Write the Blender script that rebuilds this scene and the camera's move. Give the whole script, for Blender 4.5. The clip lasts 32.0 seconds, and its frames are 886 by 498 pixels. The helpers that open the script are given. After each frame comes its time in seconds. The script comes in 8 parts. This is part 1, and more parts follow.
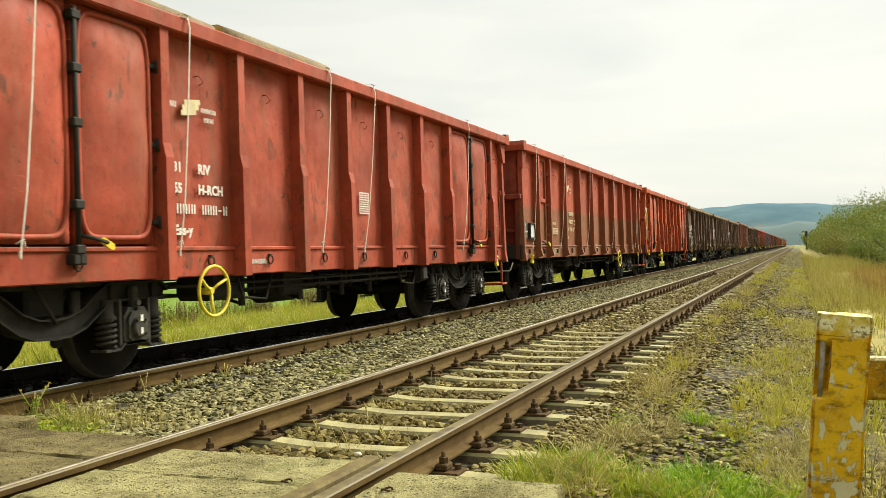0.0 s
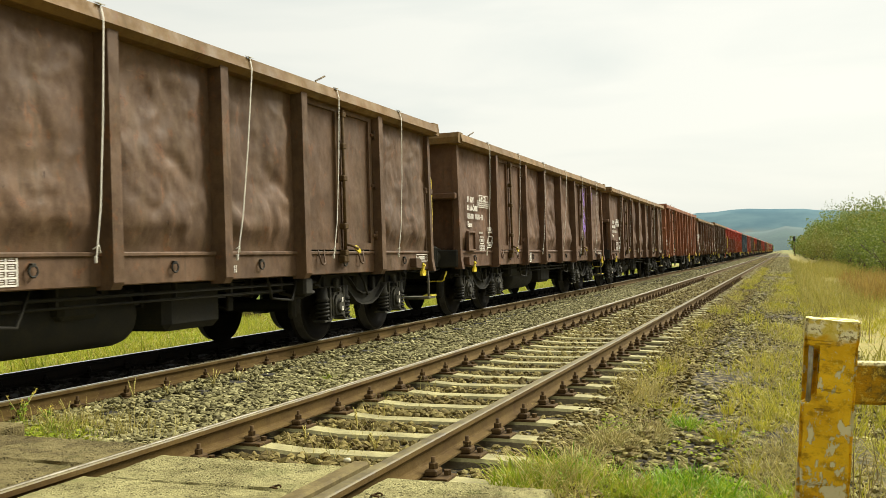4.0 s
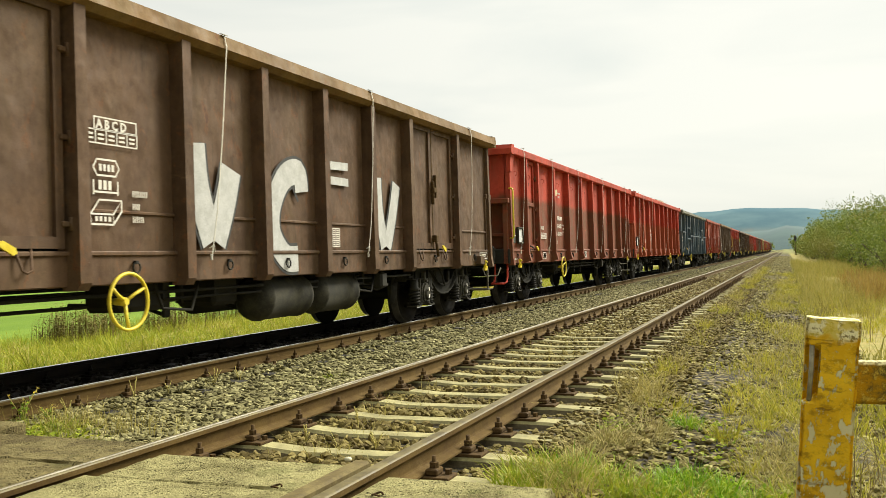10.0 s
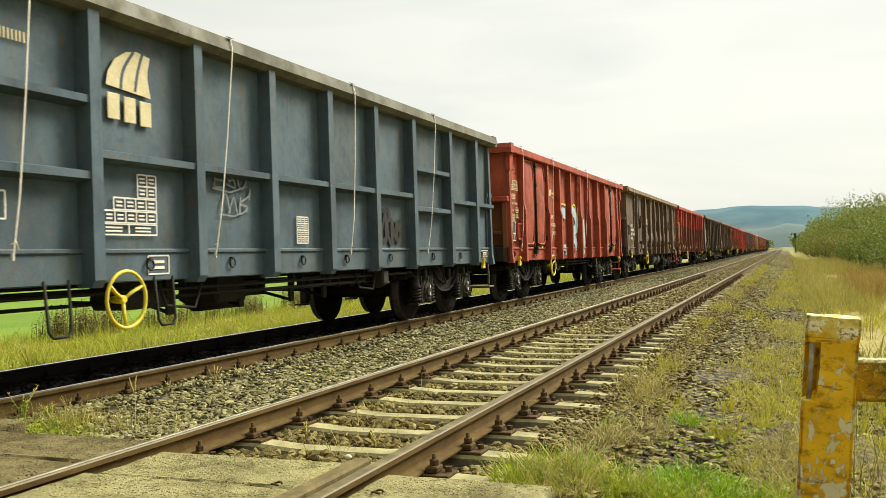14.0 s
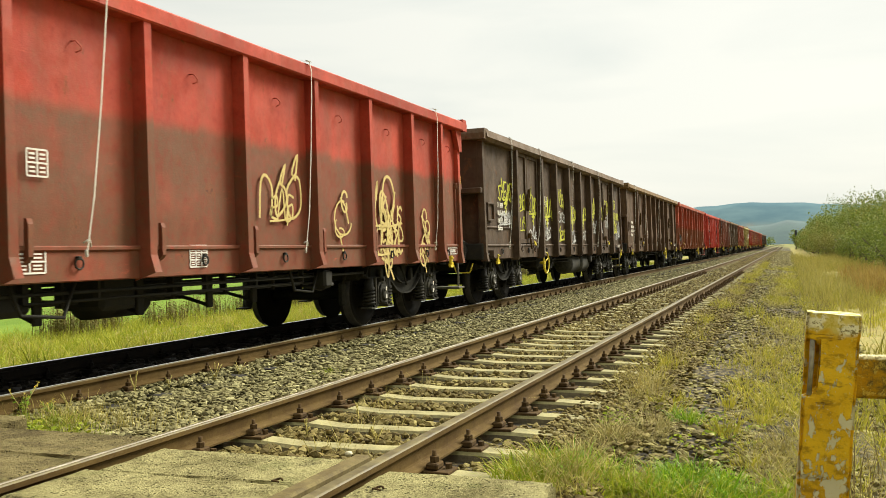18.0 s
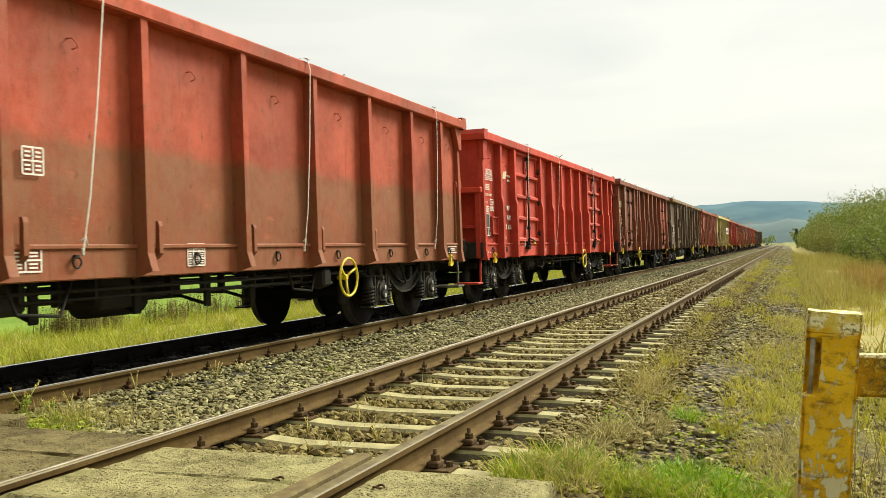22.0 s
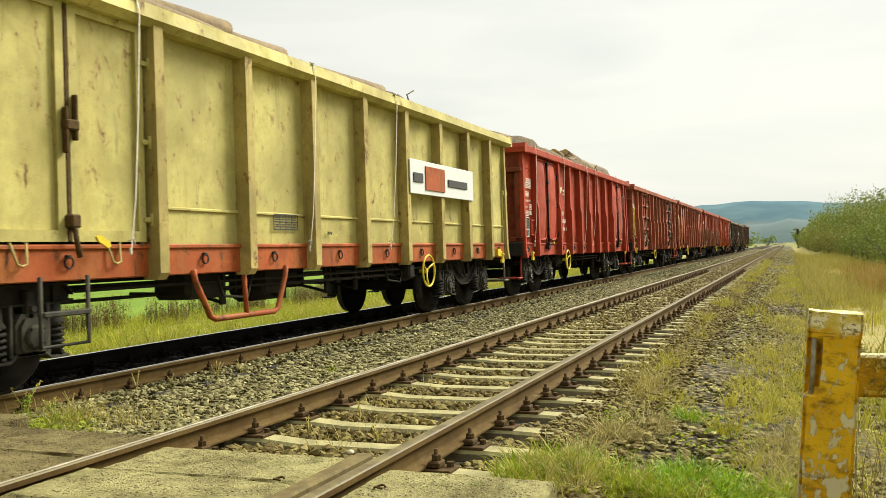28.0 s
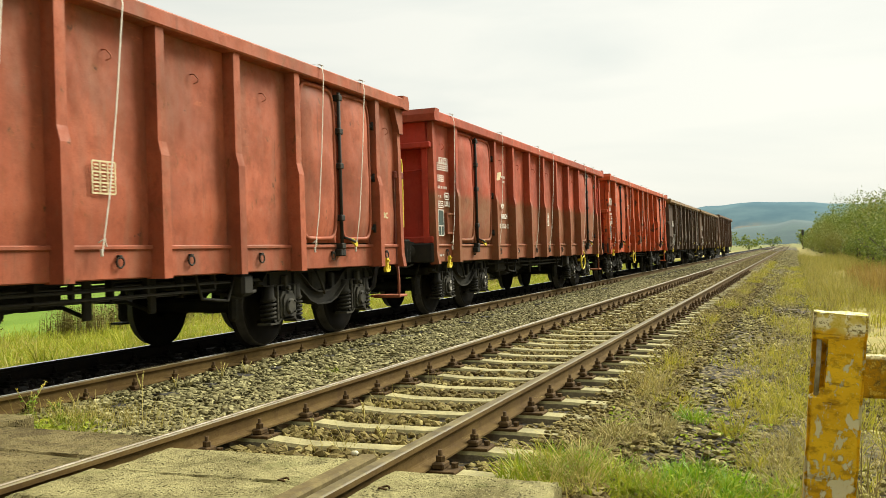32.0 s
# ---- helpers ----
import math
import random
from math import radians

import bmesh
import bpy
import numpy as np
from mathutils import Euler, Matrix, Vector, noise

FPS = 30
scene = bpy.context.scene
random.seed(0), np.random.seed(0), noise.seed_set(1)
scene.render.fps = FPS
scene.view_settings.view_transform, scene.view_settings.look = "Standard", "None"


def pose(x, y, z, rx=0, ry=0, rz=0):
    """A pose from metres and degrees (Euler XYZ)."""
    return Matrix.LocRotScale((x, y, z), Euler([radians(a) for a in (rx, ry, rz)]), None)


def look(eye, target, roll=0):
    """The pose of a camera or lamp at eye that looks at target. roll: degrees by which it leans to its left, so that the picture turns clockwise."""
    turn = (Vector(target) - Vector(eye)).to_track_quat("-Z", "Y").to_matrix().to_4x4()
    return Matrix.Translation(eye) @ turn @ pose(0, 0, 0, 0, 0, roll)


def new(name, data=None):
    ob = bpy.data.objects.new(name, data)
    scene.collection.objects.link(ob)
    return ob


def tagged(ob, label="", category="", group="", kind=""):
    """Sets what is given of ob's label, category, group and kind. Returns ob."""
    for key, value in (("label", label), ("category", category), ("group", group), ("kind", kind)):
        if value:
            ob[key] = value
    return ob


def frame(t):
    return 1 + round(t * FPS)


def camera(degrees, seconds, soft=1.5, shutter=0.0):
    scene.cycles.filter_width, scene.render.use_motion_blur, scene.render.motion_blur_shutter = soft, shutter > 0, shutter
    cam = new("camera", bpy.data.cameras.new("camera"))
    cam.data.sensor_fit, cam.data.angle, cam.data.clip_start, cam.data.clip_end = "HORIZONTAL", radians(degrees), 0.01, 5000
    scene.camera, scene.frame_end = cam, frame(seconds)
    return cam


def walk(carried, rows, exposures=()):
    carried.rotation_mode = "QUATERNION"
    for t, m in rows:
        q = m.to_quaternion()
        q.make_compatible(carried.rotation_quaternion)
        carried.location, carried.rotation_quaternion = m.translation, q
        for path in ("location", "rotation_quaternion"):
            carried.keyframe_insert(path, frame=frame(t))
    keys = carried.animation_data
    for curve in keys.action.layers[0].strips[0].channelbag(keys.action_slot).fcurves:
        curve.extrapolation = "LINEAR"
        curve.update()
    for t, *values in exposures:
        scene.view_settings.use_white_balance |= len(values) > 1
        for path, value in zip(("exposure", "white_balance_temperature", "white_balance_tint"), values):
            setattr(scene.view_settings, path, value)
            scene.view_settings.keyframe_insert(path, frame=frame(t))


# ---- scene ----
# A freight train of open wagons passes on the far track of a double line, seen from a level crossing.
# x: across the tracks, y: along them (the train comes towards -y), z: up, 0 at the top of the rails.
EYE = (0.0, 0.0, 1.008)
LENS = 52.4
YAW, PITCH, ROLL = 0.3648, 0.0106, -1.58
FOCAL = 1593.0
# seconds, drift of the picture to the right, drift down
DRIFT = [
    (0, 17, -8), (0.5, 13, -6), (1, 10.5, -4), (1.5, 6, -3), (2, 3, -1.5), (2.5, 1.5, -0.5), (3, 0, 0), (5.5, -2, 1.5),
    (7, -2, 1.5), (8, 0, 0), (10, 0, -0.5), (12, 0, -3), (14.5, 0, -5), (16.5, 0, -8), (17.5, 1, -9.5), (19, 1, -11),
    (20.5, 1.5, -12), (24, 3, -13.5), (25.5, 3, -14), (27.5, 3.5, -12.8), (30, 6, -12), (31, 7, -12), (31.5, 8.5, -11.6), (32, 11.5, -10.5)]


def aim(dx, dy):
    yaw, pitch = YAW + dx / FOCAL, PITCH + dy / FOCAL
    way = Vector((-math.sin(yaw) * math.cos(pitch), math.cos(yaw) * math.cos(pitch), math.sin(pitch)))
    return look(EYE, Vector(EYE) + 10 * way, ROLL)


cam = camera(LENS, 32.0, soft=0.8, shutter=0.05)
walk(cam, [(t, aim(dx, dy)) for t, dx, dy in DRIFT], [(0, 0.67, 6850, 5), (32, 0.67, 6850, 5)])

# ---- light: an overcast sky with a faint broad sun high over the line ahead ----
SUN_EL, SUN_AZ = 40.0, 32.0  # azimuth from +y towards +x
world = bpy.data.worlds.new("overcast")
scene.world = world
world.use_nodes = True
wn, wl = world.node_tree.nodes, world.node_tree.links
wn.clear()


def wnode(kind, **values):
    n = wn.new(kind)
    for k, v in values.items():
        n.inputs[k].default_value = v
    return n


sky = wn.new("ShaderNodeTexSky")
sky.sky_type, sky.sun_disc = "NISHITA", False
sky.sun_elevation, sky.sun_rotation = radians(SUN_EL), radians(SUN_AZ)
sky.air_density, sky.dust_density = 1.0, 3.0
tc = wn.new("ShaderNodeTexCoord")
mp = wn.new("ShaderNodeMapping")
mp.inputs["Scale"].default_value = (1.3, 1.3, 6.5)
wl.new(tc.outputs["Generated"], mp.inputs["Vector"])
cl = wnode("ShaderNodeTexNoise", Scale=1.7, Detail=5.0, Roughness=0.5, Distortion=0.4)
wl.new(mp.outputs[0], cl.inputs["Vector"])
ramp = wn.new("ShaderNodeValToRGB")
ramp.color_ramp.elements[0].position, ramp.color_ramp.elements[0].color = 0.36, (0.87, 0.90, 0.89, 1)
ramp.color_ramp.elements[1].position, ramp.color_ramp.elements[1].color = 0.56, (1.0, 1.0, 0.97, 1)
wl.new(cl.outputs["Fac"], ramp.inputs[0])
sep = wn.new("ShaderNodeSeparateXYZ")
wl.new(tc.outputs["Generated"], sep.inputs[0])
rise = wn.new("ShaderNodeMapRange")  # an overcast sky is about three times as bright overhead as at the horizon
rise.inputs["From Min"].default_value = 0.30
rise.inputs["To Min"].default_value, rise.inputs["To Max"].default_value = 0.60, 1.0
wl.new(sep.outputs[2], rise.inputs["Value"])
bg_sky, bg_cloud = wnode("ShaderNodeBackground", Strength=0.10), wnode("ShaderNodeBackground", Strength=1.0)
wl.new(sky.outputs[0], bg_sky.inputs["Color"])
wl.new(ramp.outputs[0], bg_cloud.inputs["Color"])
toward = wn.new("ShaderNodeVectorMath")  # thin cloud glows round the hidden sun and is duller away from it
toward.operation = "DOT_PRODUCT"
toward.inputs[1].default_value = (math.sin(radians(SUN_AZ)) * math.cos(radians(SUN_EL)), math.cos(radians(SUN_AZ)) * math.cos(radians(SUN_EL)), math.sin(radians(SUN_EL)))
wl.new(tc.outputs["Generated"], toward.inputs[0])
glow = wn.new("ShaderNodeMapRange")
glow.interpolation_type = "SMOOTHSTEP"
glow.inputs["From Min"].default_value, glow.inputs["From Max"].default_value = -0.7, 0.75
glow.inputs["To Min"].default_value, glow.inputs["To Max"].default_value = 0.34, 1.03
wl.new(toward.outputs["Value"], glow.inputs["Value"])
both = wn.new("ShaderNodeMath")
both.operation = "MULTIPLY"
wl.new(rise.outputs[0], both.inputs[0])
wl.new(glow.outputs[0], both.inputs[1])
wl.new(both.outputs[0], bg_cloud.inputs["Strength"])
mix = wn.new("ShaderNodeMixShader")
mix.inputs[0].default_value = 0.93
wl.new(bg_sky.outputs[0], mix.inputs[1])
wl.new(bg_cloud.outputs[0], mix.inputs[2])
wo = wn.new("ShaderNodeOutputWorld")
wl.new(mix.outputs[0], wo.inputs[0])

sun = new("sun", bpy.data.lights.new("sun", "SUN"))
sun.data.energy, sun.data.angle, sun.data.color = 4.6, radians(24), (1.0, 0.96, 0.88)
_az, _el = radians(SUN_AZ), radians(SUN_EL)
sun.matrix_world = look(Vector((math.sin(_az) * math.cos(_el), math.cos(_az) * math.cos(_el), math.sin(_el))) * 50, (0, 0, 0))

# ---- materials ----
class Nodes:
    """Short hand for one node material."""

    def __init__(self, name):
        self.m = bpy.data.materials.new(name)
        self.m.use_nodes = True
        self.t = self.m.node_tree
        self.b = self.t.nodes["Principled BSDF"]
        co = self.t.nodes.new("ShaderNodeTexCoord")
        self.co = co.outputs["Object"]

    def link(self, a, b):
        self.t.links.new(a, b)

    def shifted(self):
        """Object coordinates, moved by chance from object to object."""
        inf = self.t.nodes.new("ShaderNodeObjectInfo")
        mul = self.math("MULTIPLY", inf.outputs["Random"], 57.0)
        add = self.t.nodes.new("ShaderNodeVectorMath")
        self.link(self.co, add.inputs[0])
        self.link(mul, add.inputs[1])
        self.rand = inf.outputs["Random"]
        return add.outputs[0]

    def scaled(self, vec, s):
        mp = self.t.nodes.new("ShaderNodeMapping")
        mp.inputs["Scale"].default_value = s
        self.link(vec, mp.inputs["Vector"])
        return mp.outputs[0]

    def noise(self, vec, scale, detail=4.0, rough=0.55, dist=0.0):
        n = self.t.nodes.new("ShaderNodeTexNoise")
        n.inputs["Scale"].default_value, n.inputs["Detail"].default_value = scale, detail
        n.inputs["Roughness"].default_value, n.inputs["Distortion"].default_value = rough, dist
        self.link(vec, n.inputs["Vector"])
        return n.outputs["Fac"]

    def voronoi(self, vec, scale, out="Distance"):
        n = self.t.nodes.new("ShaderNodeTexVoronoi")
        n.inputs["Scale"].default_value = scale
        self.link(vec, n.inputs["Vector"])
        return n.outputs[out]

    def math(self, op, a, b=0.0, c=None):
        n = self.t.nodes.new("ShaderNodeMath")
        n.operation = op
        for i, v in enumerate((a, b) if c is None else (a, b, c)):
            if isinstance(v, (int, float)):
                n.inputs[i].default_value = v
            else:
                self.link(v, n.inputs[i])
        return n.outputs[0]

    def step(self, v, lo, hi, a=0.0, b=1.0):
        n = self.t.nodes.new("ShaderNodeMapRange")
        n.interpolation_type = "SMOOTHSTEP"
        n.inputs["From Min"].default_value, n.inputs["From Max"].default_value = lo, hi
        n.inputs["To Min"].default_value, n.inputs["To Max"].default_value = a, b
        self.link(v, n.inputs["Value"])
        return n.outputs[0]

    def mix(self, f, a, b, kind="MIX"):
        n = self.t.nodes.new("ShaderNodeMix")
        n.data_type, n.blend_type = "RGBA", kind
        if isinstance(f, (int, float)):
            n.inputs[0].default_value = f
        else:
            self.link(f, n.inputs[0])
        for i, v in ((6, a), (7, b)):
            if isinstance(v, tuple):
                n.inputs[i].default_value = (*v[:3], 1)
            else:
                self.link(v, n.inputs[i])
        return n.outputs[2]

    def axis(self, vec, i):
        s = self.t.nodes.new("ShaderNodeSeparateXYZ")
        self.link(vec, s.inputs[0])
        return s.outputs[i]

    def done(self, color, rough=0.6, metal=0.0, bump=None, depth=0.01, spec=0.4):
        for key, v in (("Base Color", color), ("Roughness", rough), ("Metallic", metal), ("Specular IOR Level", spec)):
            if isinstance(v, (int, float)):
                self.b.inputs[key].default_value = v
            elif isinstance(v, tuple):
                self.b.inputs[key].default_value = (*v[:3], 1)
            else:
                self.link(v, self.b.inputs[key])
        if bump is not None:
            n = self.t.nodes.new("ShaderNodeBump")
            n.inputs["Distance"].default_value, n.inputs["Strength"].default_value = depth, 1.0
            self.link(bump, n.inputs["Height"])
            self.link(n.outputs[0], self.b.inputs["Normal"])
        return self.m


def dim(c, k):
    return tuple(v * k for v in c[:3])


def paint(name, base, dust=(0.16, 0.10, 0.055), rust=0.5, scrape=0.3, band=None, band_color=None, dirt=0.5, rough=0.68, relief=0.0):
    """Weathered wagon paint: fading, dust streaks, rust blooms with runs under them, scuffs and gouges; band: height under which a dust coat lies."""
    n = Nodes(name)
    v = n.shifted()
    base = (base[0] * 1.12, base[1] * 1.03, base[2] * 1.0)
    big = n.noise(v, 0.9, 5, 0.6)
    col = n.mix(n.step(big, 0.3, 0.7), dim(base, 0.66), dim(base, 1.18))
    if band is not None:
        z = n.axis(n.co, 2)
        wob = n.math("MULTIPLY", n.noise(n.scaled(v, (1, 1, 0.2)), 1.4, 3), 0.30)
        f = n.step(n.math("ADD", z, wob), band + 0.08, band + 0.24, 1.0, 0.0)
        thin = n.step(n.noise(v, 2.3, 5, 0.65), 0.25, 0.6, 0.66, 1.0)
        col = n.mix(n.math("MULTIPLY", f, thin), col, band_color)
    streak = n.noise(n.scaled(v, (3.6, 3.6, 0.5)), 1.0, 4, 0.55)
    col = n.mix(n.math("MULTIPLY", n.step(streak, 0.44, 0.74), dirt), col, dust)
    # thin runs of soot and rust water
    runs = n.math("MULTIPLY", n.step(n.noise(n.scaled(v, (17, 17, 0.8)), 1.0, 4, 0.6), 0.56, 0.72), n.step(n.noise(v, 1.7, 3), 0.45, 0.6, 0.0, 0.75))
    col = n.mix(runs, col, (base[0] * 0.42 + 0.012, base[1] * 0.5 + 0.008, base[2] * 0.5 + 0.003))
    cloud = n.noise(v, 3.1, 6, 0.68)
    col = n.mix(n.math("MULTIPLY", n.step(cloud, 0.46, 0.66), 0.9 * dirt), col, dim(base, 0.5))
    bloom = n.noise(n.scaled(v, (1, 1, 0.6)), 6.5, 7, 0.72, 0.4)
    col = n.mix(n.step(bloom, 0.60 - 0.07 * rust, 0.70 - 0.07 * rust, 0.0, 0.55), col, (0.20, 0.075, 0.022))
    spots = n.step(bloom, 0.66 - 0.07 * rust, 0.72 - 0.07 * rust)
    col = n.mix(n.math("MULTIPLY", spots, 0.85), col, (0.065, 0.032, 0.019))
    nicks = n.step(n.noise(n.scaled(v, (2, 2, 1.1)), 4.6, 5, 0.6, 0.8), 0.725 - 0.07 * scrape, 0.745 - 0.07 * scrape)
    col = n.mix(n.math("MULTIPLY", nicks, min(1.0, 0.45 + scrape)), col, (0.045, 0.03, 0.024))
    # pale rubbed scuffs
    scuff = n.math("MULTIPLY", n.step(n.noise(n.scaled(v, (1.2, 1.2, 5.0)), 2.6, 6, 0.7, 0.3), 0.60, 0.70), n.step(n.noise(v, 1.3, 3), 0.48, 0.62))
    col = n.mix(n.math("MULTIPLY", scuff, 0.45), col, (min(1, base[0] * 1.4 + 0.03), base[1] * 1.5 + 0.02, base[2] * 1.4 + 0.01))
    fine = n.noise(v, 75, 3, 0.6)
    col = n.mix(n.step(fine, 0.25, 0.8, 0.0, 0.3), col, dim(base, 0.55))
    blot = n.noise(n.scaled(v, (1, 1, 0.7)), 15, 5, 0.7)
    col = n.mix(n.step(blot, 0.5, 0.72, 0.0, 0.45), col, dim(base, 0.5))
    col = n.mix(n.step(blot, 0.5, 0.26, 0.0, 0.2), col, dim(dust, 1.3))
    h = n.math("ADD", n.math("MULTIPLY", fine, 0.22), n.math("SUBTRACT", n.math("MULTIPLY", cloud, 0.5), n.math("MULTIPLY", nicks, 0.4)))
    # plates never stay flat between their welds
    h = n.math("ADD", h, n.math("MULTIPLY", n.noise(n.scaled(v, (1, 1, 0.8)), 3.2, 2, 0.45, 0.15), relief + 0.5))
    if scrape > 0.5:
        # long gouges worn to dark steel
        gouge = n.step(n.noise(n.scaled(v, (1.7, 1.7, 1.0)), 3.4, 6, 0.64, 0.6), 0.575, 0.60)
        patchy = n.step(n.noise(v, 0.9, 3), 0.52 - 0.12 * scrape, 0.62 - 0.12 * scrape, 0.0, min(1.0, scrape))
        col = n.mix(n.math("MULTIPLY", n.math("MULTIPLY", gouge, patchy), 0.9), col, (0.050, 0.034, 0.018))
    return n.done(col, n.step(cloud, 0.3, 0.7, rough - 0.12, rough + 0.16), 0.0, h, 0.006, 0.2)


def grimy(name, base, other, scale=4.0, rough=0.8, depth=0.006, metal=0.0, fine=60, spec=0.4):
    """A plain surface of two colours in clouds, with grain."""
    n = Nodes(name)
    v = n.shifted()
    a = n.noise(v, scale, 6, 0.65)
    g = n.noise(v, fine, 3, 0.6)
    col = n.mix(n.step(a, 0.32, 0.68), base, other)
    col = n.mix(n.step(g, 0.3, 0.75, 0.0, 0.35), col, dim(base, 0.55))
    return n.done(col, n.step(a, 0.3, 0.7, rough - 0.12, min(1.0, rough + 0.1)), metal, n.math("ADD", n.math("MULTIPLY", g, 0.4), a), depth, spec)


def stone_mat(name, cols, moss=None):
    """Loose stones, each of its own shade."""
    n = Nodes(name)
    g = n.t.nodes.new("ShaderNodeNewGeometry")
    r = n.t.nodes.new("ShaderNodeValToRGB")
    r.color_ramp.interpolation = "LINEAR"
    els = r.color_ramp.elements
    while len(els) < len(cols):
        els.new(0.5)
    for i, c in enumerate(cols):
        els[i].position, els[i].color = i / (len(cols) - 1), (*c, 1)
    n.link(g.outputs["Random Per Island"], r.inputs[0])
    a = n.noise(n.co, 34, 4, 0.6)
    col = n.mix(n.step(a, 0.3, 0.75, 0.0, 0.45), r.outputs[0], dim(cols[0], 0.5))
    return n.done(col, 0.9, 0.0, a, 0.006, 0.2)


def leaf_mat(name, cols, gloss=0.55, trans=0.0):
    n = Nodes(name)
    g = n.t.nodes.new("ShaderNodeNewGeometry")
    r = n.t.nodes.new("ShaderNodeValToRGB")
    els = r.color_ramp.elements
    while len(els) < len(cols):
        els.new(0.5)
    for i, c in enumerate(cols):
        els[i].position, els[i].color = i / (len(cols) - 1), (*c, 1)
    n.link(g.outputs["Random Per Island"], r.inputs[0])
    big = n.noise(n.co, 0.6, 3)
    col = n.mix(n.step(big, 0.3, 0.7, 0.0, 0.5), r.outputs[0], dim(cols[len(cols) // 2], 0.8))
    col = n.mix(n.step(n.noise(n.co, 5.5, 4, 0.6), 0.48, 0.66, 0.0, 0.6), col, dim(cols[0], 0.75))
    m = n.done(col, gloss, 0.0, None, 0.0, 0.3)
    if trans:
        n.b.inputs["Transmission Weight"].default_value = 0.0
        tr = n.t.nodes.new("ShaderNodeBsdfTranslucent")
        n.link(col, tr.inputs["Color"])
        mx = n.t.nodes.new("ShaderNodeMixShader")
        mx.inputs[0].default_value = trans
        n.link(n.b.outputs[0], mx.inputs[1])
        n.link(tr.outputs[0], mx.inputs[2])
        n.link(mx.outputs[0], n.t.nodes["Material Output"].inputs[0])
    return m


def ground_mat():
    """Soil under everything: gravel between the tracks, dry verge, meadow, by place and with ragged borders."""
    n = Nodes("ground_cover")
    x = n.axis(n.co, 0)
    y = n.axis(n.co, 1)
    wob = n.math("MULTIPLY", n.math("SUBTRACT", n.noise(n.co, 0.55, 5, 0.6), 0.5), 1.5)
    xw = n.math("ADD", x, wob)
    st = n.voronoi(n.co, 15, "Color")
    sd = n.voronoi(n.co, 15, "Distance")
    gray = n.mix(n.axis(st, 0), (0.115, 0.088, 0.040), (0.255, 0.208, 0.100))
    gray = n.mix(n.step(sd, 0.25, 0.62), gray, (0.035, 0.03, 0.022))
    grain = n.noise(n.co, 21, 6, 0.7)
    mid = n.noise(n.co, 1.7, 6, 0.65)
    verge = n.mix(n.step(mid, 0.35, 0.65), (0.25, 0.205, 0.065), (0.175, 0.18, 0.04))
    verge = n.mix(n.step(grain, 0.35, 0.7), verge, (0.36, 0.29, 0.10))
    meadow = n.mix(n.step(n.noise(n.scaled(n.co, (1, 0.25, 1)), 0.35, 4), 0.3, 0.7), (0.105, 0.178, 0.018), (0.15, 0.228, 0.026))
    far = n.mix(n.step(n.noise(n.co, 0.02, 5, 0.6), 0.4, 0.6), (0.16, 0.19, 0.05), (0.20, 0.17, 0.07))
    # Black band under the train: oil stain plus the train's shade, painted in.
    oil_shade = n.math("MULTIPLY", n.step(xw, -7.6, -7.15), n.step(xw, -5.95, -5.65, 1.0, 0.0))
    gray = n.mix(oil_shade, gray, (0.016, 0.013, 0.010))
    col = n.mix(n.step(xw, -9.4, -8.7), verge, gray)
    col = n.mix(n.step(xw, 0.25, 1.0), col, verge)
    col = n.mix(n.step(n.math("ADD", x, n.math("MULTIPLY", wob, 1.6)), -20.6, -18.6, 1.0, 0.0), col, meadow)
    col = n.mix(n.step(y, 180, 420), col, far)
    h = n.math("ADD", n.math("MULTIPLY", grain, 0.4), n.math("MULTIPLY", sd, -0.7))
    return n.done(col, 0.95, 0.0, h, 0.03, 0.15)


def rail_side():
    """Rolled steel under a coat of rust: warm brown, with darker oil runs and paler dust towards the foot."""
    n = Nodes("rusty_rail_steel")
    v = n.scaled(n.co, (1, 0.35, 1))
    a = n.noise(v, 5.0, 6, 0.65)
    g = n.noise(n.co, 70, 4, 0.65)
    col = n.mix(n.step(a, 0.32, 0.68), (0.074, 0.044, 0.0135), (0.124, 0.081, 0.0255))
    col = n.mix(n.step(n.noise(n.scaled(n.co, (1, 6, 0.5)), 1.3, 5, 0.6), 0.52, 0.72, 0.0, 0.6), col, (0.060, 0.034, 0.014))
    col = n.mix(n.step(n.noise(v, 16, 5, 0.7), 0.55, 0.7, 0.0, 0.5), col, (0.16, 0.11, 0.048))
    col = n.mix(n.step(g, 0.4, 0.75, 0.0, 0.4), col, (0.05, 0.026, 0.010))
    return n.done(col, 0.92, 0.0, n.math("ADD", n.math("MULTIPLY", g, 0.5), a), 0.002, 0.12)


MAT_RAIL = rail_side()
MAT_HEAD = grimy("worn_rail_top", (0.44, 0.40, 0.30), (0.70, 0.66, 0.55), 6.0, 0.48, 0.0004, 0.55)
MAT_POLISHED = grimy("polished_rail_top", (0.80, 0.79, 0.75), (0.90, 0.89, 0.85), 3.0, 0.14, 0.00003, 0.95)
MAT_HEAD_DULL = grimy("dull_rail_top", (0.085, 0.064, 0.024), (0.185, 0.150, 0.064), 9.0, 0.62, 0.0015, 0.05, spec=0.3)
MAT_FAST = grimy("rusty_fastening", (0.052, 0.030, 0.011), (0.105, 0.064, 0.024), 20, 0.9, 0.003, spec=0.15)



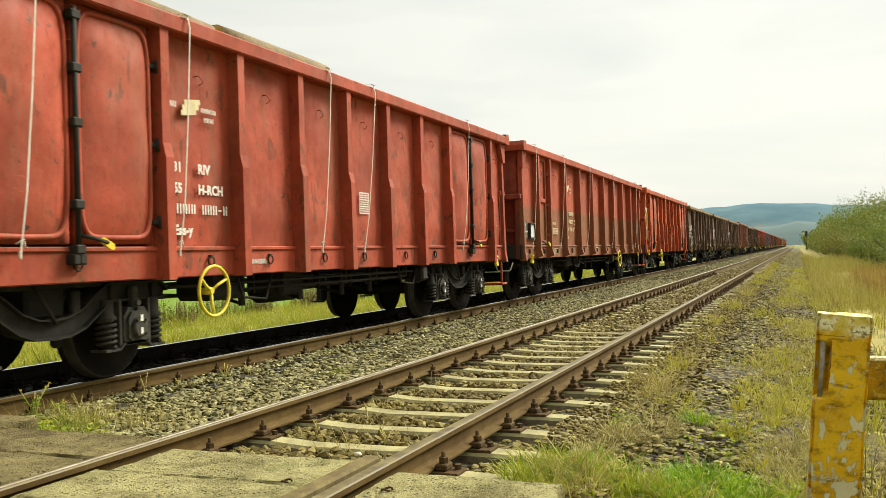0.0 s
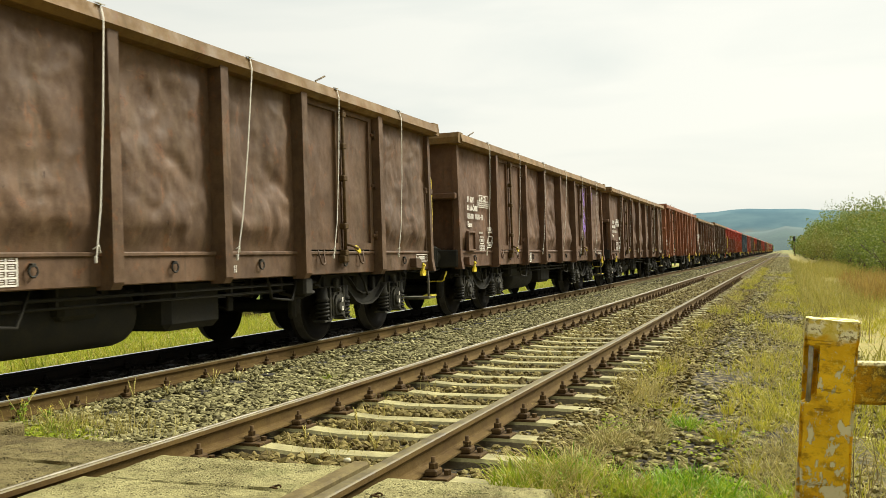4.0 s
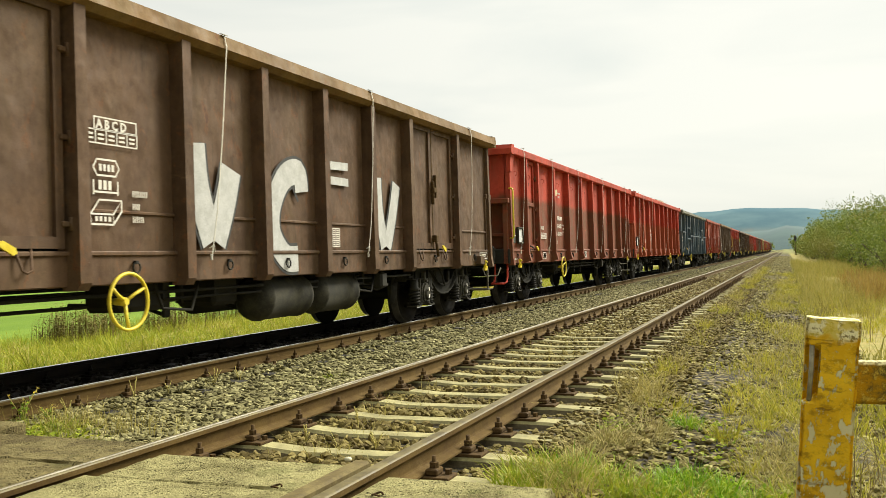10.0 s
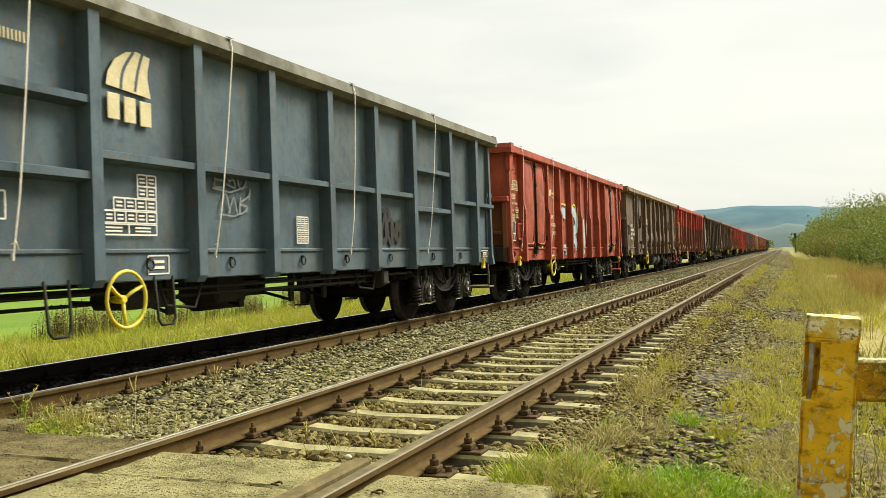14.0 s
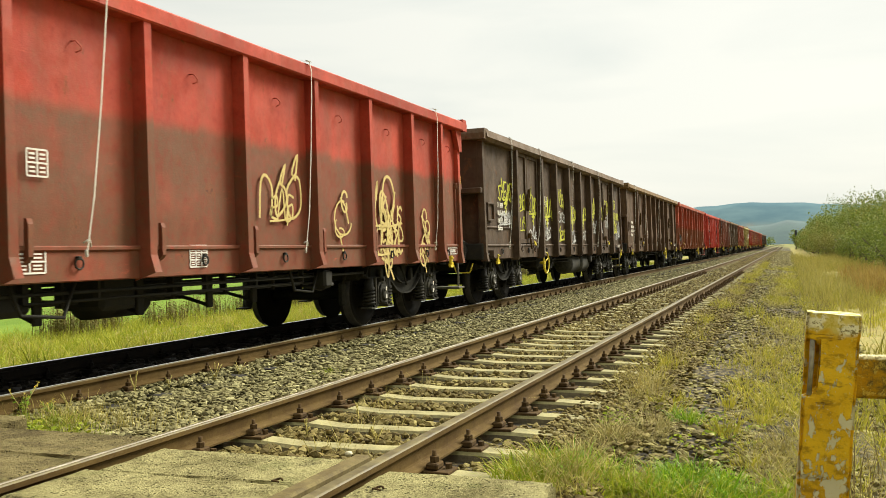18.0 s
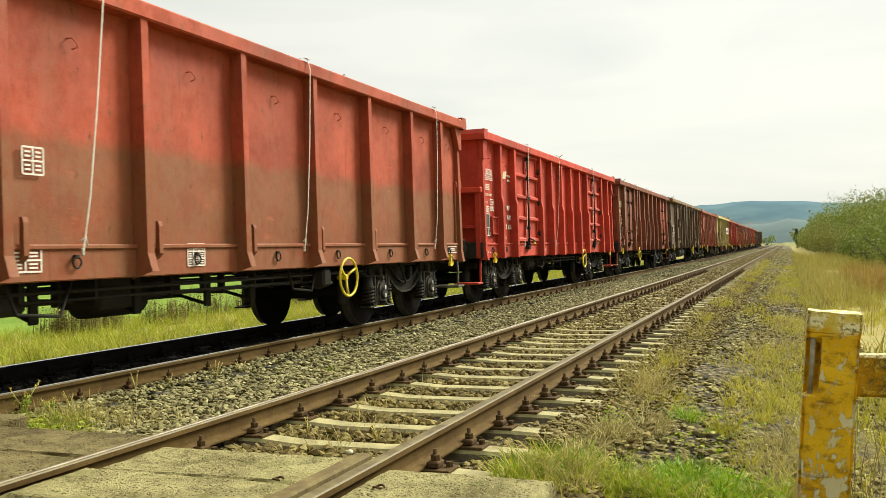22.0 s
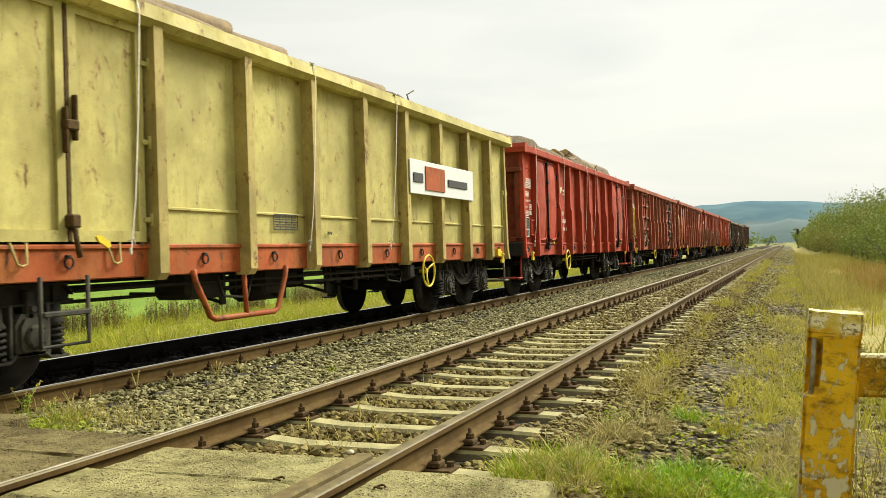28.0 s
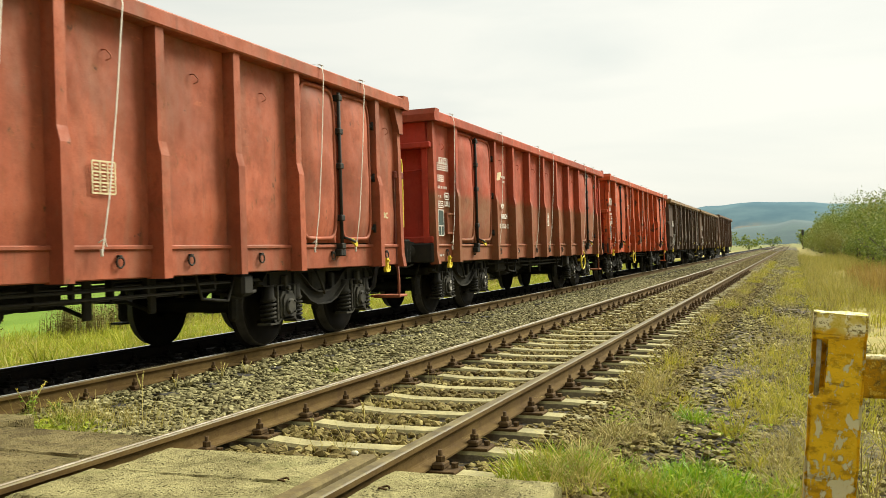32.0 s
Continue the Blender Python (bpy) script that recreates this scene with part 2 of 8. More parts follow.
def slab_mat(name, dark, light):
    """Old crossing concrete: coarse pitting, stains and worn pale patches."""
    n = Nodes(name)
    v = n.shifted()
    a = n.noise(v, 2.2, 7, 0.7, 0.3)
    col = n.mix(n.step(a, 0.34, 0.62), dark, light)
    col = n.mix(n.step(n.noise(v, 6.5, 7, 0.72), 0.50, 0.70, 0.0, 0.8), col, dim(dark, 0.8))
    pit = n.step(n.voronoi(v, 40), 0.08, 0.34, 1.0, 0.0)
    pit = n.math("MULTIPLY", pit, n.step(n.noise(v, 7, 4), 0.40, 0.56))
    col = n.mix(n.math("MULTIPLY", pit, 0.75), col, dim(dark, 0.35))
    chip = n.step(n.noise(v, 24, 6, 0.72, 0.5), 0.60, 0.64)
    col = n.mix(n.math("MULTIPLY", chip, 0.65), col, dim(dark, 0.42))
    g = n.noise(v, 60, 5, 0.75)
    col = n.mix(n.step(g, 0.50, 0.68, 0.0, 0.6), col, dim(light, 1.25))
    col = n.mix(n.step(g, 0.44, 0.28, 0.0, 0.6), col, dim(dark, 0.5))
    moss = n.step(n.noise(v, 3.3, 5, 0.65), 0.55, 0.68, 0.0, 0.45)
    col = n.mix(moss, col, (dark[0] * 0.75, dark[1] * 0.95, dark[2] * 0.6))
    h = n.math("SUBTRACT", n.math("ADD", n.math("MULTIPLY", g, 0.8), a), n.math("ADD", pit, n.math("MULTIPLY", chip, 0.7)))
    return n.done(col, 0.95, 0.0, h, 0.02, 0.15)


MAT_SLEEPER = grimy("weathered_concrete", (0.215, 0.19, 0.082), (0.385, 0.345, 0.16), 5.0, 0.9, 0.008)
MAT_SLAB = slab_mat("crossing_concrete", (0.140, 0.120, 0.046), (0.345, 0.312, 0.138))
MAT_SLAB_DIRTY = slab_mat("muddy_crossing_concrete", (0.088, 0.068, 0.028), (0.225, 0.186, 0.080))
MAT_BOGIE = grimy("sooty_cast_steel", (0.014, 0.013, 0.0095), (0.032, 0.029, 0.020), 5, 0.8, 0.004, spec=0.25)
MAT_FRAME = grimy("dusty_bogie_steel", (0.011, 0.0105, 0.0075), (0.036, 0.033, 0.023), 4, 0.85, 0.004, spec=0.2)
MAT_AXLE = grimy("dusty_axlebox_steel", (0.020, 0.019, 0.0135), (0.066, 0.061, 0.042), 7, 0.8, 0.003, spec=0.25)
MAT_WHEEL = grimy("brown_wheel_steel", (0.008, 0.007, 0.0055), (0.018, 0.015, 0.010), 4, 0.85, 0.002, spec=0.08)
MAT_TREAD = grimy("worn_wheel_tread", (0.025, 0.023, 0.019), (0.06, 0.055, 0.046), 6, 0.5, 0.001, 0.3, spec=0.2)
MAT_STEP = grimy("weathered_grey_step", (0.085, 0.078, 0.058), (0.19, 0.175, 0.135), 9, 0.85, 0.003, spec=0.2)
MAT_YELLOW = grimy("yellow_enamel", (0.62, 0.47, 0.02), (0.72, 0.58, 0.05), 6, 0.5, 0.001)
MAT_STRAP = grimy("dirty_white_webbing", (0.52, 0.49, 0.41), (0.66, 0.63, 0.55), 12, 0.9, 0.002)
MAT_WHITE = grimy("faded_white_lettering", (0.62, 0.58, 0.50), (0.74, 0.70, 0.62), 9, 0.75, 0.001)
MAT_CREAM = grimy("faded_cream_lettering", (0.50, 0.42, 0.22), (0.62, 0.54, 0.33), 9, 0.75, 0.001)
MAT_DARK = grimy("black_lettering", (0.02, 0.02, 0.02), (0.05, 0.05, 0.045), 9, 0.7, 0.001)
MAT_LOG = grimy("cut_timber_bark", (0.13, 0.088, 0.042), (0.25, 0.185, 0.098), 7, 0.9, 0.012, 0, 45)
MAT_END = grimy("sawn_log_end", (0.46, 0.30, 0.09), (0.58, 0.41, 0.15), 9, 0.85, 0.004)
MAT_HEAP = grimy("bark_and_twig_heap", (0.085, 0.06, 0.034), (0.19, 0.14, 0.075), 9, 0.95, 0.03)
MAT_PLATE = grimy("dark_green_plate", (0.02, 0.04, 0.032), (0.035, 0.06, 0.05), 8, 0.6, 0.001)
MAT_PAPER = grimy("paper_label", (0.55, 0.58, 0.56), (0.7, 0.72, 0.7), 30, 0.7, 0.001)
MAT_ORANGE = paint("orange_red_sole_paint", (0.33, 0.080, 0.022), (0.24, 0.13, 0.03), rust=1.0, scrape=0.3)


# ---- mesh helpers ----
class Shape:
    """Collects vertices and faces of one mesh."""

    def __init__(self):
        self.v, self.f, self.s, self.k = [], [], [], []

    def add(self, verts, faces, smooth=False, slot=0):
        o = len(self.v)
        self.v.extend(tuple(p) for p in verts)
        self.f.extend(tuple(i + o for i in f) for f in faces)
        self.s.extend([smooth] * len(faces))
        self.k.extend([slot] * len(faces))
        return self

    def box(self, x0, x1, y0, y1, z0, z1, c=0.006, slot=0):
        """A box with chamfered edges."""
        c = min(c, (x1 - x0) * 0.45, (y1 - y0) * 0.45, (z1 - z0) * 0.45)
        vs, idx = [], {}
        for sx, X in ((0, x0), (1, x1)):
            for sy, Y in ((0, y0), (1, y1)):
                for sz, Z in ((0, z0), (1, z1)):
                    ix, iy, iz = (1 - 2 * sx) * c, (1 - 2 * sy) * c, (1 - 2 * sz) * c
                    for a, p in enumerate(((X, Y + iy, Z + iz), (X + ix, Y, Z + iz), (X + ix, Y + iy, Z))):
                        idx[sx, sy, sz, a] = len(vs)
                        vs.append(p)
        g = lambda a, q: idx[q[0], q[1], q[2], a]
        fs = []
        for s in (0, 1):
            q = [(s, 0, 0), (s, 1, 0), (s, 1, 1), (s, 0, 1)]
            fs.append([g(0, p) for p in (q if s else q[::-1])])
            q = [(0, s, 0), (0, s, 1), (1, s, 1), (1, s, 0)]
            fs.append([g(1, p) for p in (q if s else q[::-1])])
            q = [(0, 0, s), (1, 0, s), (1, 1, s), (0, 1, s)]
            fs.append([g(2, p) for p in (q if s else q[::-1])])
        for s in (0, 1):
            for u in (0, 1):
                for a, b, p, q in ((1, 2, (0, s, u), (1, s, u)), (0, 2, (s, 0, u), (s, 1, u)), (0, 1, (s, u, 0), (s, u, 1))):
                    fs.append([g(a, p), g(a, q), g(b, q), g(b, p)])
        for q in [(a, b, d) for a in (0, 1) for b in (0, 1) for d in (0, 1)]:
            fs.append([g(0, q), g(1, q), g(2, q)])
        return self.add(vs, fs, False, slot)

    def prism(self, pts, a0, a1, axis="x", slot=0):
        """A polygon (two coordinates a point, in axis order) pushed along an axis."""
        n = len(pts)
        put = {"x": lambda a, p: (a, p[0], p[1]), "y": lambda a, p: (p[0], a, p[1]), "z": lambda a, p: (p[0], p[1], a)}[axis]
        vs = [put(a0, p) for p in pts] + [put(a1, p) for p in pts]
        fs = [[i, (i + 1) % n, n + (i + 1) % n, n + i] for i in range(n)] + [list(range(n))[::-1], list(range(n, 2 * n))]
        return self.add(vs, fs, False, slot)

    def lathe(self, rings, c=(0, 0, 0), axis="x", n=16, slot=0, smooth=True, turn=0.0):
        """Rings of (along the axis, radius), capped."""
        vs, fs = [], []
        for a, r in rings:
            for i in range(n):
                w = 2 * math.pi * i / n + turn
                p, q = r * math.cos(w), r * math.sin(w)
                vs.append({"x": (c[0] + a, c[1] + p, c[2] + q), "y": (c[0] + p, c[1] + a, c[2] + q), "z": (c[0] + p, c[1] + q, c[2] + a)}[axis])
        for j in range(len(rings) - 1):
            for i in range(n):
                k = (i + 1) % n
                fs.append([j * n + i, j * n + k, (j + 1) * n + k, (j + 1) * n + i])
        o = len(self.f)
        self.add(vs, fs, smooth, slot)
        base = len(self.v) - len(vs)
        m = len(rings) - 1
        for ring in (range(n - 1, -1, -1), range(m * n, m * n + n)):
            self.f.append(tuple(base + i for i in ring))
            self.s.append(False)
            self.k.append(slot)
        return self

    def tube(self, pts, r, n=6, closed=False, slot=0):
        """A round bar along a path."""
        pts = [Vector(p) for p in pts]
        m = len(pts)
        vs, fs = [], []
        side = None
        for i, p in enumerate(pts):
            a, b = (pts[(i - 1) % m], pts[(i + 1) % m]) if closed else (pts[max(i - 1, 0)], pts[min(i + 1, m - 1)])
            d = (b - a).normalized()
            if side is None:
                side = d.cross(Vector((0.31, 0.17, 0.93))).normalized()
            side = (side - d * side.dot(d)).normalized()
            up = d.cross(side)
            for k in range(n):
                w = 2 * math.pi * k / n
                vs.append(p + (side * math.cos(w) + up * math.sin(w)) * r)
        for i in range(m if closed else m - 1):
            j = (i + 1) % m
            for k in range(n):
                l = (k + 1) % n
                fs.append([i * n + k, i * n + l, j * n + l, j * n + k])
        if not closed:
            fs += [list(range(n))[::-1], list(range((m - 1) * n, m * n))]
        return self.add(vs, fs, True, slot)

    def ribbon(self, pts, w, normal=(1, 0, 0), thick=0.004, slot=0):
        """A flat strip with a little thickness along a path."""
        pts = [Vector(p) for p in pts]
        nn = Vector(normal)
        vs, fs = [], []
        for i, p in enumerate(pts):
            d = (pts[min(i + 1, len(pts) - 1)] - pts[max(i - 1, 0)]).normalized()
            s = d.cross(nn).normalized() * (w / 2)
            vs += [p - s, p + s, p + s + nn * thick, p - s + nn * thick]
        for i in range(len(pts) - 1):
            o = 4 * i
            for a, b in ((0, 1), (1, 2), (2, 3), (3, 0)):
                fs.append([o + a, o + b, o + 4 + b, o + 4 + a])
        e = 4 * (len(pts) - 1)
        fs += [[3, 2, 1, 0], [e, e + 1, e + 2, e + 3]]
        return self.add(vs, fs, False, slot)

    def mesh(self, name):
        me = bpy.data.meshes.new(name)
        me.from_pydata(self.v, [], self.f)
        bm = bmesh.new()
        bm.from_mesh(me)
        bmesh.ops.recalc_face_normals(bm, faces=bm.faces)
        bm.to_mesh(me)
        bm.free()
        me.polygons.foreach_set("use_smooth", self.s)
        me.polygons.foreach_set("material_index", self.k)
        return me


MESHES = {}


TALL = [1.0]  # how far bodies are stretched upwards above the sole bar, by wagon kind


def cached(key, build):
    key = (key, TALL[0])
    if key not in MESHES:
        me = build()
        if TALL[0] != 1.0:
            for v in me.vertices:
                if v.co.z > 1.13:
                    v.co.z = 1.13 + (v.co.z - 1.13) * TALL[0]
        MESHES[key] = me
    return MESHES[key]


def part(name, shape, mats, parent, label="", at=(0, 0, 0), rz=0.0, key=None):
    """Links a shape, or a kept mesh, as one mesh object under a thing or part. Materials belong to the object, so meshes can be shared."""
    mats = mats if isinstance(mats, (list, tuple)) else [mats]
    if isinstance(shape, Shape):
        shape = shape.mesh(name)
    if len(shape.materials) < len(mats):
        while len(shape.materials) < len(mats):
            shape.materials.append(None)
    ob = new(name, shape)
    for slot, m in zip(ob.material_slots, mats):
        slot.link = "OBJECT"
        slot.material = m
    ob.parent = parent
    ob.location, ob.rotation_euler = at, (0, 0, rz)
    if label:
        tagged(ob, label)
    return ob


def thing(name, label, category, group="", kind="", at=(0, 0, 0)):
    ob = new(name)
    ob.location = at
    return tagged(ob, label, category, group, kind)


def text_mesh(body, size):
    def make():
        cu = bpy.data.curves.new("lettering", "FONT")
        cu.body, cu.size, cu.extrude, cu.resolution_u, cu.offset = body, size, 0.0015, 2, size * 0.035
        tmp = bpy.data.objects.new("lettering", cu)
        scene.collection.objects.link(tmp)
        me = bpy.data.meshes.new_from_object(tmp.evaluated_get(bpy.context.evaluated_depsgraph_get()))
        bpy.data.objects.remove(tmp)
        me.name = "lettering"
        me.materials.clear()
        # letters lie in x, y: stand them on the side that looks to +x, reading along +y
        me.transform(Matrix(((0, 0, 1, 0), (1, 0, 0, 0), (0, 1, 0, 0), (0, 0, 0, 1))))
        return me
    return cached(("text", body, size), make)


def reach(me):
    return max(v.co.y for v in me.vertices)


def bars_mesh(pattern, size):
    """Unreadable writing: one bar for each x of the pattern, rows split by /."""
    def make():
        s = Shape()
        for r, row in enumerate(pattern.split("/")):
            for i, ch in enumerate(row):
                if ch == "x":
                    y, z = i * size * 0.66, -r * size * 1.45
                    for a in (0.0, 0.32):
                        s.box(0, 0.003, y + size * a, y + size * (a + 0.15), z, z + size * 0.72, 0.0005)
                elif ch == "i":
                    y, z = i * size * 0.66, -r * size * 1.45
                    s.box(0, 0.003, y + size * 0.15, y + size * 0.29, z, z + size * 0.72, 0.0005)
                elif ch == "-":
                    y, z = i * size * 0.66, -r * size * 1.45
                    s.box(0, 0.003, y, y + size * 0.4, z + size * 0.3, z + size * 0.4, 0.0005)
        return s.mesh("marking")
    return cached(("bars", pattern, size), make)


def frame_mesh(w, h, rows, cols, t=0.014):
    """A ruled table, as painted load tables and inspection marks are."""
    def make():
        s = Shape()
        for r in range(rows + 1):
            z = h * r / rows
            s.box(0, 0.003, 0, w, z - t / 2, z + t / 2, 0.0005)
        for c in range(cols + 1):
            y = w * c / cols
            s.box(0, 0.0034, y - t / 2, y + t / 2, 0, h, 0.0005)
        for r in range(rows):
            for c in range(cols):
                a, b = w / cols * (c + 0.22), w / cols * (c + 0.78)
                for e in (0.26, 0.58):
                    s.box(0, 0.003, a, b, h / rows * (r + e), h / rows * (r + e + 0.16), 0.0005)
        return s.mesh("load_table")
    return cached(("frame", w, h, rows, cols, t), make)


def outline_mesh(kind, w, h):
    """Painted outlines of inspection marks: a pill for floor area, a wedge for volume, a bracket for length."""
    def make():
        s = Shape()
        t = 0.016
        if kind == "pill":
            lines = [[(0.0, 0.5), (0.14, 1.0), (0.86, 1.0), (1.0, 0.5), (0.86, 0.0), (0.14, 0.0), (0.0, 0.5)]]
            bars = [(0.22 + 0.16 * i, 0.28, 0.1, 0.44) for i in range(4)]
        elif kind == "wedge":
            lines = [[(0.0, 0.0), (0.72, 0.0), (0.72, 0.42), (0.0, 0.42), (0.0, 0.0)], [(0.0, 0.42), (0.28, 1.0), (1.0, 1.0), (0.72, 0.42)], [(1.0, 1.0), (1.0, 0.55), (0.72, 0.0)]]
            bars = [(0.14 + 0.14 * i, 0.12, 0.08, 0.2) for i in range(4)]
        else:
            lines = [[(0.0, 0.0), (0.0, 1.0)], [(1.0, 0.0), (1.0, 1.0)], [(0.0, 0.2), (1.0, 0.2)]]
            bars = [(0.2 + 0.2 * i, 0.36, 0.13, 0.64) for i in range(3)]
        for n, pts in enumerate(lines):
            s.ribbon([(0.0004 * n, y * w, z * h) for y, z in pts], t, (1, 0, 0), 0.003)
        for y, z, a, b in bars:
            s.box(0, 0.003, y * w, (y + a) * w, z * h, (z + b) * h, 0.0005)
        return s.mesh("inspection_mark")
    return cached(("outline", kind, w, h), make)


def rounded(pts, n=5):
    """The same stroke drawn by a swinging arm: a smooth line through its points."""
    pts = [Vector(p) for p in pts]
    out = []
    for i in range(len(pts) - 1):
        a, b, c, d = pts[max(i - 1, 0)], pts[i], pts[i + 1], pts[min(i + 2, len(pts) - 1)]
        for k in range(n):
            t = k / n
            out.append(0.5 * ((2 * b) + (c - a) * t + (2 * a - 5 * b + 4 * c - d) * t * t + (3 * b - a - 3 * c + d) * t ** 3))
    return out + [pts[-1]]


def curl_mesh(seed, w, h, big):
    """Sprayed loops that run down a sheet and spell nothing."""
    def make():
        r = random.Random(seed)
        s = Shape()
        z, n = 0.0, 0
        while z > -h:
            a0, rad, y0 = r.uniform(0, 6.28), r.uniform(0.16, 0.3) * w, r.uniform(-0.25, 0.25) * w
            turns = r.uniform(0.7, 1.6)
            pts = [(0.0004 * n + 0.0001 * i, y0 + (rad + 0.25 * w * i / 30 * math.sin(a0)) * math.cos(a0 + turns * 6.28 * i / 30), z + rad * 1.15 * math.sin(a0 + turns * 6.28 * i / 30) - 0.14 * i / 30) for i in range(31)]
            s.ribbon(pts, big * r.uniform(0.7, 1.1), (1, 0, 0), 0.002)
            if r.random() < 0.5:
                s.ribbon([(0.001, y0 - 0.2 * w, z - 0.02), (0.001, y0 + 0.05 * w, z - 0.12), (0.001, y0 + 0.22 * w, z - 0.34)], big, (1, 0, 0), 0.002)
            z -= r.uniform(0.14, 0.22)
            n += 1
        return s.mesh("graffiti")
    return cached(("curl", seed, w, h, big), make)


# ---- the wagons ----
Z_SOLE, Z_WEB, Z_RIM, Z_TOP = 0.86, 1.13, 2.97, 3.10
X_SKIN, X_RIB = 1.238, 1.388
X_TRAIN = -6.46


def panel_mesh(w, amp, seed, z0=Z_WEB, z1=Z_RIM):
    """A side sheet, bulged and dented between its ribs."""
    def make():
        ny, nz = max(4, int(w / (0.045 if amp > 0.02 else 0.13))), (44 if amp > 0.02 else 18)
        if amp < 0.004:
            ny, nz = 3, 6
        vs, fs = [], []
        for j in range(nz + 1):
            for i in range(ny + 1):
                u, t = i / ny, j / nz
                y, z = -w / 2 + w * u, z0 + (z1 - z0) * t
                pin = min(1, 6 * min(u, 1 - u)) * min(1, 7 * min(t, 1 - t))
                q = Vector((y * 1.55 + seed * 7.3, z * 1.3, seed * 3.1))
                warp = q + Vector((noise.noise(q * 1.7), noise.noise(q * 1.7 + Vector((5, 0, 0))), 0)) * 0.5
                # loads push the foot of the sheet out in lumps; above it hangs in upright folds
                foot = math.exp(-((t - 0.17 - 0.07 * noise.noise(q * 1.3)) / 0.15) ** 2)
                lump = 0.5 + 0.55 * noise.noise(warp * 1.5) + 0.35 * (0.3 - abs(noise.noise(warp * 3.6)))
                fold = 0.32 - abs(noise.noise(Vector((warp.x * 1.9, warp.y * 0.75, seed * 1.3 + 4))))
                d = foot * lump + (1 - 0.6 * foot) * (0.34 * fold + 0.34 * noise.noise(q) + 0.16 * noise.noise(warp * 3.3) + 0.18 * (0.3 - abs(noise.noise(warp * 4.1)))) + 0.22 * math.sin(math.pi * t) * math.sin(math.pi * u)
                d = max(-0.6, min(0.82, d))
                vs.append((X_SKIN + pin * amp * d, y, z))
        for j in range(nz):
            for i in range(ny):
                a = j * (ny + 1) + i
                fs.append([a, a + 1, a + ny + 2, a + ny + 1])
        s = Shape().add(vs, fs, True)
        s.box(X_SKIN - 0.05, X_SKIN - 0.03, -w / 2, w / 2, z0, z1, 0.002)
        return s.mesh("side_panel")
    return cached(("panel", round(w, 3), amp, seed, z0), make)


def rib_mesh(kind):
    """A pressed upright with square flanks."""
    def make():
        a = X_SKIN - 0.02
        if kind == "kink":      # slim above, stepping out to a wide box below
            out = [(a, Z_RIM), (X_RIB - 0.02, Z_RIM), (X_RIB - 0.02, 2.0), (X_RIB + 0.012, 1.88), (X_RIB + 0.016, Z_SOLE - 0.01), (a, Z_SOLE - 0.01)]
            w = 0.055
        elif kind == "box":     # wide flat profile
            out = [(a, Z_RIM), (X_RIB, Z_RIM), (X_RIB + 0.01, Z_SOLE + 0.03), (X_RIB - 0.03, Z_SOLE - 0.03), (a, Z_SOLE - 0.03)]
            w = 0.062
        elif kind == "slim":
            out = [(a, Z_RIM), (X_RIB - 0.01, Z_RIM - 0.02), (X_RIB, 1.06), (X_RIB + 0.045, Z_SOLE + 0.05), (a, Z_SOLE - 0.02)]
            w = 0.045
        else:
            out = [(a, Z_RIM), (X_RIB - 0.09, Z_RIM), (X_RIB - 0.06, 1.02), (X_RIB - 0.03, Z_SOLE - 0.03), (a, Z_SOLE - 0.03)]
            w = 0.05
        if kind in ("box", "slim", "kink"):
            # an open channel: outer flange, and a web on the leading side
            s = Shape().prism(out, -w, -w + 0.014, "y")
            edge = out[1:-1]
            s.box(X_SKIN - 0.03, X_SKIN - 0.004, -w - 0.06, w + 0.06, Z_SOLE, Z_RIM, 0.002)
            return s.prism(edge + [(x - 0.016, z) for x, z in edge[::-1]], -w + 0.0145, w, "y").mesh("rib")
        n = len(out)
        vs, fs = [], []
        for x, z in out:
            k = 1.0 if x < X_SKIN else 0.0
            hw = w * (1.08 if k else 0.96)
            vs += [(x, -hw, z), (x, hw, z)]
        for i in range(n):
            p, q = 2 * i, 2 * ((i + 1) % n)
            fs.append([p, p + 1, q + 1, q])
        fs += [[2 * i for i in range(n)], [2 * i + 1 for i in range(n)][::-1]]
        return Shape().add(vs, fs).mesh("rib")
    return cached(("rib", kind), make)


def rim_mesh(length, kind):
    """The top rail along one side."""
    def make():
        if kind == "wide":
            prof = [(1.22, 2.93), (1.36, 2.93), (1.43, 2.985), (1.40, 3.11), (1.22, 3.125)]
        else:
            prof = [(1.22, 2.95), (1.385, 2.95), (1.40, 2.965), (1.40, 3.08), (1.385, 3.095), (1.22, 3.095)]
        return Shape().prism(prof, -length / 2, length / 2, "y").mesh("top_rail")
    return cached(("rim", length, kind), make)


def end_rim_mesh(kind):
    def make():
        p = 0.17 if kind == "wide" else 0.13
        return Shape().prism([(-p, 2.95), (-p - 0.01, 3.05), (-p + 0.03, 3.13), (0.06, 3.13), (0.06, 2.95)], -1.40, 1.40, "x").mesh("end_rail")
    return cached(("endrim", kind), make)


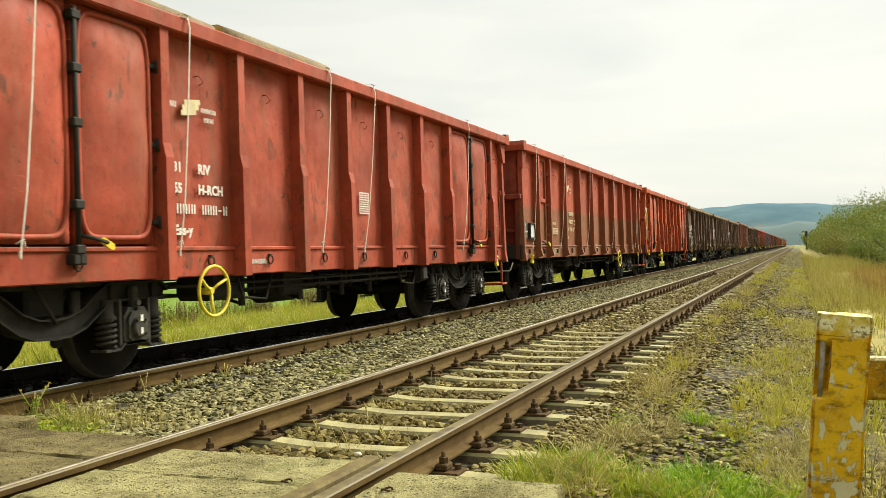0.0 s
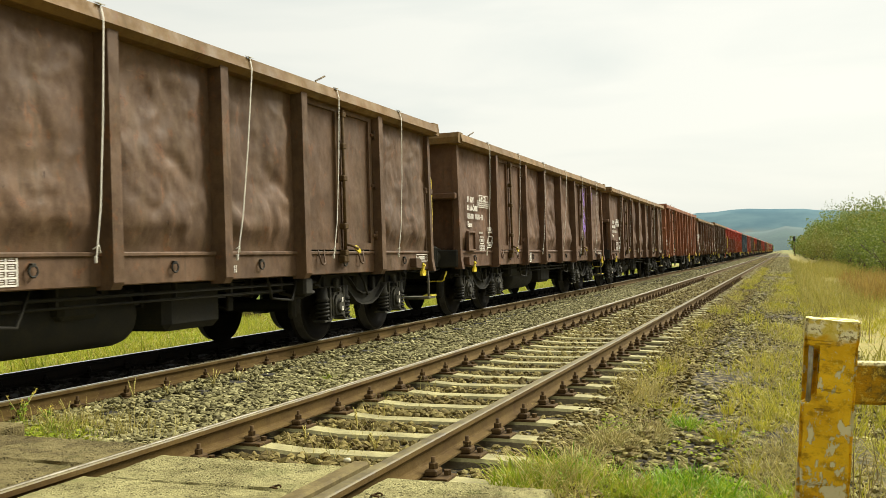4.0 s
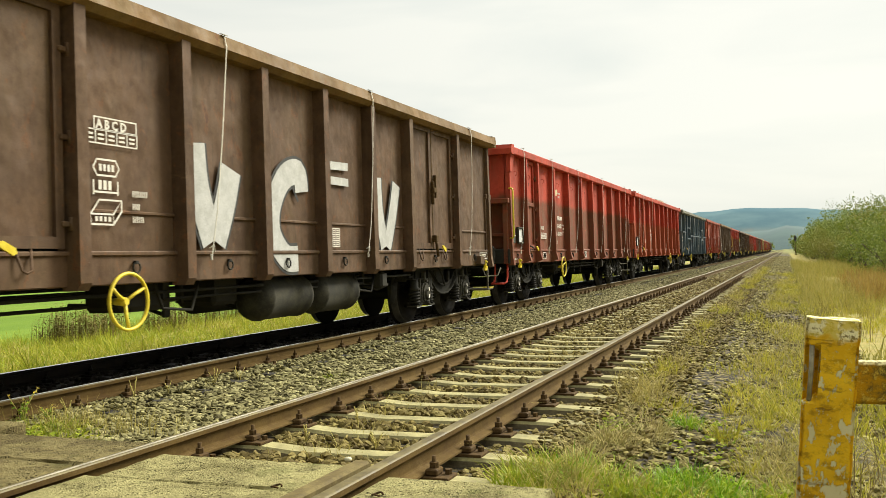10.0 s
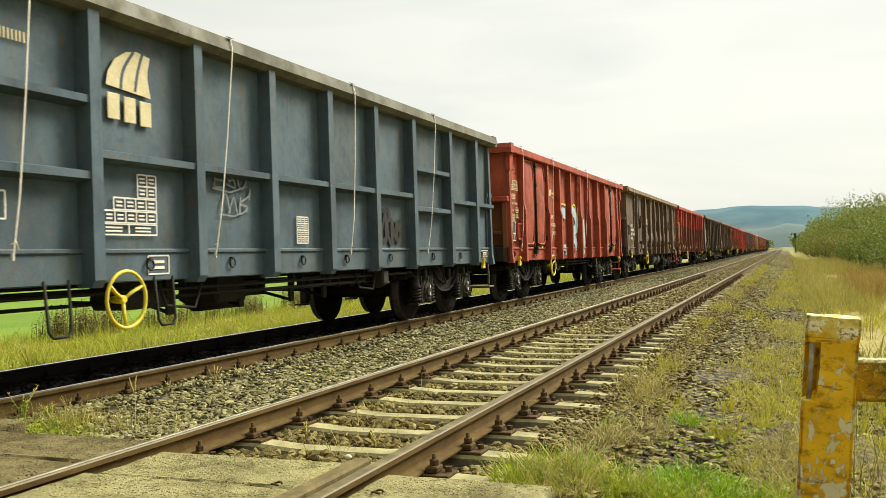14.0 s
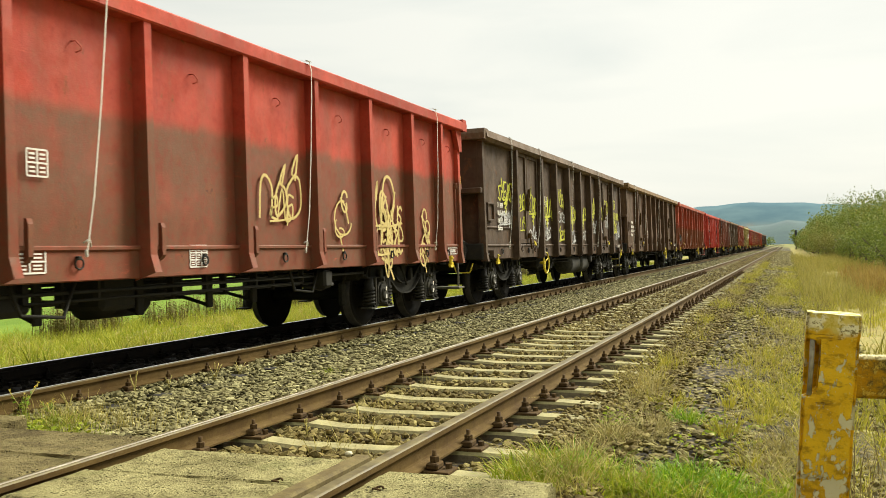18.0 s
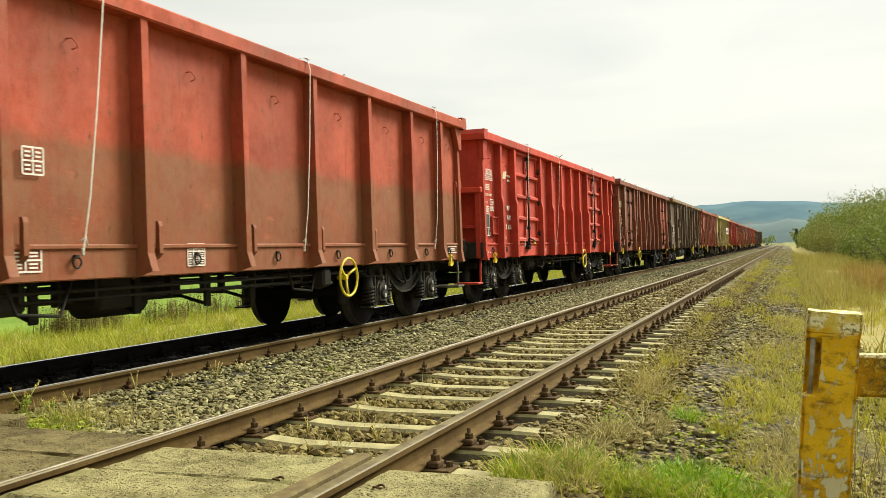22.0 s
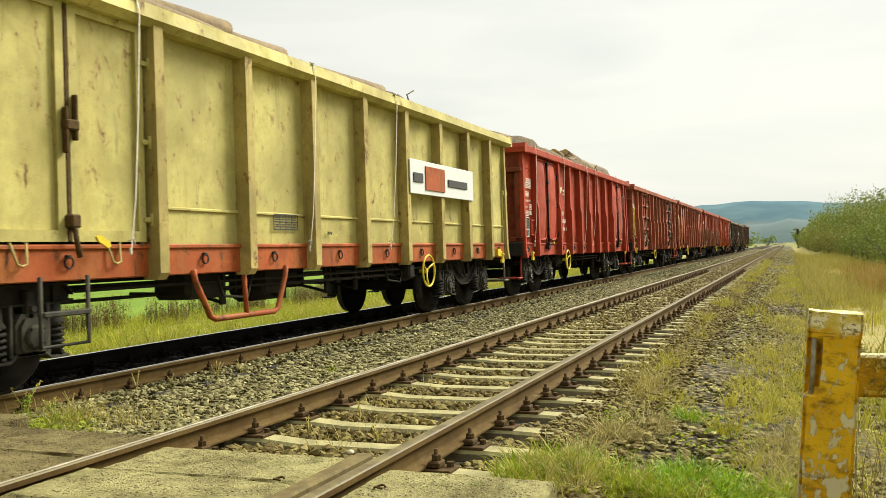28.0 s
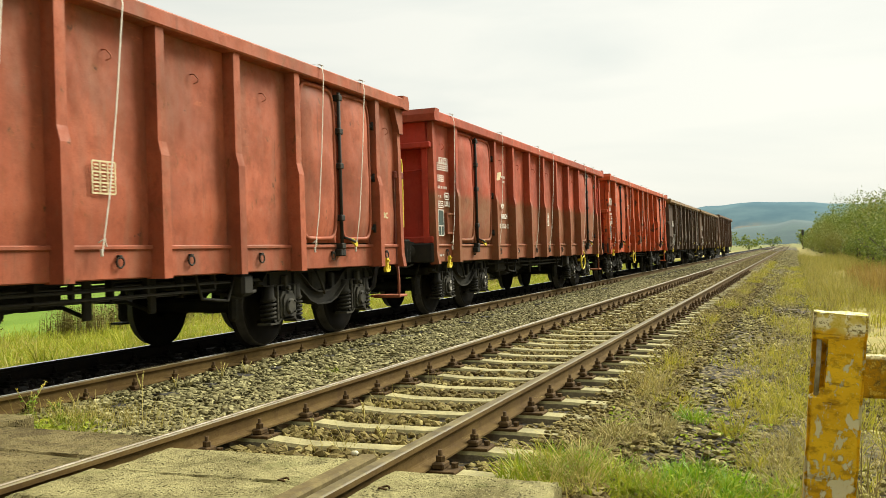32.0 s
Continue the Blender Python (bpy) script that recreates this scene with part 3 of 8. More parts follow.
def end_pieces(kind):
    """One end as name and mesh pairs: two sheets, posts, belt, corner gussets. Stands at y = 0 and looks to -y."""
    def make(name, *box):
        return cached(("end", name, *box), lambda: Shape().box(*box).mesh(name))
    out = [("end_sheet", make("end_sheet", -1.27, 1.27, 0.0, 0.05, 2.06, 2.97, 0.006)), ("end_sheet", make("end_sheet", -1.27, 1.27, 0.12, 0.17, Z_SOLE, 2.06, 0.006)),
           ("end_belt", make("end_belt", -1.29, 1.29, -0.12, 0.16, 2.02, 2.12, 0.014))]
    for x in (-0.5, 0.5):
        out.append(("end_post", make("end_post", x - 0.06, x + 0.06, -0.10, 0.13, Z_SOLE, 2.97, 0.01)))
    if kind == "lintel":
        # the upper third stands proud under a beam, below it a set-back wall with stiffeners
        out = [("end_sheet", make("end_sheet", -1.27, 1.27, 0.0, 0.05, 2.62, 2.97, 0.006)), ("end_sheet", make("end_sheet", -1.27, 1.27, 0.15, 0.20, Z_SOLE, 2.62, 0.006)),
               ("end_belt", make("end_belt", -1.28, 1.28, -0.09, 0.17, 2.56, 2.65, 0.014)), ("end_belt", make("end_belt", -1.28, 1.28, -0.02, 0.2, 1.16, 1.26, 0.014))]
        for x in (-1.16, -0.5, 0.5, 1.16):
            out.append(("end_post", make("end_post", x - 0.05, x + 0.05, -0.02, 0.16, Z_SOLE, 2.56, 0.01)))
        out.append(("end_rung", cached("endrung", lambda: Shape().tube([(0.58, 0.14, 2.22), (0.58, 0.08, 2.23), (1.05, 0.08, 2.25), (1.05, 0.14, 2.26)], 0.013, 6).mesh("end_rung"))))
    if kind == "ribbed":
        out.append(("end_belt", make("end_belt", -1.28, 1.28, -0.05, 0.1, 2.55, 2.61, 0.01)))
        out.append(("end_belt", make("end_belt", -1.28, 1.28, -0.05, 0.14, 1.5, 1.56, 0.01)))
    if kind == "gusset":
        for x in (-1.2, 1.2):
            out.append(("end_post", make("end_post", x - 0.05, x + 0.05, -0.06, 0.13, Z_SOLE, 2.06, 0.01)))
        out.append(("end_belt", make("end_belt", -1.27, 1.27, 0.02, 0.13, 1.40, 1.46, 0.01)))
        for m in (-1, 1):
            out.append(("corner_gusset", cached(("gusset", m), lambda: Shape().prism([(-0.03, 2.96), (0.26, 2.96), (0.12, 2.70), (0.09, 2.62), (-0.03, 2.62)], *sorted((m * 1.25, m * 1.335)), "x").mesh("corner_gusset"))))
    return out


def ring_frame(y0, y1, z0, z1, t, x0, x1):
    """A rectangular frame in one piece."""
    vs = []
    for x in (x0, x1):
        vs += [(x, y0, z0), (x, y1, z0), (x, y1, z1), (x, y0, z1), (x, y0 + t, z0 + t), (x, y1 - t, z0 + t), (x, y1 - t, z1 - t), (x, y0 + t, z1 - t)]
    fs = []
    for i in range(4):
        j = (i + 1) % 4
        fs += [[8 + i, 8 + j, 12 + j, 12 + i], [i, 4 + i, 4 + j, j], [i, j, 8 + j, 8 + i], [4 + i, 12 + i, 12 + j, 4 + j]]
    return Shape().add(vs, fs)


DOOR_Z = (1.16, 2.955)


def door_mesh(w, kind):
    """The sheet of one door leaf, its middle at y = 0."""
    def make():
        s = Shape()
        (z0, z1), h = DOOR_Z, w / 2 - 0.026
        if kind != "bulged":
            return s.box(X_SKIN - 0.03, X_SKIN + 0.02, -h, h, z0, z1, 0.005).mesh("door")
        # pressed leaf blown out by years of loads
        n, m = 12, 20
        vs, fs = [], []
        for j in range(m + 1):
            for i in range(n + 1):
                u, t = -1 + 2 * i / n, -1 + 2 * j / m
                d = (1 - abs(u) ** 3) * (1 - t ** 4)
                q = Vector((u * h * 2.2, t * 2.4, w * 5))
                x = X_SKIN + 0.03 + (0.075 * d + 0.035 * d * noise.noise(q) if 0 < i < n and 0 < j < m else 0.0)
                vs.append((x, u * h, (z0 + z1) / 2 + t * (z1 - z0) / 2))
        for j in range(m):
            for i in range(n):
                a = j * (n + 1) + i
                fs.append([a, a + 1, a + n + 2, a + n + 1])
        k = len(vs)
        rim = [i for i in range(n + 1)] + [j * (n + 1) + n for j in range(1, m + 1)] + [m * (n + 1) + i for i in range(n - 1, -1, -1)] + [j * (n + 1) for j in range(m - 1, 0, -1)]
        vs += [(X_SKIN - 0.03, vs[i][1], vs[i][2]) for i in rim]
        fs += [[rim[i], rim[(i + 1) % len(rim)], k + (i + 1) % len(rim), k + i] for i in range(len(rim))]
        fs.append([k + i for i in range(len(rim))])
        return s.add(vs, fs, True).mesh("door")
    return cached(("door", round(w, 3), kind), make)


def door_pieces(w, kind):
    """What is welded on a leaf."""
    (z0, z1), h = DOOR_Z, w / 2 - 0.026
    key = round(w, 3)
    if kind == "bulged":
        def lip():
            ring = []
            for k in range(36):
                a = 2 * math.pi * k / 36
                cy, cz = math.cos(a), math.sin(a)
                ring.append((X_SKIN + 0.055, h * 0.92 * abs(cy) ** 0.3 * (1 if cy > 0 else -1), (z0 + z1) / 2 + 0.85 * abs(cz) ** 0.3 * (1 if cz > 0 else -1)))
            return Shape().tube(ring, 0.024, 6, True).mesh("door_lip")
        return [("door_lip", cached(("lip", key), lip))]
    if kind == "barred":
        out = []
        for k in range(5):
            z = z0 + 0.04 + (z1 - z0 - 0.08) * k / 4
            out.append(("door_bar", cached(("dbar", key, k), lambda: Shape().prism([(X_SKIN + 0.015, z - 0.055), (X_SKIN + 0.08, z - 0.022), (X_SKIN + 0.08, z + 0.022), (X_SKIN + 0.015, z + 0.055)], -h + 0.02, h - 0.02, "y").mesh("door_bar"))))
        return out + [("door_frame", cached(("dframe", key), lambda: ring_frame(-h, h, z0, z1, 0.05, X_SKIN, X_SKIN + 0.05).mesh("door_frame")))]
    if kind == "pressed":
        return [("door_pressing", cached(("press", key, a), lambda: Shape().box(X_SKIN + 0.005, X_SKIN + 0.055, -h + 0.05, h - 0.05, a, b, 0.03).mesh("door_pressing"))) for a, b in ((1.22, 1.46), (1.53, 2.42), (2.49, 2.86))]
    out = [("door_frame", cached(("dframe2", key), lambda: ring_frame(-h, h, z0, z1, 0.085, X_SKIN, X_SKIN + 0.055).mesh("door_frame")))]
    if kind == "split":
        out.append(("door_bar", cached(("dmid", key), lambda: Shape().box(X_SKIN + 0.0, X_SKIN + 0.06, -h + 0.08, h - 0.08, 2.02, 2.10, 0.01).mesh("door_bar"))))
    return out


def lock_bar_mesh():
    def make():
        s = Shape()
        s.tube([(X_SKIN + 0.10, 0, 1.0), (X_SKIN + 0.10, 0, 2.9)], 0.022, 8)
        for z in (1.12, 1.45, 2.05, 2.45, 2.84):
            s.box(X_SKIN + 0.04, X_SKIN + 0.13, -0.05, 0.05, z - 0.035, z + 0.035, 0.01)
        s.box(X_SKIN + 0.03, X_SKIN + 0.12, -0.07, 0.07, 1.0, 1.09, 0.012)
        s.tube([(X_SKIN + 0.12, 0.02, 1.22), (X_SKIN + 0.15, 0.12, 1.20), (X_SKIN + 0.15, 0.26, 1.17)], 0.016, 6)
        return s.mesh("lock_bar")
    return cached("lock_bar", make)


def lock_pair_mesh():
    """Two short upright handles in the middle of a pair of doors, and a latch at their foot."""
    def make():
        s = Shape()
        s.box(X_SKIN + 0.03, X_SKIN + 0.06, -0.02, 0.02, 1.16, 2.9, 0.006)
        for y in (-0.05, 0.05):
            s.box(X_SKIN + 0.06, X_SKIN + 0.11, y - 0.016, y + 0.016, 1.86 + y, 2.2 + y, 0.008)
        s.box(X_SKIN + 0.05, X_SKIN + 0.12, -0.07, 0.07, 1.98, 2.06, 0.012)
        s.tube([(X_SKIN + 0.10, 0, 1.3), (X_SKIN + 0.12, 0.0, 1.16), (X_SKIN + 0.12, 0.03, 1.04)], 0.022, 7)
        s.box(X_SKIN + 0.04, X_SKIN + 0.13, -0.05, 0.05, 1.26, 1.36, 0.012)
        return s.mesh("lock_bar")
    return cached("lock_pair", make)


def hinge_mesh():
    def make():
        s = Shape()
        s.box(X_SKIN + 0.02, X_SKIN + 0.075, -0.06, 0.04, -0.022, 0.022, 0.008)
        s.lathe([(-0.055, 0.024), (0.055, 0.024)], (X_SKIN + 0.075, 0.03, 0), "z", 8)
        return s.mesh("hinge")
    return cached("hinge", make)


def ring_mesh():
    def make():
        s = Shape()
        s.tube([(X_SKIN + 0.055, 0.045 * math.cos(a * math.pi / 5), 1.0 + 0.045 * math.sin(a * math.pi / 5)) for a in range(10)], 0.009, 5, True)
        s.box(X_SKIN + 0.03, X_SKIN + 0.065, -0.02, 0.02, 1.03, 1.06, 0.004)
        return s.mesh("lashing_ring")
    return cached("ring", make)


def eye_mesh():
    def make():
        return Shape().tube([(X_SKIN, 0, 2.66), (X_SKIN + 0.05, 0.0, 2.66), (X_SKIN + 0.055, 0.05, 2.63), (X_SKIN + 0.05, 0.06, 2.60), (X_SKIN + 0.03, 0.02, 2.58)], 0.006, 5).mesh("load_hook")
    return cached("eye", make)


def strap_mesh(lean):
    """A lashing strap from the top rail to a ring, leaning a little."""
    def make():
        s = Shape()
        s.ribbon([(1.30, 0, 3.135), (1.41, 0, 3.115), (1.44, lean * 0.05, 3.0), (1.425, lean * 0.45, 2.2), (1.395, lean * 0.8, 1.5), (1.345, lean, 1.06)], 0.014, (0.96, 0, 0.28), 0.004)
        s.box(1.333, 1.355, lean - 0.011, lean + 0.011, 1.05, 1.11, 0.005)
        s.tube([(1.34, lean - 0.03, 1.16), (1.36, lean + 0.02, 1.19), (1.345, lean + 0.05, 1.13)], 0.007, 5)
        s.ribbon([(1.405, -0.04, 3.118), (1.405, 0.04, 3.118)], 0.05, (0.3, 0, 0.95), 0.006)
        return s.mesh("strap")
    return cached(("strap", lean), make)


def stub_mesh():
    def make():
        return Shape().prism([(X_SKIN, 1.0), (X_SKIN + 0.05, 1.02), (X_SKIN + 0.085, 1.06), (X_SKIN + 0.085, 1.29), (X_SKIN + 0.07, 1.33), (X_SKIN + 0.045, 1.33), (X_SKIN + 0.04, 1.12), (X_SKIN, 1.10)], -0.025, 0.025, "y").mesh("stake_pocket")
    return cached("stub", make)


def sole_mesh(length):
    def make():
        s = Shape()
        s.box(X_SKIN - 0.06, X_SKIN + 0.03, -length / 2, length / 2, Z_SOLE, Z_WEB, 0.01)
        s.box(X_SKIN, X_SKIN + 0.05, -length / 2, length / 2, Z_WEB - 0.03, Z_WEB + 0.012, 0.01)
        return s.mesh("sole_bar")
    return cached(("sole", length), make)


def underframe_mesh(length, pivot, tanks):
    def make():
        s = Shape()
        L = length / 2
        s.box(-1.19, 1.19, -L + 0.12, L - 0.12, 1.14, 1.20, 0.01)
        s.box(-0.28, 0.28, -L, L, 0.80, 1.15, 0.02)
        for m in (-1, 1):
            s.box(-1.22, 1.22, m * pivot - 0.22, m * pivot + 0.22, 0.88, 1.14, 0.03)
            s.box(-1.28, 1.28, m * L - 0.06, m * L + 0.06, 0.86, 1.16, 0.02)
        k = -pivot + 1.9
        while k < pivot - 1.7:
            s.box(-1.22, 1.22, k - 0.04, k + 0.04, 0.88, 1.14, 0.01)
            k += 0.95
        # brake rods and pipes
        for x, z in ((0.62, 0.66), (0.5, 0.78), (1.05, 0.77), (-0.6, 0.7)):
            s.tube([(x, -pivot + 1.4, z), (x, pivot - 1.4, z)], 0.017, 6)
        for y in (-1.9, -1.1, 0.4, 1.3, 2.3):
            s.box(1.0, 1.06, y - 0.015, y + 0.015, 0.70, 0.90, 0.004)
            s.box(0.58, 0.66, y - 0.02, y + 0.02, 0.62, 0.90, 0.004)
        s.tube([(1.05, -1.9, 0.70), (1.05, 2.3, 0.70)], 0.014, 6)
        s.box(0.4, 0.9, -0.9, -0.45, 0.58, 0.90, 0.04)
        s.box(0.55, 1.0, -2.4, -1.75, 0.60, 0.90, 0.05)
        s.box(-0.3, 0.2, 0.7, 1.2, 0.58, 0.86, 0.06)
        s.lathe([(-0.45, 0.1), (-0.42, 0.19), (0.3, 0.19), (0.34, 0.08), (0.7, 0.05)], (0.35, -0.1, 0.66), "y", 14)
        for y in (-1.45, -0.2, 0.9, 1.75):
            s.box(0.70, 0.74, y - 0.05, y + 0.05, 0.50, 0.92, 0.01)
            s.tube([(0.72, y, 0.52), (0.2, y + 0.25, 0.60), (-0.6, y + 0.1, 0.62)], 0.022, 6)
        for y in (-2.1, 1.9):
            s.tube([(1.1, y, 0.9), (1.1, y + 0.12, 0.62), (1.1, y + 0.55, 0.58), (1.1, y + 0.7, 0.9)], 0.016, 6)
        s.tube([(0.9, 2.5, 0.66), (1.12, 2.6, 0.60), (1.16, 2.85, 0.66)], 0.02, 6)
        s.box(1.05, 1.22, 2.55, 2.75, 0.62, 0.84, 0.03)
        return s.mesh("underframe")
    return cached(("under", length, pivot, tanks), make)


def tank_mesh():
    def make():
        return Shape().lathe([(-0.56, 0.06), (-0.55, 0.17), (-0.49, 0.235), (-0.44, 0.25), (-0.42, 0.262), (-0.40, 0.25), (0.40, 0.25), (0.42, 0.262), (0.44, 0.25), (0.49, 0.235), (0.55, 0.17), (0.56, 0.06)], (0, 0, 0), "y", 18).mesh("air_tank")
    return cached("tank", make)


def wheel_mesh():
    def make():
        s = Shape()
        # disc wheel, flange inwards (-x), tyre face outwards
        s.lathe([(-0.10, 0.36), (-0.10, 0.485), (-0.075, 0.49), (-0.065, 0.462), (0.035, 0.455), (0.045, 0.44), (0.045, 0.39), (0.02, 0.37), (-0.01, 0.22), (0.03, 0.14), (0.075, 0.12), (0.075, 0.05)], (0, 0, 0), "x", 28)
        s.lathe([(-0.10, 0.06), (-0.10, 0.13), (-0.06, 0.15), (-0.05, 0.36), (-0.06, 0.37)], (0, 0, 0), "x", 28)
        for j in range(28 * 3, 28 * 5):
            s.k[j] = 1
        for a in range(3):
            w = a * 2.094
            s.lathe([(-0.004, 0.025), (0.03, 0.022)], (0.0, 0.2 * math.cos(w), 0.2 * math.sin(w)), "x", 6)
        return s.mesh("wheel")
    return cached("wheel", make)


def axle_mesh():
    def make():
        return Shape().lathe([(-1.10, 0.05), (-1.09, 0.065), (-0.85, 0.075), (-0.65, 0.085), (0.65, 0.085), (0.85, 0.075), (1.09, 0.065), (1.10, 0.05)], (0, 0, 0), "x", 10).mesh("wheelset")
    return cached("axle", make)


def bogie_mesh():
    """A welded two-axle truck frame: deep swan-necked side beams with flanges, bolster and end beams."""
    def make():
        s = Shape()
        up = [(-1.36, 0.745), (-1.28, 0.83), (-0.60, 0.83), (-0.46, 0.75), (-0.30, 0.63), (-0.14, 0.575), (0.0, 0.565), (0.14, 0.575), (0.30, 0.63), (0.46, 0.75), (0.60, 0.83), (1.28, 0.83), (1.36, 0.745)]
        low = [(-1.36, 0.715), (-1.26, 0.70), (-0.64, 0.70), (-0.52, 0.62), (-0.34, 0.50), (-0.17, 0.445), (0.0, 0.435), (0.17, 0.445), (0.34, 0.50), (0.52, 0.62), (0.64, 0.70), (1.26, 0.70), (1.36, 0.715)]
        for m in (-1, 1):
            a, b = (0.97, 1.02) if m > 0 else (-1.02, -0.97)
            s.add(*quads_between(up + low[::-1], a, b))
            a, b = (0.92, 1.075) if m > 0 else (-1.075, -0.92)
            s.add(*quads_between(low + [(y, z - 0.018) for y, z in low[::-1]], a, b))
            s.add(*quads_between([(y, z + 0.016) for y, z in up] + up[::-1], a, b))
            # upper tie, side bearer and ribs in the web
            s.box(min(a, b) + 0.05, max(a, b) - 0.04, -0.62, 0.62, 0.815, 0.90, 0.01)
            s.box(min(a, b) - 0.02, max(a, b) + 0.02, -0.15, 0.15, 0.88, 0.94, 0.02)
            for y in (-1.18, -0.66, 0.66, 1.18):
                s.box(min(a, b) + 0.02, max(a, b) - 0.02, y - 0.012, y + 0.012, 0.69, 0.84, 0.003)
            # brake hanger and lifting lug
            s.tube([(m * 1.05, -0.18, 0.86), (m * 1.09, -0.12, 0.72), (m * 1.07, 0.02, 0.55)], 0.017, 6)
            s.box(m * 1.04 - 0.03, m * 1.04 + 0.03, 0.20, 0.29, 0.60, 0.80, 0.012)
        s.box(-1.0, 1.0, -0.20, 0.20, 0.58, 0.84, 0.03)
        s.box(-0.95, 0.95, -1.38, -1.26, 0.66, 0.78, 0.02)
        s.box(-0.95, 0.95, 1.26, 1.38, 0.66, 0.78, 0.02)
        for y in (-0.9, 0.9):
            for m in (-1, 1):
                for d in (-0.56, 0.56):
                    s.box(m * 0.75 - 0.05, m * 0.75 + 0.05, y + d - 0.05, y + d + 0.05, 0.32, 0.64, 0.03)
                    s.tube([(m * 0.75, y + d, 0.62), (m * 0.8, y + d * 0.8, 0.86)], 0.025, 6)
        return s.mesh("bogie_frame")
    return cached("bogie", make)


def quads_between(prof, a, b):
    """A side beam as a closed strip: profile given as upper line followed by the lower line backwards."""
    n = len(prof)
    vs = [(a, y, z) for y, z in prof] + [(b, y, z) for y, z in prof]
    fs = [[i, (i + 1) % n, n + (i + 1) % n, n + i] for i in range(n)]
    h = n // 2
    for i in range(h - 1):
        j = n - 1 - i
        fs.append([i, i + 1, j - 1, j])
        fs.append([n + i, n + j, n + j - 1, n + i + 1])
    return vs, fs


def axlebox_mesh():
    """Axle box between two spring seats, with a cover, ribs, guide plates and a dished saddle under it."""
    def make():
        s = Shape()
        front = [(-0.155, 0.35), (-0.12, 0.305), (0.12, 0.305), (0.155, 0.35), (0.155, 0.55), (0.10, 0.625), (-0.10, 0.625), (-0.155, 0.55)]
        s.prism(front, 0.93, 1.10, "x")
        s.prism([(y * 0.78, 0.46 + (z - 0.46) * 0.78) for y, z in front], 1.10, 1.125, "x")
        s.lathe([(0, 0.095), (0.028, 0.09), (0.038, 0.07)], (1.12, 0, 0.45), "x", 14)
        for y in (-0.055, 0.055):
            for z in (0.39, 0.51):
                s.lathe([(0, 0.014), (0.02, 0.012)], (1.155, y, z), "x", 6)
        # saddle: flat under the springs, dished up to the box
        top = [(-0.37, 0.285), (-0.20, 0.285), (-0.14, 0.33), (0.14, 0.33), (0.20, 0.285), (0.37, 0.285)]
        s.add(*quads_between(top + [(y, z - 0.022) for y, z in top[::-1]], 0.93, 1.10))
        # guides to the beam and the link over the box
        for y in (-0.18, 0.18):
            s.box(0.95, 1.09, y - 0.018, y + 0.018, 0.30, 0.70, 0.006)
        s.box(1.03, 1.10, -0.035, 0.035, 0.58, 0.80, 0.012)
        s.lathe([(-0.02, 0.028), (0.035, 0.026)], (1.10, 0, 0.66), "x", 8)
        return s.mesh("axle_box")
    return cached("axlebox", make)


def spring_mesh():
    """Nested coil spring under its cap."""
    def make():
        s = Shape()
        pts = [(0.076 * math.cos(a * math.pi / 5), 0.076 * math.sin(a * math.pi / 5), 0.295 + 0.235 * a / 50) for a in range(51)]
        s.tube(pts, 0.0165, 5)
        s.lathe([(0.29, 0.05), (0.53, 0.05)], (0, 0, 0), "z", 8)
        s.lathe([(0.525, 0.088), (0.545, 0.09), (0.57, 0.07), (0.70, 0.065)], (0, 0, 0), "z", 12)
        return s.mesh("coil_spring")
    return cached("spring", make)


def buffer_mesh():
    def make():
        s = Shape()
        s.lathe([(0.02, 0.16), (-0.04, 0.16), (-0.045, 0.115), (-0.34, 0.105), (-0.345, 0.08), (-0.54, 0.08)], (0, 0, 0), "y", 16)
        s.box(-0.25, 0.25, -0.60, -0.54, -0.18, 0.18, 0.03)
        return s.mesh("buffer")
    return cached("buffer", make)


def coupling_mesh():
    def make():
        s = Shape()
        s.tube([(0, 0.0, 1.0), (0, -0.25, 1.0), (0, -0.40, 0.94), (0, -0.44, 0.86)], 0.045, 8)
        s.tube([(-0.08, -0.3, 0.98), (-0.08, -0.62, 0.93), (0.08, -0.62, 0.93), (0.08, -0.3, 0.98)], 0.028, 6)
        s.tube([(0.35, 0, 0.86), (0.38, -0.18, 0.80), (0.40, -0.34, 0.52), (0.34, -0.50, 0.42), (0.2, -0.58, 0.56)], 0.03, 7)
        s.tube([(-0.35, 0, 0.86), (-0.38, -0.18, 0.80), (-0.40, -0.30, 0.50), (-0.34, -0.46, 0.40), (-0.2, -0.56, 0.56)], 0.03, 7)
        s.tube([(0.55, -0.02, 0.84), (0.55, -0.30, 0.80), (0.95, -0.34, 0.80), (0.95, -0.05, 0.84)], 0.014, 6)
        return s.mesh("coupling")
    return cached("coupling", make)


def step_mesh():
    """A hanging footstep at the trailing corner: bent bar and plank."""
    def make():
        s = Shape()
        s.tube([(1.20, 0.02, 0.90), (1.20, 0.06, 0.62), (1.20, 0.05, 0.45), (1.20, 0.08, 0.40), (0.8, 0.08, 0.40)], 0.02, 6)
        s.box(0.78, 1.24, -0.02, 0.26, 0.395, 0.43, 0.008)
        return s.mesh("footstep")
    return cached("step", make)


def front_step_mesh():
    """The hanging footstep of a leading corner."""
    def make():
        s = Shape()
        s.tube([(1.20, 0.06, 0.90), (1.20, 0.02, 0.62), (1.20, 0.03, 0.45), (1.20, 0.0, 0.40), (0.8, 0.0, 0.40)], 0.02, 6)
        s.box(0.78, 1.24, -0.24, 0.04, 0.395, 0.43, 0.008)
        return s.mesh("footstep")
    return cached("front_step", make)


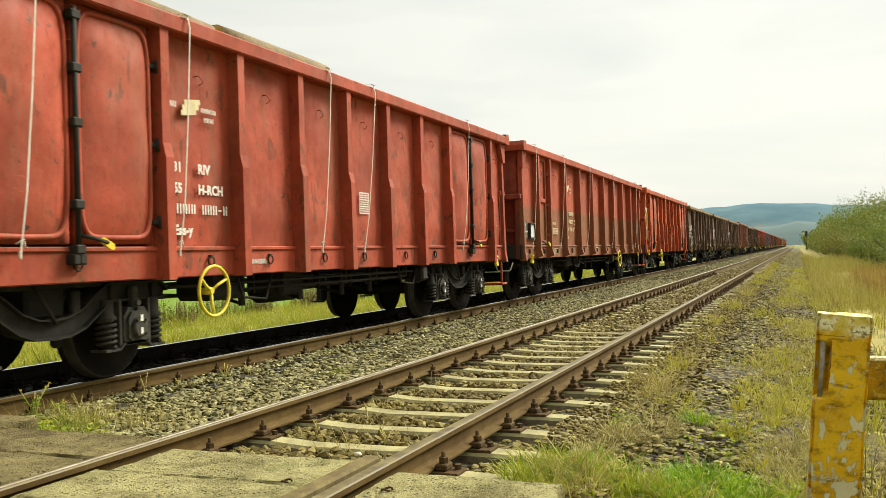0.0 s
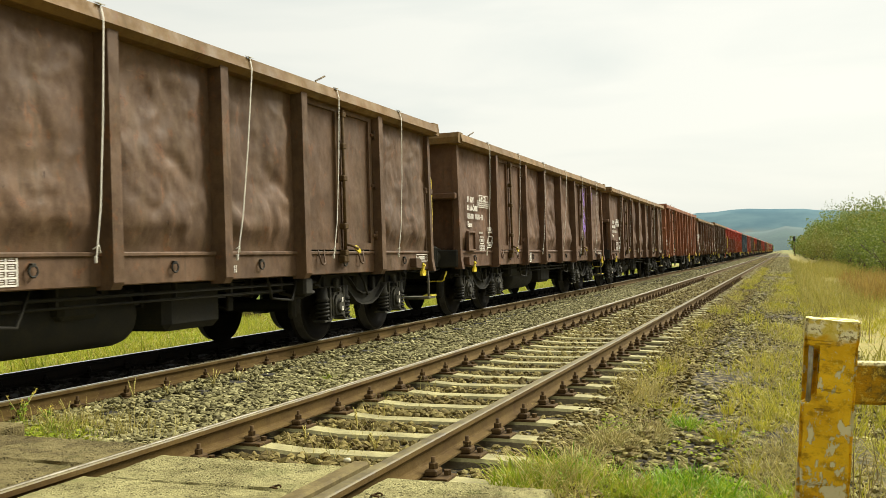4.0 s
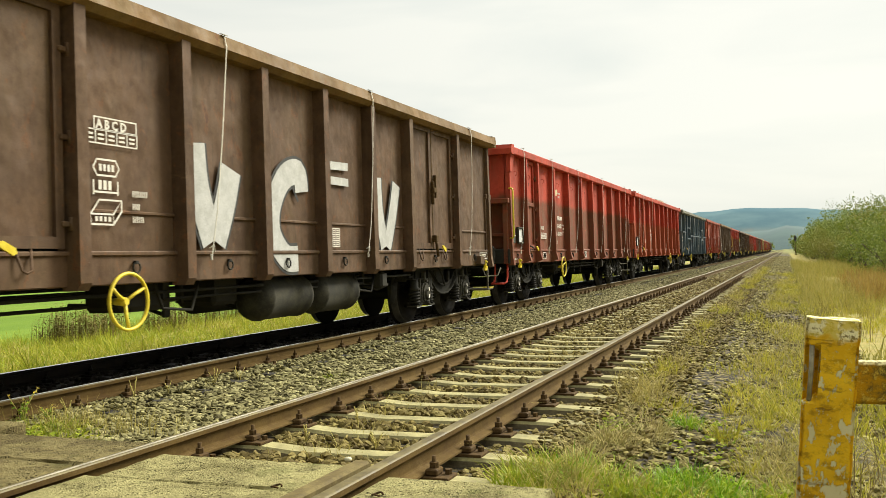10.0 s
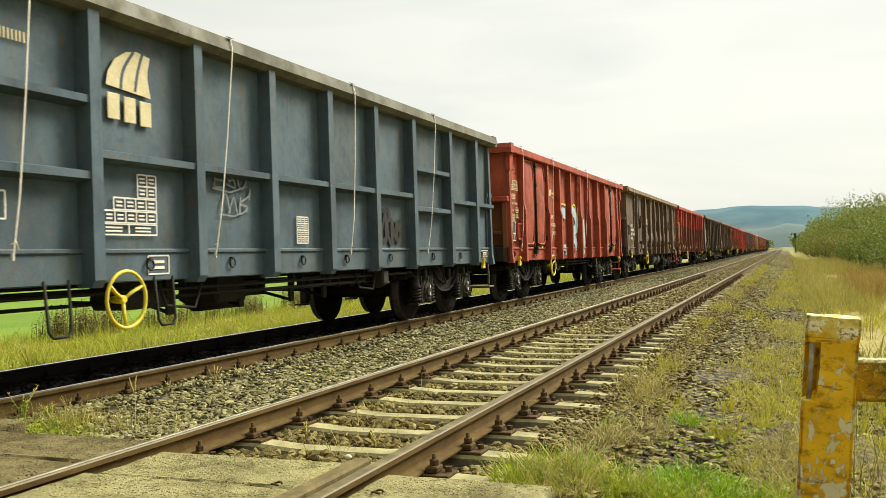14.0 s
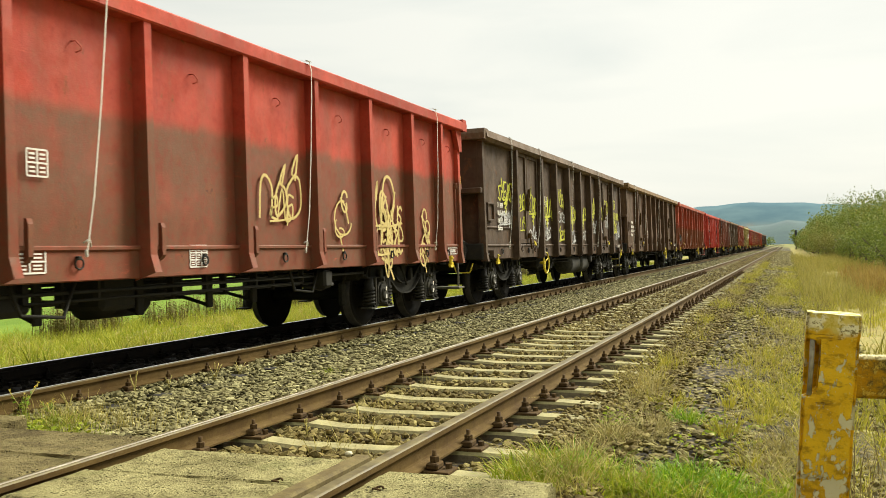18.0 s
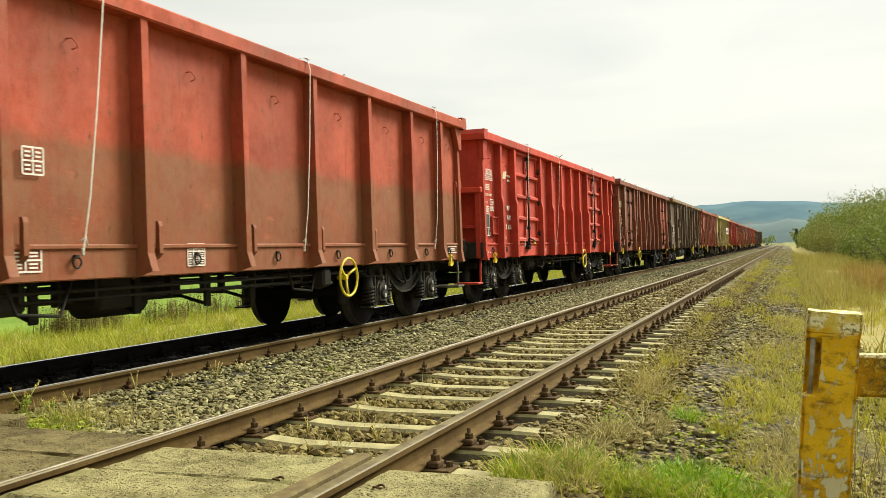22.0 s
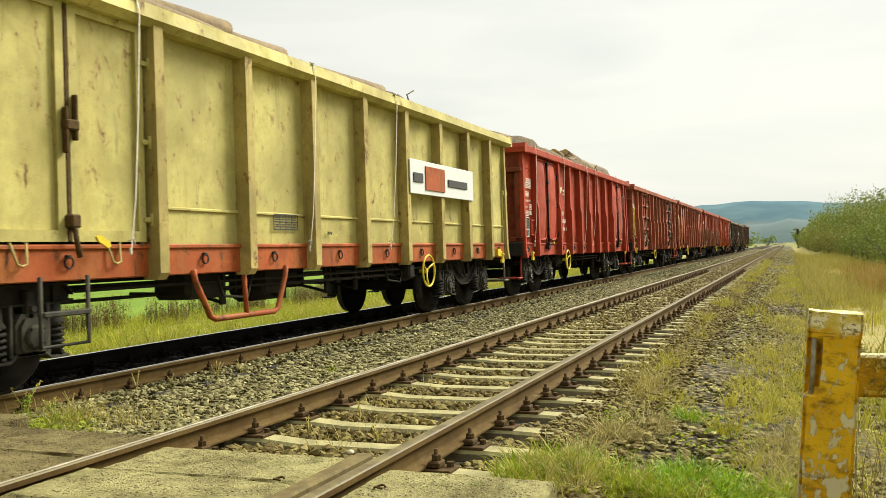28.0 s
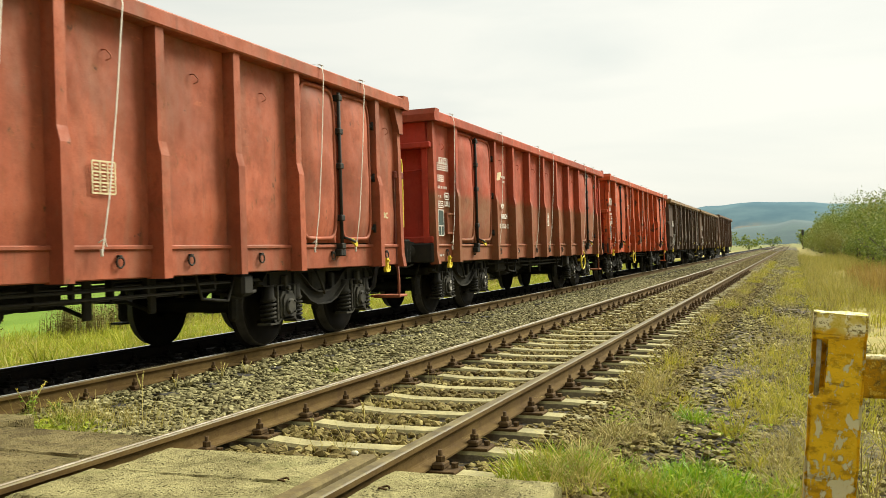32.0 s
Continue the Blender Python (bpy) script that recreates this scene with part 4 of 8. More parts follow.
def shunting_handle_mesh(m):
    """A bent bar hanging across the headstock below one buffer."""
    return cached(("shunting_handle", m), lambda: Shape().tube([(0.70 * m, -0.04, 0.80), (0.75 * m, -0.06, 0.65), (0.78 * m, -0.06, 0.63), (1.00 * m, -0.06, 0.63), (1.03 * m, -0.06, 0.65), (1.08 * m, -0.04, 0.80)], 0.012, 6).mesh("shunting_handle"))


def loop_step_mesh():
    def make():
        s = Shape()
        for x in (1.18, 0.92):
            s.tube([(x, 0.10, 0.92), (x, 0.08, 0.62), (x, 0.02, 0.50), (x, -0.16, 0.47)], 0.02, 7)
        s.tube([(1.18, -0.16, 0.47), (0.92, -0.16, 0.47)], 0.02, 7)
        return s.mesh("loop_step")
    return cached("loop_step", make)


def handwheel_mesh():
    def make():
        s = Shape()
        c = Vector((1.34, 0, 0.72))
        R = 0.235
        s.tube([(c.x, R * math.cos(a * math.pi / 14), c.z + R * math.sin(a * math.pi / 14)) for a in range(28)], 0.016, 8, True)
        for a in (0.5, 2.594, 4.689):
            s.tube([(c.x - 0.04, 0, c.z), (c.x - 0.03, R * 0.5 * math.cos(a), c.z + R * 0.5 * math.sin(a)), (c.x, R * math.cos(a), c.z + R * math.sin(a))], 0.016, 6)
        s.lathe([(-0.12, 0.03), (-0.02, 0.04), (0.01, 0.03)], (c.x - 0.03, 0, c.z), "x", 10)
        return s.mesh("brake_handwheel")
    return cached("handwheel", make)


def tow_hook_mesh():
    """A forged double hook on a short shank."""
    def make():
        s = Shape()
        ring = [(-0.032, 0.96), (0.032, 0.96), (0.025, 0.78), (0.072, 0.755), (0.09, 0.78), (0.094, 0.825), (0.112, 0.815), (0.108, 0.75), (0.072, 0.715), (-0.058, 0.715), (-0.083, 0.745), (-0.079, 0.8), (-0.061, 0.8), (-0.058, 0.765), (-0.025, 0.77)]
        s.prism([(y * 0.72, 0.95 + (z - 0.95) * 0.78) for y, z in ring], 1.27, 1.31, "x")
        s.lathe([(-0.01, 0.016), (0.03, 0.014)], (1.305, 0, 0.92), "x", 8)
        return s.mesh("tow_hook")
    return cached("towhook", make)


def bracket_mesh():
    def make():
        return Shape().prism([(-0.17, 0.90), (-0.17, 1.03), (-0.04, 1.03), (0.10, 0.945), (0.10, 0.87)], 1.25, 1.37, "x").mesh("bracket")
    return cached("bracket", make)


def grab_mesh(m):
    """An upright handrail at one corner: leading ones stand at the corner, trailing ones off the end."""
    def make():
        z0, z1 = 1.36, 2.30
        if m < 0:
            path = [(1.26, 0.03, z1), (1.32, -0.02, z1 + 0.005), (1.365, -0.04, z1 - 0.01), (1.375, -0.045, z1 - 0.06), (1.375, -0.045, z0 + 0.06), (1.365, -0.04, z0 + 0.01), (1.32, -0.02, z0), (1.26, 0.03, z0)]
        else:
            path = [(1.20, 0.0, z1), (1.21, 0.12, z1 + 0.01), (1.21, 0.21, z1), (1.21, 0.235, z1 - 0.06), (1.21, 0.235, z0 + 0.06), (1.21, 0.21, z0), (1.21, 0.12, z0), (1.20, 0.0, z0)]
        return Shape().tube(path, 0.019, 7).mesh("handrail")
    return cached(("grab", m), make)


def plate_mesh(w, h, d):
    def make():
        return Shape().box(0, d, -w / 2, w / 2, 0, h, 0.006).mesh("label_plate")
    return cached(("plate", w, h, d), make)


def holder_mesh():
    def make():
        s = Shape()
        s.box(0, 0.02, -0.17, 0.17, 0, 0.34, 0.006)
        for a, b, c, d in ((-0.19, 0.19, 0, 0.03), (-0.19, 0.19, 0.31, 0.34), (-0.19, -0.16, 0.02, 0.32), (0.16, 0.19, 0.02, 0.32)):
            s.box(0.0, 0.055, a, b, c, d, 0.004)
        return s.mesh("label_holder")
    return cached("holder", make)


HAND = {"K": [[(0.1, 0), (0.12, 1)], [(0.8, 1.0), (0.15, 0.45), (0.85, 0.0)]], "I": [[(0.3, 0), (0.34, 0.95)]], "N": [[(0.05, 0), (0.1, 0.9), (0.7, 0.05), (0.75, 0.95)]],
        "G": [[(0.8, 0.85), (0.4, 1.0), (0.05, 0.5), (0.4, 0.0), (0.85, 0.2), (0.8, 0.45), (0.5, 0.45)]], "O": [[(0.45, 1.0), (0.05, 0.5), (0.45, 0.0), (0.85, 0.5), (0.5, 1.0)]],
        "F": [[(0.12, -0.05), (0.1, 1.0), (0.75, 1.02)], [(0.12, 0.5), (0.6, 0.55)]], "T": [[(0.0, 1.0), (0.9, 1.05)], [(0.45, 1.0), (0.42, -0.1)]], "A": [[(0.0, 0), (0.4, 1.0), (0.8, -0.05)], [(0.15, 0.35), (0.7, 0.4)]],
        "S": [[(0.8, 0.95), (0.3, 1.0), (0.1, 0.7), (0.7, 0.45), (0.75, 0.1), (0.1, -0.1)]], ".": [[(0.1, 0.0), (0.16, 0.06)]],
        "2": [[(0.05, 0.75), (0.45, 1.0), (0.7, 0.7), (0.1, 0.05), (0.8, 0.0)]], "0": [[(0.4, 1.0), (0.1, 0.5), (0.4, 0.0), (0.7, 0.5), (0.42, 1.0)]], "1": [[(0.1, 0.8), (0.4, 1.0), (0.4, 0.0)]], "7": [[(0.05, 1.0), (0.8, 1.0), (0.3, 0.0)], [(0.2, 0.5), (0.75, 0.5)]]}


def hand_mesh(word, size, big):
    """A word sprayed by hand, its letters bobbing a little."""
    def make():
        s, y = Shape(), 0.0
        for n, ch in enumerate(word):
            k = size * (1.0 + 0.12 * math.sin(2.1 * n + len(word)))
            for m, pts in enumerate(HAND[ch]):
                s.ribbon(rounded([(0.0006 * m, y + 0.62 * k * p + 0.1 * k * q, k * q - 0.06 * size * math.sin(1.7 * n)) for p, q in pts], 5), big, (1, 0, 0), 0.002)
            y += (0.36 if ch in "I1." else 0.66) * size
        return s.mesh("graffiti")
    return cached(("hand", word, size, big), make)


GLYPHS = [[(0.1, 0), (0.12, 1), (0.65, 0.95), (0.95, 0.5), (0.6, 0.05), (0.1, 0.0)], [(0.1, 0.45), (0.85, 0.5), (0.7, 0.92), (0.3, 0.95), (0.1, 0.5), (0.3, 0.05), (0.9, 0.1)], [(0.1, 0.0), (0.15, 0.95), (0.7, 1.0), (0.75, 0.62), (0.2, 0.5), (0.85, -0.05)], [(0.85, 0.9), (0.2, 0.95), (0.25, 0.55), (0.8, 0.5), (0.85, 0.1), (0.1, 0.0)], [(0, 0), (0.05, 1), (0.9, 0.1), (0.85, 1)], [(0.9, 0.95), (0.2, 0.9), (0.1, 0.5), (0.7, 0.55), (0.15, 0.45), (0.1, 0.05), (0.95, 0.0)], [(0.1, 0), (0.1, 1), (0.8, 0.8), (0.7, 0.5), (0.15, 0.45), (0.9, 0)],
          [(0.05, 0.9), (0.9, 1.0), (0.1, 0.1), (0.95, 0.05)], [(0.1, 1), (0.1, 0.1), (0.5, -0.1), (0.9, 0.2), (0.85, 1)], [(0.9, 0.8), (0.5, 1), (0.1, 0.7), (0.8, 0.35), (0.5, 0.0), (0.05, 0.2)],
          [(0.0, 0.0), (0.45, 1.05), (0.95, -0.05)], [(0.5, 1.0), (0.1, 0.6), (0.3, 0.05), (0.85, 0.3), (0.75, 0.85), (0.4, 1.0)]]


def scrawl_mesh(seed, w, h, big, dense):
    """Sprayed scribble: angular strokes and loops that spell nothing."""
    def make():
        r = random.Random(seed)
        s = Shape()
        rows = max(1, round(h / (0.45 if dense else 1.0)))
        n = max(3, min(6, int(w / (0.16 if dense else 0.3))))
        for row in range(rows):
            zb, ch = h - (row + 1) * h / rows, h / rows * 0.82
            for k in range(n):
                cw = w / n
                y0 = -w / 2 + cw * k
                tall = ch * r.uniform(0.75, 1.2)
                g = r.choice(GLYPHS)
                if r.random() < 0.5:
                    g = [(1 - p, q) for p, q in g]
                if r.random() < 0.4:
                    g = [(p, 1 - q) for p, q in g]
                if r.random() < 0.4:
                    g = g + [(g[-1][0] + 0.3, g[-1][1] + 0.5), (g[-1][0] + 0.1, g[-1][1] - 0.2)]
                s.ribbon(rounded([(0.001 + 0.0005 * k, y0 + cw * 1.05 * (p + r.uniform(-0.12, 0.12)) + 0.12 * cw * q, zb + tall * (q + r.uniform(-0.1, 0.1))) for p, q in g], 4), big, (1, 0, 0), 0.002)
            if r.random() < 0.7:
                s.ribbon([(0.004, -w / 2, zb - 0.02), (0.004, 0, zb - 0.05 * r.random()), (0.004, w / 2, zb + 0.03)], big * 0.8, (1, 0, 0), 0.002)
        return s.mesh("graffiti")
    return cached(("scrawl", seed, w, h, big, dense), make)


def tank_pair(root, y0, mat):
    for y in (y0, y0 + 1.25):
        part("air_tank", tank_mesh(), mat, root, "dark steel air tank", (0.90, y, 0.62))


# bays of each wagon kind: positions of ribs and doors along the body from its leading end
KINDS = {
    "eas": dict(body=12.8, tall=1.05, over=14.04, pivot=4.5, doors=((0.95, 2.85), (9.95, 11.85)), ribs=(0.88, 2.93, 4.09, 5.25, 6.4, 7.55, 8.71, 9.87, 11.93), rib="kink", rim="slim", door="bulged", amp=0.030),
    "eaos": dict(body=12.8, over=14.04, pivot=4.5, doors=((2.08, 3.98), (8.82, 10.72)), ribs=(2.0, 4.06, 5.62, 7.18, 8.74, 10.8), rib="box", rim="wide", door="framed", amp=0.125),
    "eanos": dict(body=14.5, tall=1.06, over=15.74, pivot=5.35, doors=((1.12, 1.93),), ribs=(1.05, 2.0, 3.45, 4.95, 6.45, 7.95, 9.42, 10.88, 12.3, 13.5), rib="slim", rim="slim", door="split", amp=0.015),
    "brown": dict(body=14.5, tall=1.06, over=15.74, pivot=5.35, doors=((2.08, 3.92), (10.68, 12.52)), ribs=(2.0, 4.0, 5.33, 6.66, 7.99, 9.3, 10.6, 12.6), rib="box", rim="wide", door="framed", amp=0.085),
    "barred": dict(body=12.8, tall=1.04, over=14.04, pivot=4.5, doors=((1.98, 3.85), (8.95, 10.82)), ribs=(0.95, 1.9, 3.93, 4.92, 5.91, 6.9, 7.88, 8.87, 10.9, 11.85), rib="kink", rim="slim", door="barred", amp=0.006),
    "grid": dict(body=14.5, tall=1.045, over=15.74, pivot=5.35, doors=((1.18, 2.2),), ribs=(1.1, 2.28, 4.1, 5.45, 6.75, 8.05, 9.35, 10.65, 12.2, 13.5), rib="box", rim="wide", door="split", amp=0.005),
    "slovak": dict(body=14.5, tall=1.07, over=15.74, pivot=5.35, doors=((2.1, 3.92),), ribs=(1.08, 2.03, 4.0, 5.4, 6.75, 8.1, 9.45, 10.8, 12.1, 13.3), rib="box", rim="slim", door="framed", amp=0.006),
    "plain": dict(body=14.5, tall=1.045, over=15.74, pivot=5.35, doors=((2.1, 3.92),), ribs=(2.03, 4.0, 5.4, 6.75, 8.1, 9.45, 10.8, 12.1, 13.3), rib="box", rim="wide", door="framed", amp=0.012),
}


def wagon(spec):
    k = KINDS[spec["kind"]]
    L, pv = k["body"], k["pivot"]
    TALL[0] = k.get("tall", 1.0)
    rng = random.Random(spec["seed"])
    root = thing("open_wagon", spec["label"], "freight wagon", "wagons of the train")
    skin, trim = spec["skin"], spec.get("trim", spec["skin"])
    at = lambda s: -L / 2 + s
    sole = spec.get("sole", skin)
    amp = spec.get("amp", k["amp"])
    part("underframe", underframe_mesh(L, pv, 0), MAT_BOGIE, root)
    for side in (0, 1):
        turn = math.pi * side
        put = (lambda s: (0, at(s), 0)) if not side else (lambda s: (0, -at(s), 0))
        part("sole_bar", sole_mesh(L), sole, root, "", (0, 0, 0), turn)
        part("top_rail", rim_mesh(L + 0.1, k["rim"]), spec.get("rim", trim), root, "", (0, 0, 0), turn)
        edges = [0.0, *k["ribs"], L]
        doors = k["doors"]
        for a, b in zip(edges, edges[1:]):
            if any(d0 > a - 0.15 and d1 < b + 0.15 for d0, d1 in doors):
                continue
            part("side_panel", panel_mesh(b - a, (amp if a > 0 else round(amp * 0.4, 3)) if not side else 0.0, 0 if side else rng.randint(0, 5)), skin, root, "", put((a + b) / 2), turn)
            if spec["kind"] in ("brown", "plain") and not side:
                part("bead", cached(("bead", round(b - a, 2)), lambda: Shape().prism([(X_SKIN - 0.01, 1.42), (X_SKIN + 0.03, 1.44), (X_SKIN + 0.03, 1.455), (X_SKIN - 0.01, 1.475)], -(b - a) / 2 + 0.05, (b - a) / 2 - 0.05, "y").mesh("bead")), skin, root, "", put((a + b) / 2))
        for i, r in enumerate(k["ribs"]):
            part("rib", rib_mesh(k["rib"]), trim, root, "", put(r), turn)
        for r in (0.05, L - 0.05):
            part("corner_post", rib_mesh("corner"), trim, root, "", put(r), turn)
        for d0, d1 in doors:
            leaf_paint = spec.get("rear_door", spec.get("door", skin)) if d0 > L / 2 else spec.get("door", skin)
            leaves = 1 if d1 - d0 < 1.2 else 2
            w = (d1 - d0) / leaves
            for j in range(leaves):
                dk = spec.get("door_kind", k["door"])
                d = part("door", door_mesh(w, dk), leaf_paint, root, "", put(d0 + w * (j + 0.5)), turn)
                if not side:
                    for nm, me in door_pieces(w, dk):
                        part(nm, me, leaf_paint, d)
                    for z in (1.35, 2.02, 2.7):
                        part("hinge", hinge_mesh(), MAT_BOGIE if dk in ("bulged", "barred") else leaf_paint, d, "", (0, (w / 2) * (1 if j else -1) if leaves == 2 else w / 2, z), 0 if j or leaves == 1 else 0)
            if not side:
                part("lock_bar", lock_pair_mesh() if spec["kind"] in ("brown", "plain") else lock_bar_mesh(), MAT_BOGIE if k["door"] != "framed" else MAT_FAST, root, "", put((d0 + d1) / 2 if leaves == 2 else d0 + 0.03))
                part("lock_tag", cached("locktag", lambda: Shape().prism([(-0.09, 0.05), (-0.05, 0.065), (0.06, 0.012), (0.07, -0.03), (0.035, -0.04), (-0.07, 0.015)], 0.0, 0.022, "x").mesh("lock_tag")), MAT_YELLOW, root, "yellow lock handle", (X_SKIN + 0.12, at((d0 + d1) / 2 + 0.28), 1.15))
    for y, turn in ((-L / 2, 0.0), (L / 2, math.pi)):
        for nm, me in end_pieces(spec["end_kind"] if "end_kind" in spec else "ribbed" if spec["kind"] in ("grid", "plain") else "gusset" if k["rim"] == "slim" else "flat"):
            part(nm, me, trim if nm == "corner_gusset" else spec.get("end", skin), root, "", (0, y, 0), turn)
        part("end_rail", end_rim_mesh(k["rim"]), spec.get("rim", trim), root, "", (0, y, 0), turn)
        for x in (-0.875, 0.875):
            part("buffer", buffer_mesh(), MAT_BOGIE, root, "sooty round-shanked buffer", (x, y, 1.04), turn)
        part("coupling", coupling_mesh(), MAT_BOGIE, root, "", (0, y, 0), turn)
    own_step = skin if spec["kind"] in ("eas", "barred") else MAT_STEP
    part("footstep", step_mesh(), own_step, root, "", (0, L / 2, 0))
    if spec["kind"] in ("eaos", "brown"):
        part("step_edge", cached("step_edge", lambda: Shape().box(1.10, 1.25, 0.06, 0.27, 0.43, 0.445, 0.004).mesh("step_edge")), MAT_YELLOW, root, "yellow edge of a footstep", (0, L / 2, 0))
    part("footstep", step_mesh(), own_step, root, "", (0, -L / 2, 0), math.pi)
    if spec["kind"] not in ("eas", "barred", "plain"):
        for m in (-1, 1):
            part("shunting_handle", shunting_handle_mesh(m), MAT_YELLOW if k["door"] == "framed" or spec["kind"] == "grid" else MAT_STRAP, root, "bent bar handle under a buffer", (0, -L / 2, 0))
    if spec.get("front_step") or spec["kind"] == "barred":
        part("footstep", front_step_mesh(), own_step, root, "", (0, -L / 2, 0))
    if spec.get("loop_step"):
        part("loop_step", loop_step_mesh(), BRIGHT, root, "bent red tube serving as a step", (0, -L / 2, 0))
    for m in (-1, 1) if spec.get("front_rail", k["rim"] == "slim") else (1,):
        part("handrail", grab_mesh(m), spec.get("rail", MAT_YELLOW if spec.get("yellow", True) else trim), root, "yellow handrail" if spec.get("yellow", True) and "rail" not in spec else "", (0, m * L / 2, 0))
    # truck frames, springs and wheels
    i_dab = spec["seed"]
    for py in (-pv, pv):
        bg = part("bogie", bogie_mesh(), MAT_FRAME, root, "sooty cast two-axle bogie", (0, py, 0))
        for ay in (-0.9, 0.9):
            for turn in (0.0, math.pi):
                part("axle_box", axlebox_mesh(), MAT_AXLE, bg, "", (0, ay, 0), turn)
                if not turn:
                    for dy in (-0.285, 0.285):
                        part("coil_spring", spring_mesh(), MAT_FRAME, bg, "", (1.02, ay + dy, 0))
                    if spec.get("dabs", i_dab % 3 != 1):
                        for dz in (0.50, 0.39):
                            part("paint_dab", plate_mesh(0.034, 0.056, 0.004), MAT_WHITE, bg, "white paint dab", (1.158, ay + 0.0, dz))
            ws = part("wheelset", axle_mesh(), MAT_BOGIE, root, "", (0, py + ay, 0.46))
            part("wheel", wheel_mesh(), [MAT_WHEEL, MAT_TREAD], ws, "", (0.75, 0, 0))
            part("wheel", wheel_mesh(), [MAT_WHEEL, MAT_TREAD], ws, "", (-0.75, 0, 0), math.pi)
            WHEELS.append((ws, py + ay))
    if "tanks" in spec:
        tank_pair(root, spec["tanks"], MAT_AXLE)
    if spec["kind"] == "eaos":
        part("brake_reservoir", cached("reservoir", lambda: Shape().lathe([(-0.95, 0.08), (-0.94, 0.2), (-0.86, 0.28), (-0.78, 0.30), (0.78, 0.30), (0.86, 0.28), (0.94, 0.2), (0.95, 0.08)], (0, 0, 0), "y", 18).mesh("brake_reservoir")), MAT_BOGIE, root, "", (0.5, at(5.7), 0.58))
        part("brake_box", cached("brakebox", lambda: Shape().box(0.2, 0.9, -0.45, 0.45, 0.38, 0.9, 0.07).mesh("brake_box")), MAT_BOGIE, root, "", (0, at(7.3), 0))
    if "u_step" in spec:
        a, b, m = spec["u_step"]
        part("side_step", cached(("ustep", a, b), lambda: Shape().tube([(1.28, a, 0.9), (1.28, a + 0.02, 0.80), (1.30, a + 0.22, 0.45), (1.30, a + 0.30, 0.42), (1.30, b - 0.30, 0.42), (1.30, b - 0.22, 0.45), (1.28, b - 0.02, 0.80), (1.28, b, 0.9)], 0.03, 8).mesh("side_step")), m, root, "", (0, -L / 2, 0))
        part("step_stay", cached(("ustay", a, b), lambda: Shape().tube([(1.28, (a + b) / 2, 0.9), (1.30, (a + b) / 2, 0.44)], 0.026, 7).mesh("step_stay")), m, root, "", (0, -L / 2, 0))
        lad = part("ladder", cached("ladder", lambda: Shape().tube([(1.3, -0.24, 0.9), (1.3, -0.24, 0.38), (1.3, 0.24, 0.38), (1.3, 0.24, 0.9)], 0.018, 7).mesh("ladder")), m if spec.get("pink_ladder") else MAT_AXLE, root, "", (0.03, at(spec.get("ladder_at", 3.2)), 0))
        part("rung", cached("rung", lambda: Shape().box(1.26, 1.34, -0.24, 0.24, 0.60, 0.64, 0.008).mesh("rung")), m if spec.get("pink_ladder") else MAT_AXLE, lad)
    if "wheel_at" in spec:
        part("brake_handwheel", handwheel_mesh(), MAT_YELLOW, root, "yellow spoked brake handwheel", (0, at(spec["wheel_at"]), 0))
    if spec.get("u_bars"):
        for dy in (-0.82, 0.44):
            part("guard_bar", cached("ubar", lambda: Shape().tube([(1.27, 0, 0.9), (1.30, 0.01, 0.52), (1.30, 0.05, 0.47), (1.30, 0.2, 0.47), (1.30, 0.24, 0.52), (1.27, 0.25, 0.9)], 0.013, 7).mesh("guard_bar")), MAT_BOGIE, root, "", (0, at(spec["wheel_at"] + dy), 0))
    # fittings along the side that faces the road
    for y in (0.42, L - 0.42):
        hook = part("tow_hook", tow_hook_mesh(), MAT_YELLOW, root, "yellow towing hook", (0.02, at(y + (0.15 if y < 1 else -0.15)), 0))
        if spec["kind"] in ("eaos", "brown", "plain", "slovak"):
            part("bracket", bracket_mesh(), MAT_YELLOW if spec["kind"] in ("slovak", "plain") and y > 1 else trim, root, "", (0.0, at(y + (0.07 if y < 1 else -0.23)), 0))
            hook.location.x = 0.075
    if k["door"] == "framed":
        for d0, d1 in k["doors"]:
            for s in (d0 + 0.42, d1 - 0.42):
                part("door_catch", cached("door_catch", lambda: Shape().tube([(X_SKIN + 0.04, -0.08, Z_WEB + 0.03), (X_SKIN + 0.07, -0.04, Z_WEB - 0.13), (X_SKIN + 0.075, 0.0, Z_WEB - 0.15), (X_SKIN + 0.07, 0.05, Z_WEB - 0.13), (X_SKIN + 0.04, 0.07, Z_WEB + 0.03)], 0.011, 6).mesh("door_catch")), trim, root, "", (0, at(s), 0))
    edges = [0.0, *k["ribs"], L]
    for a, b in zip(edges, edges[1:]):
        part("lashing_ring", ring_mesh(), MAT_BOGIE, root, "", (0, at((a + b) / 2 + rng.uniform(-0.15, 0.15)), 0))
        if k["rim"] == "slim":
            part("load_hook", eye_mesh(), trim, root, "", (0, at((a + b) / 2), 0))
        if spec["kind"] == "eanos" and a > 1.9:
            part("stake_pocket", stub_mesh(), trim, root, "", (0, at(a + 0.22), 0))
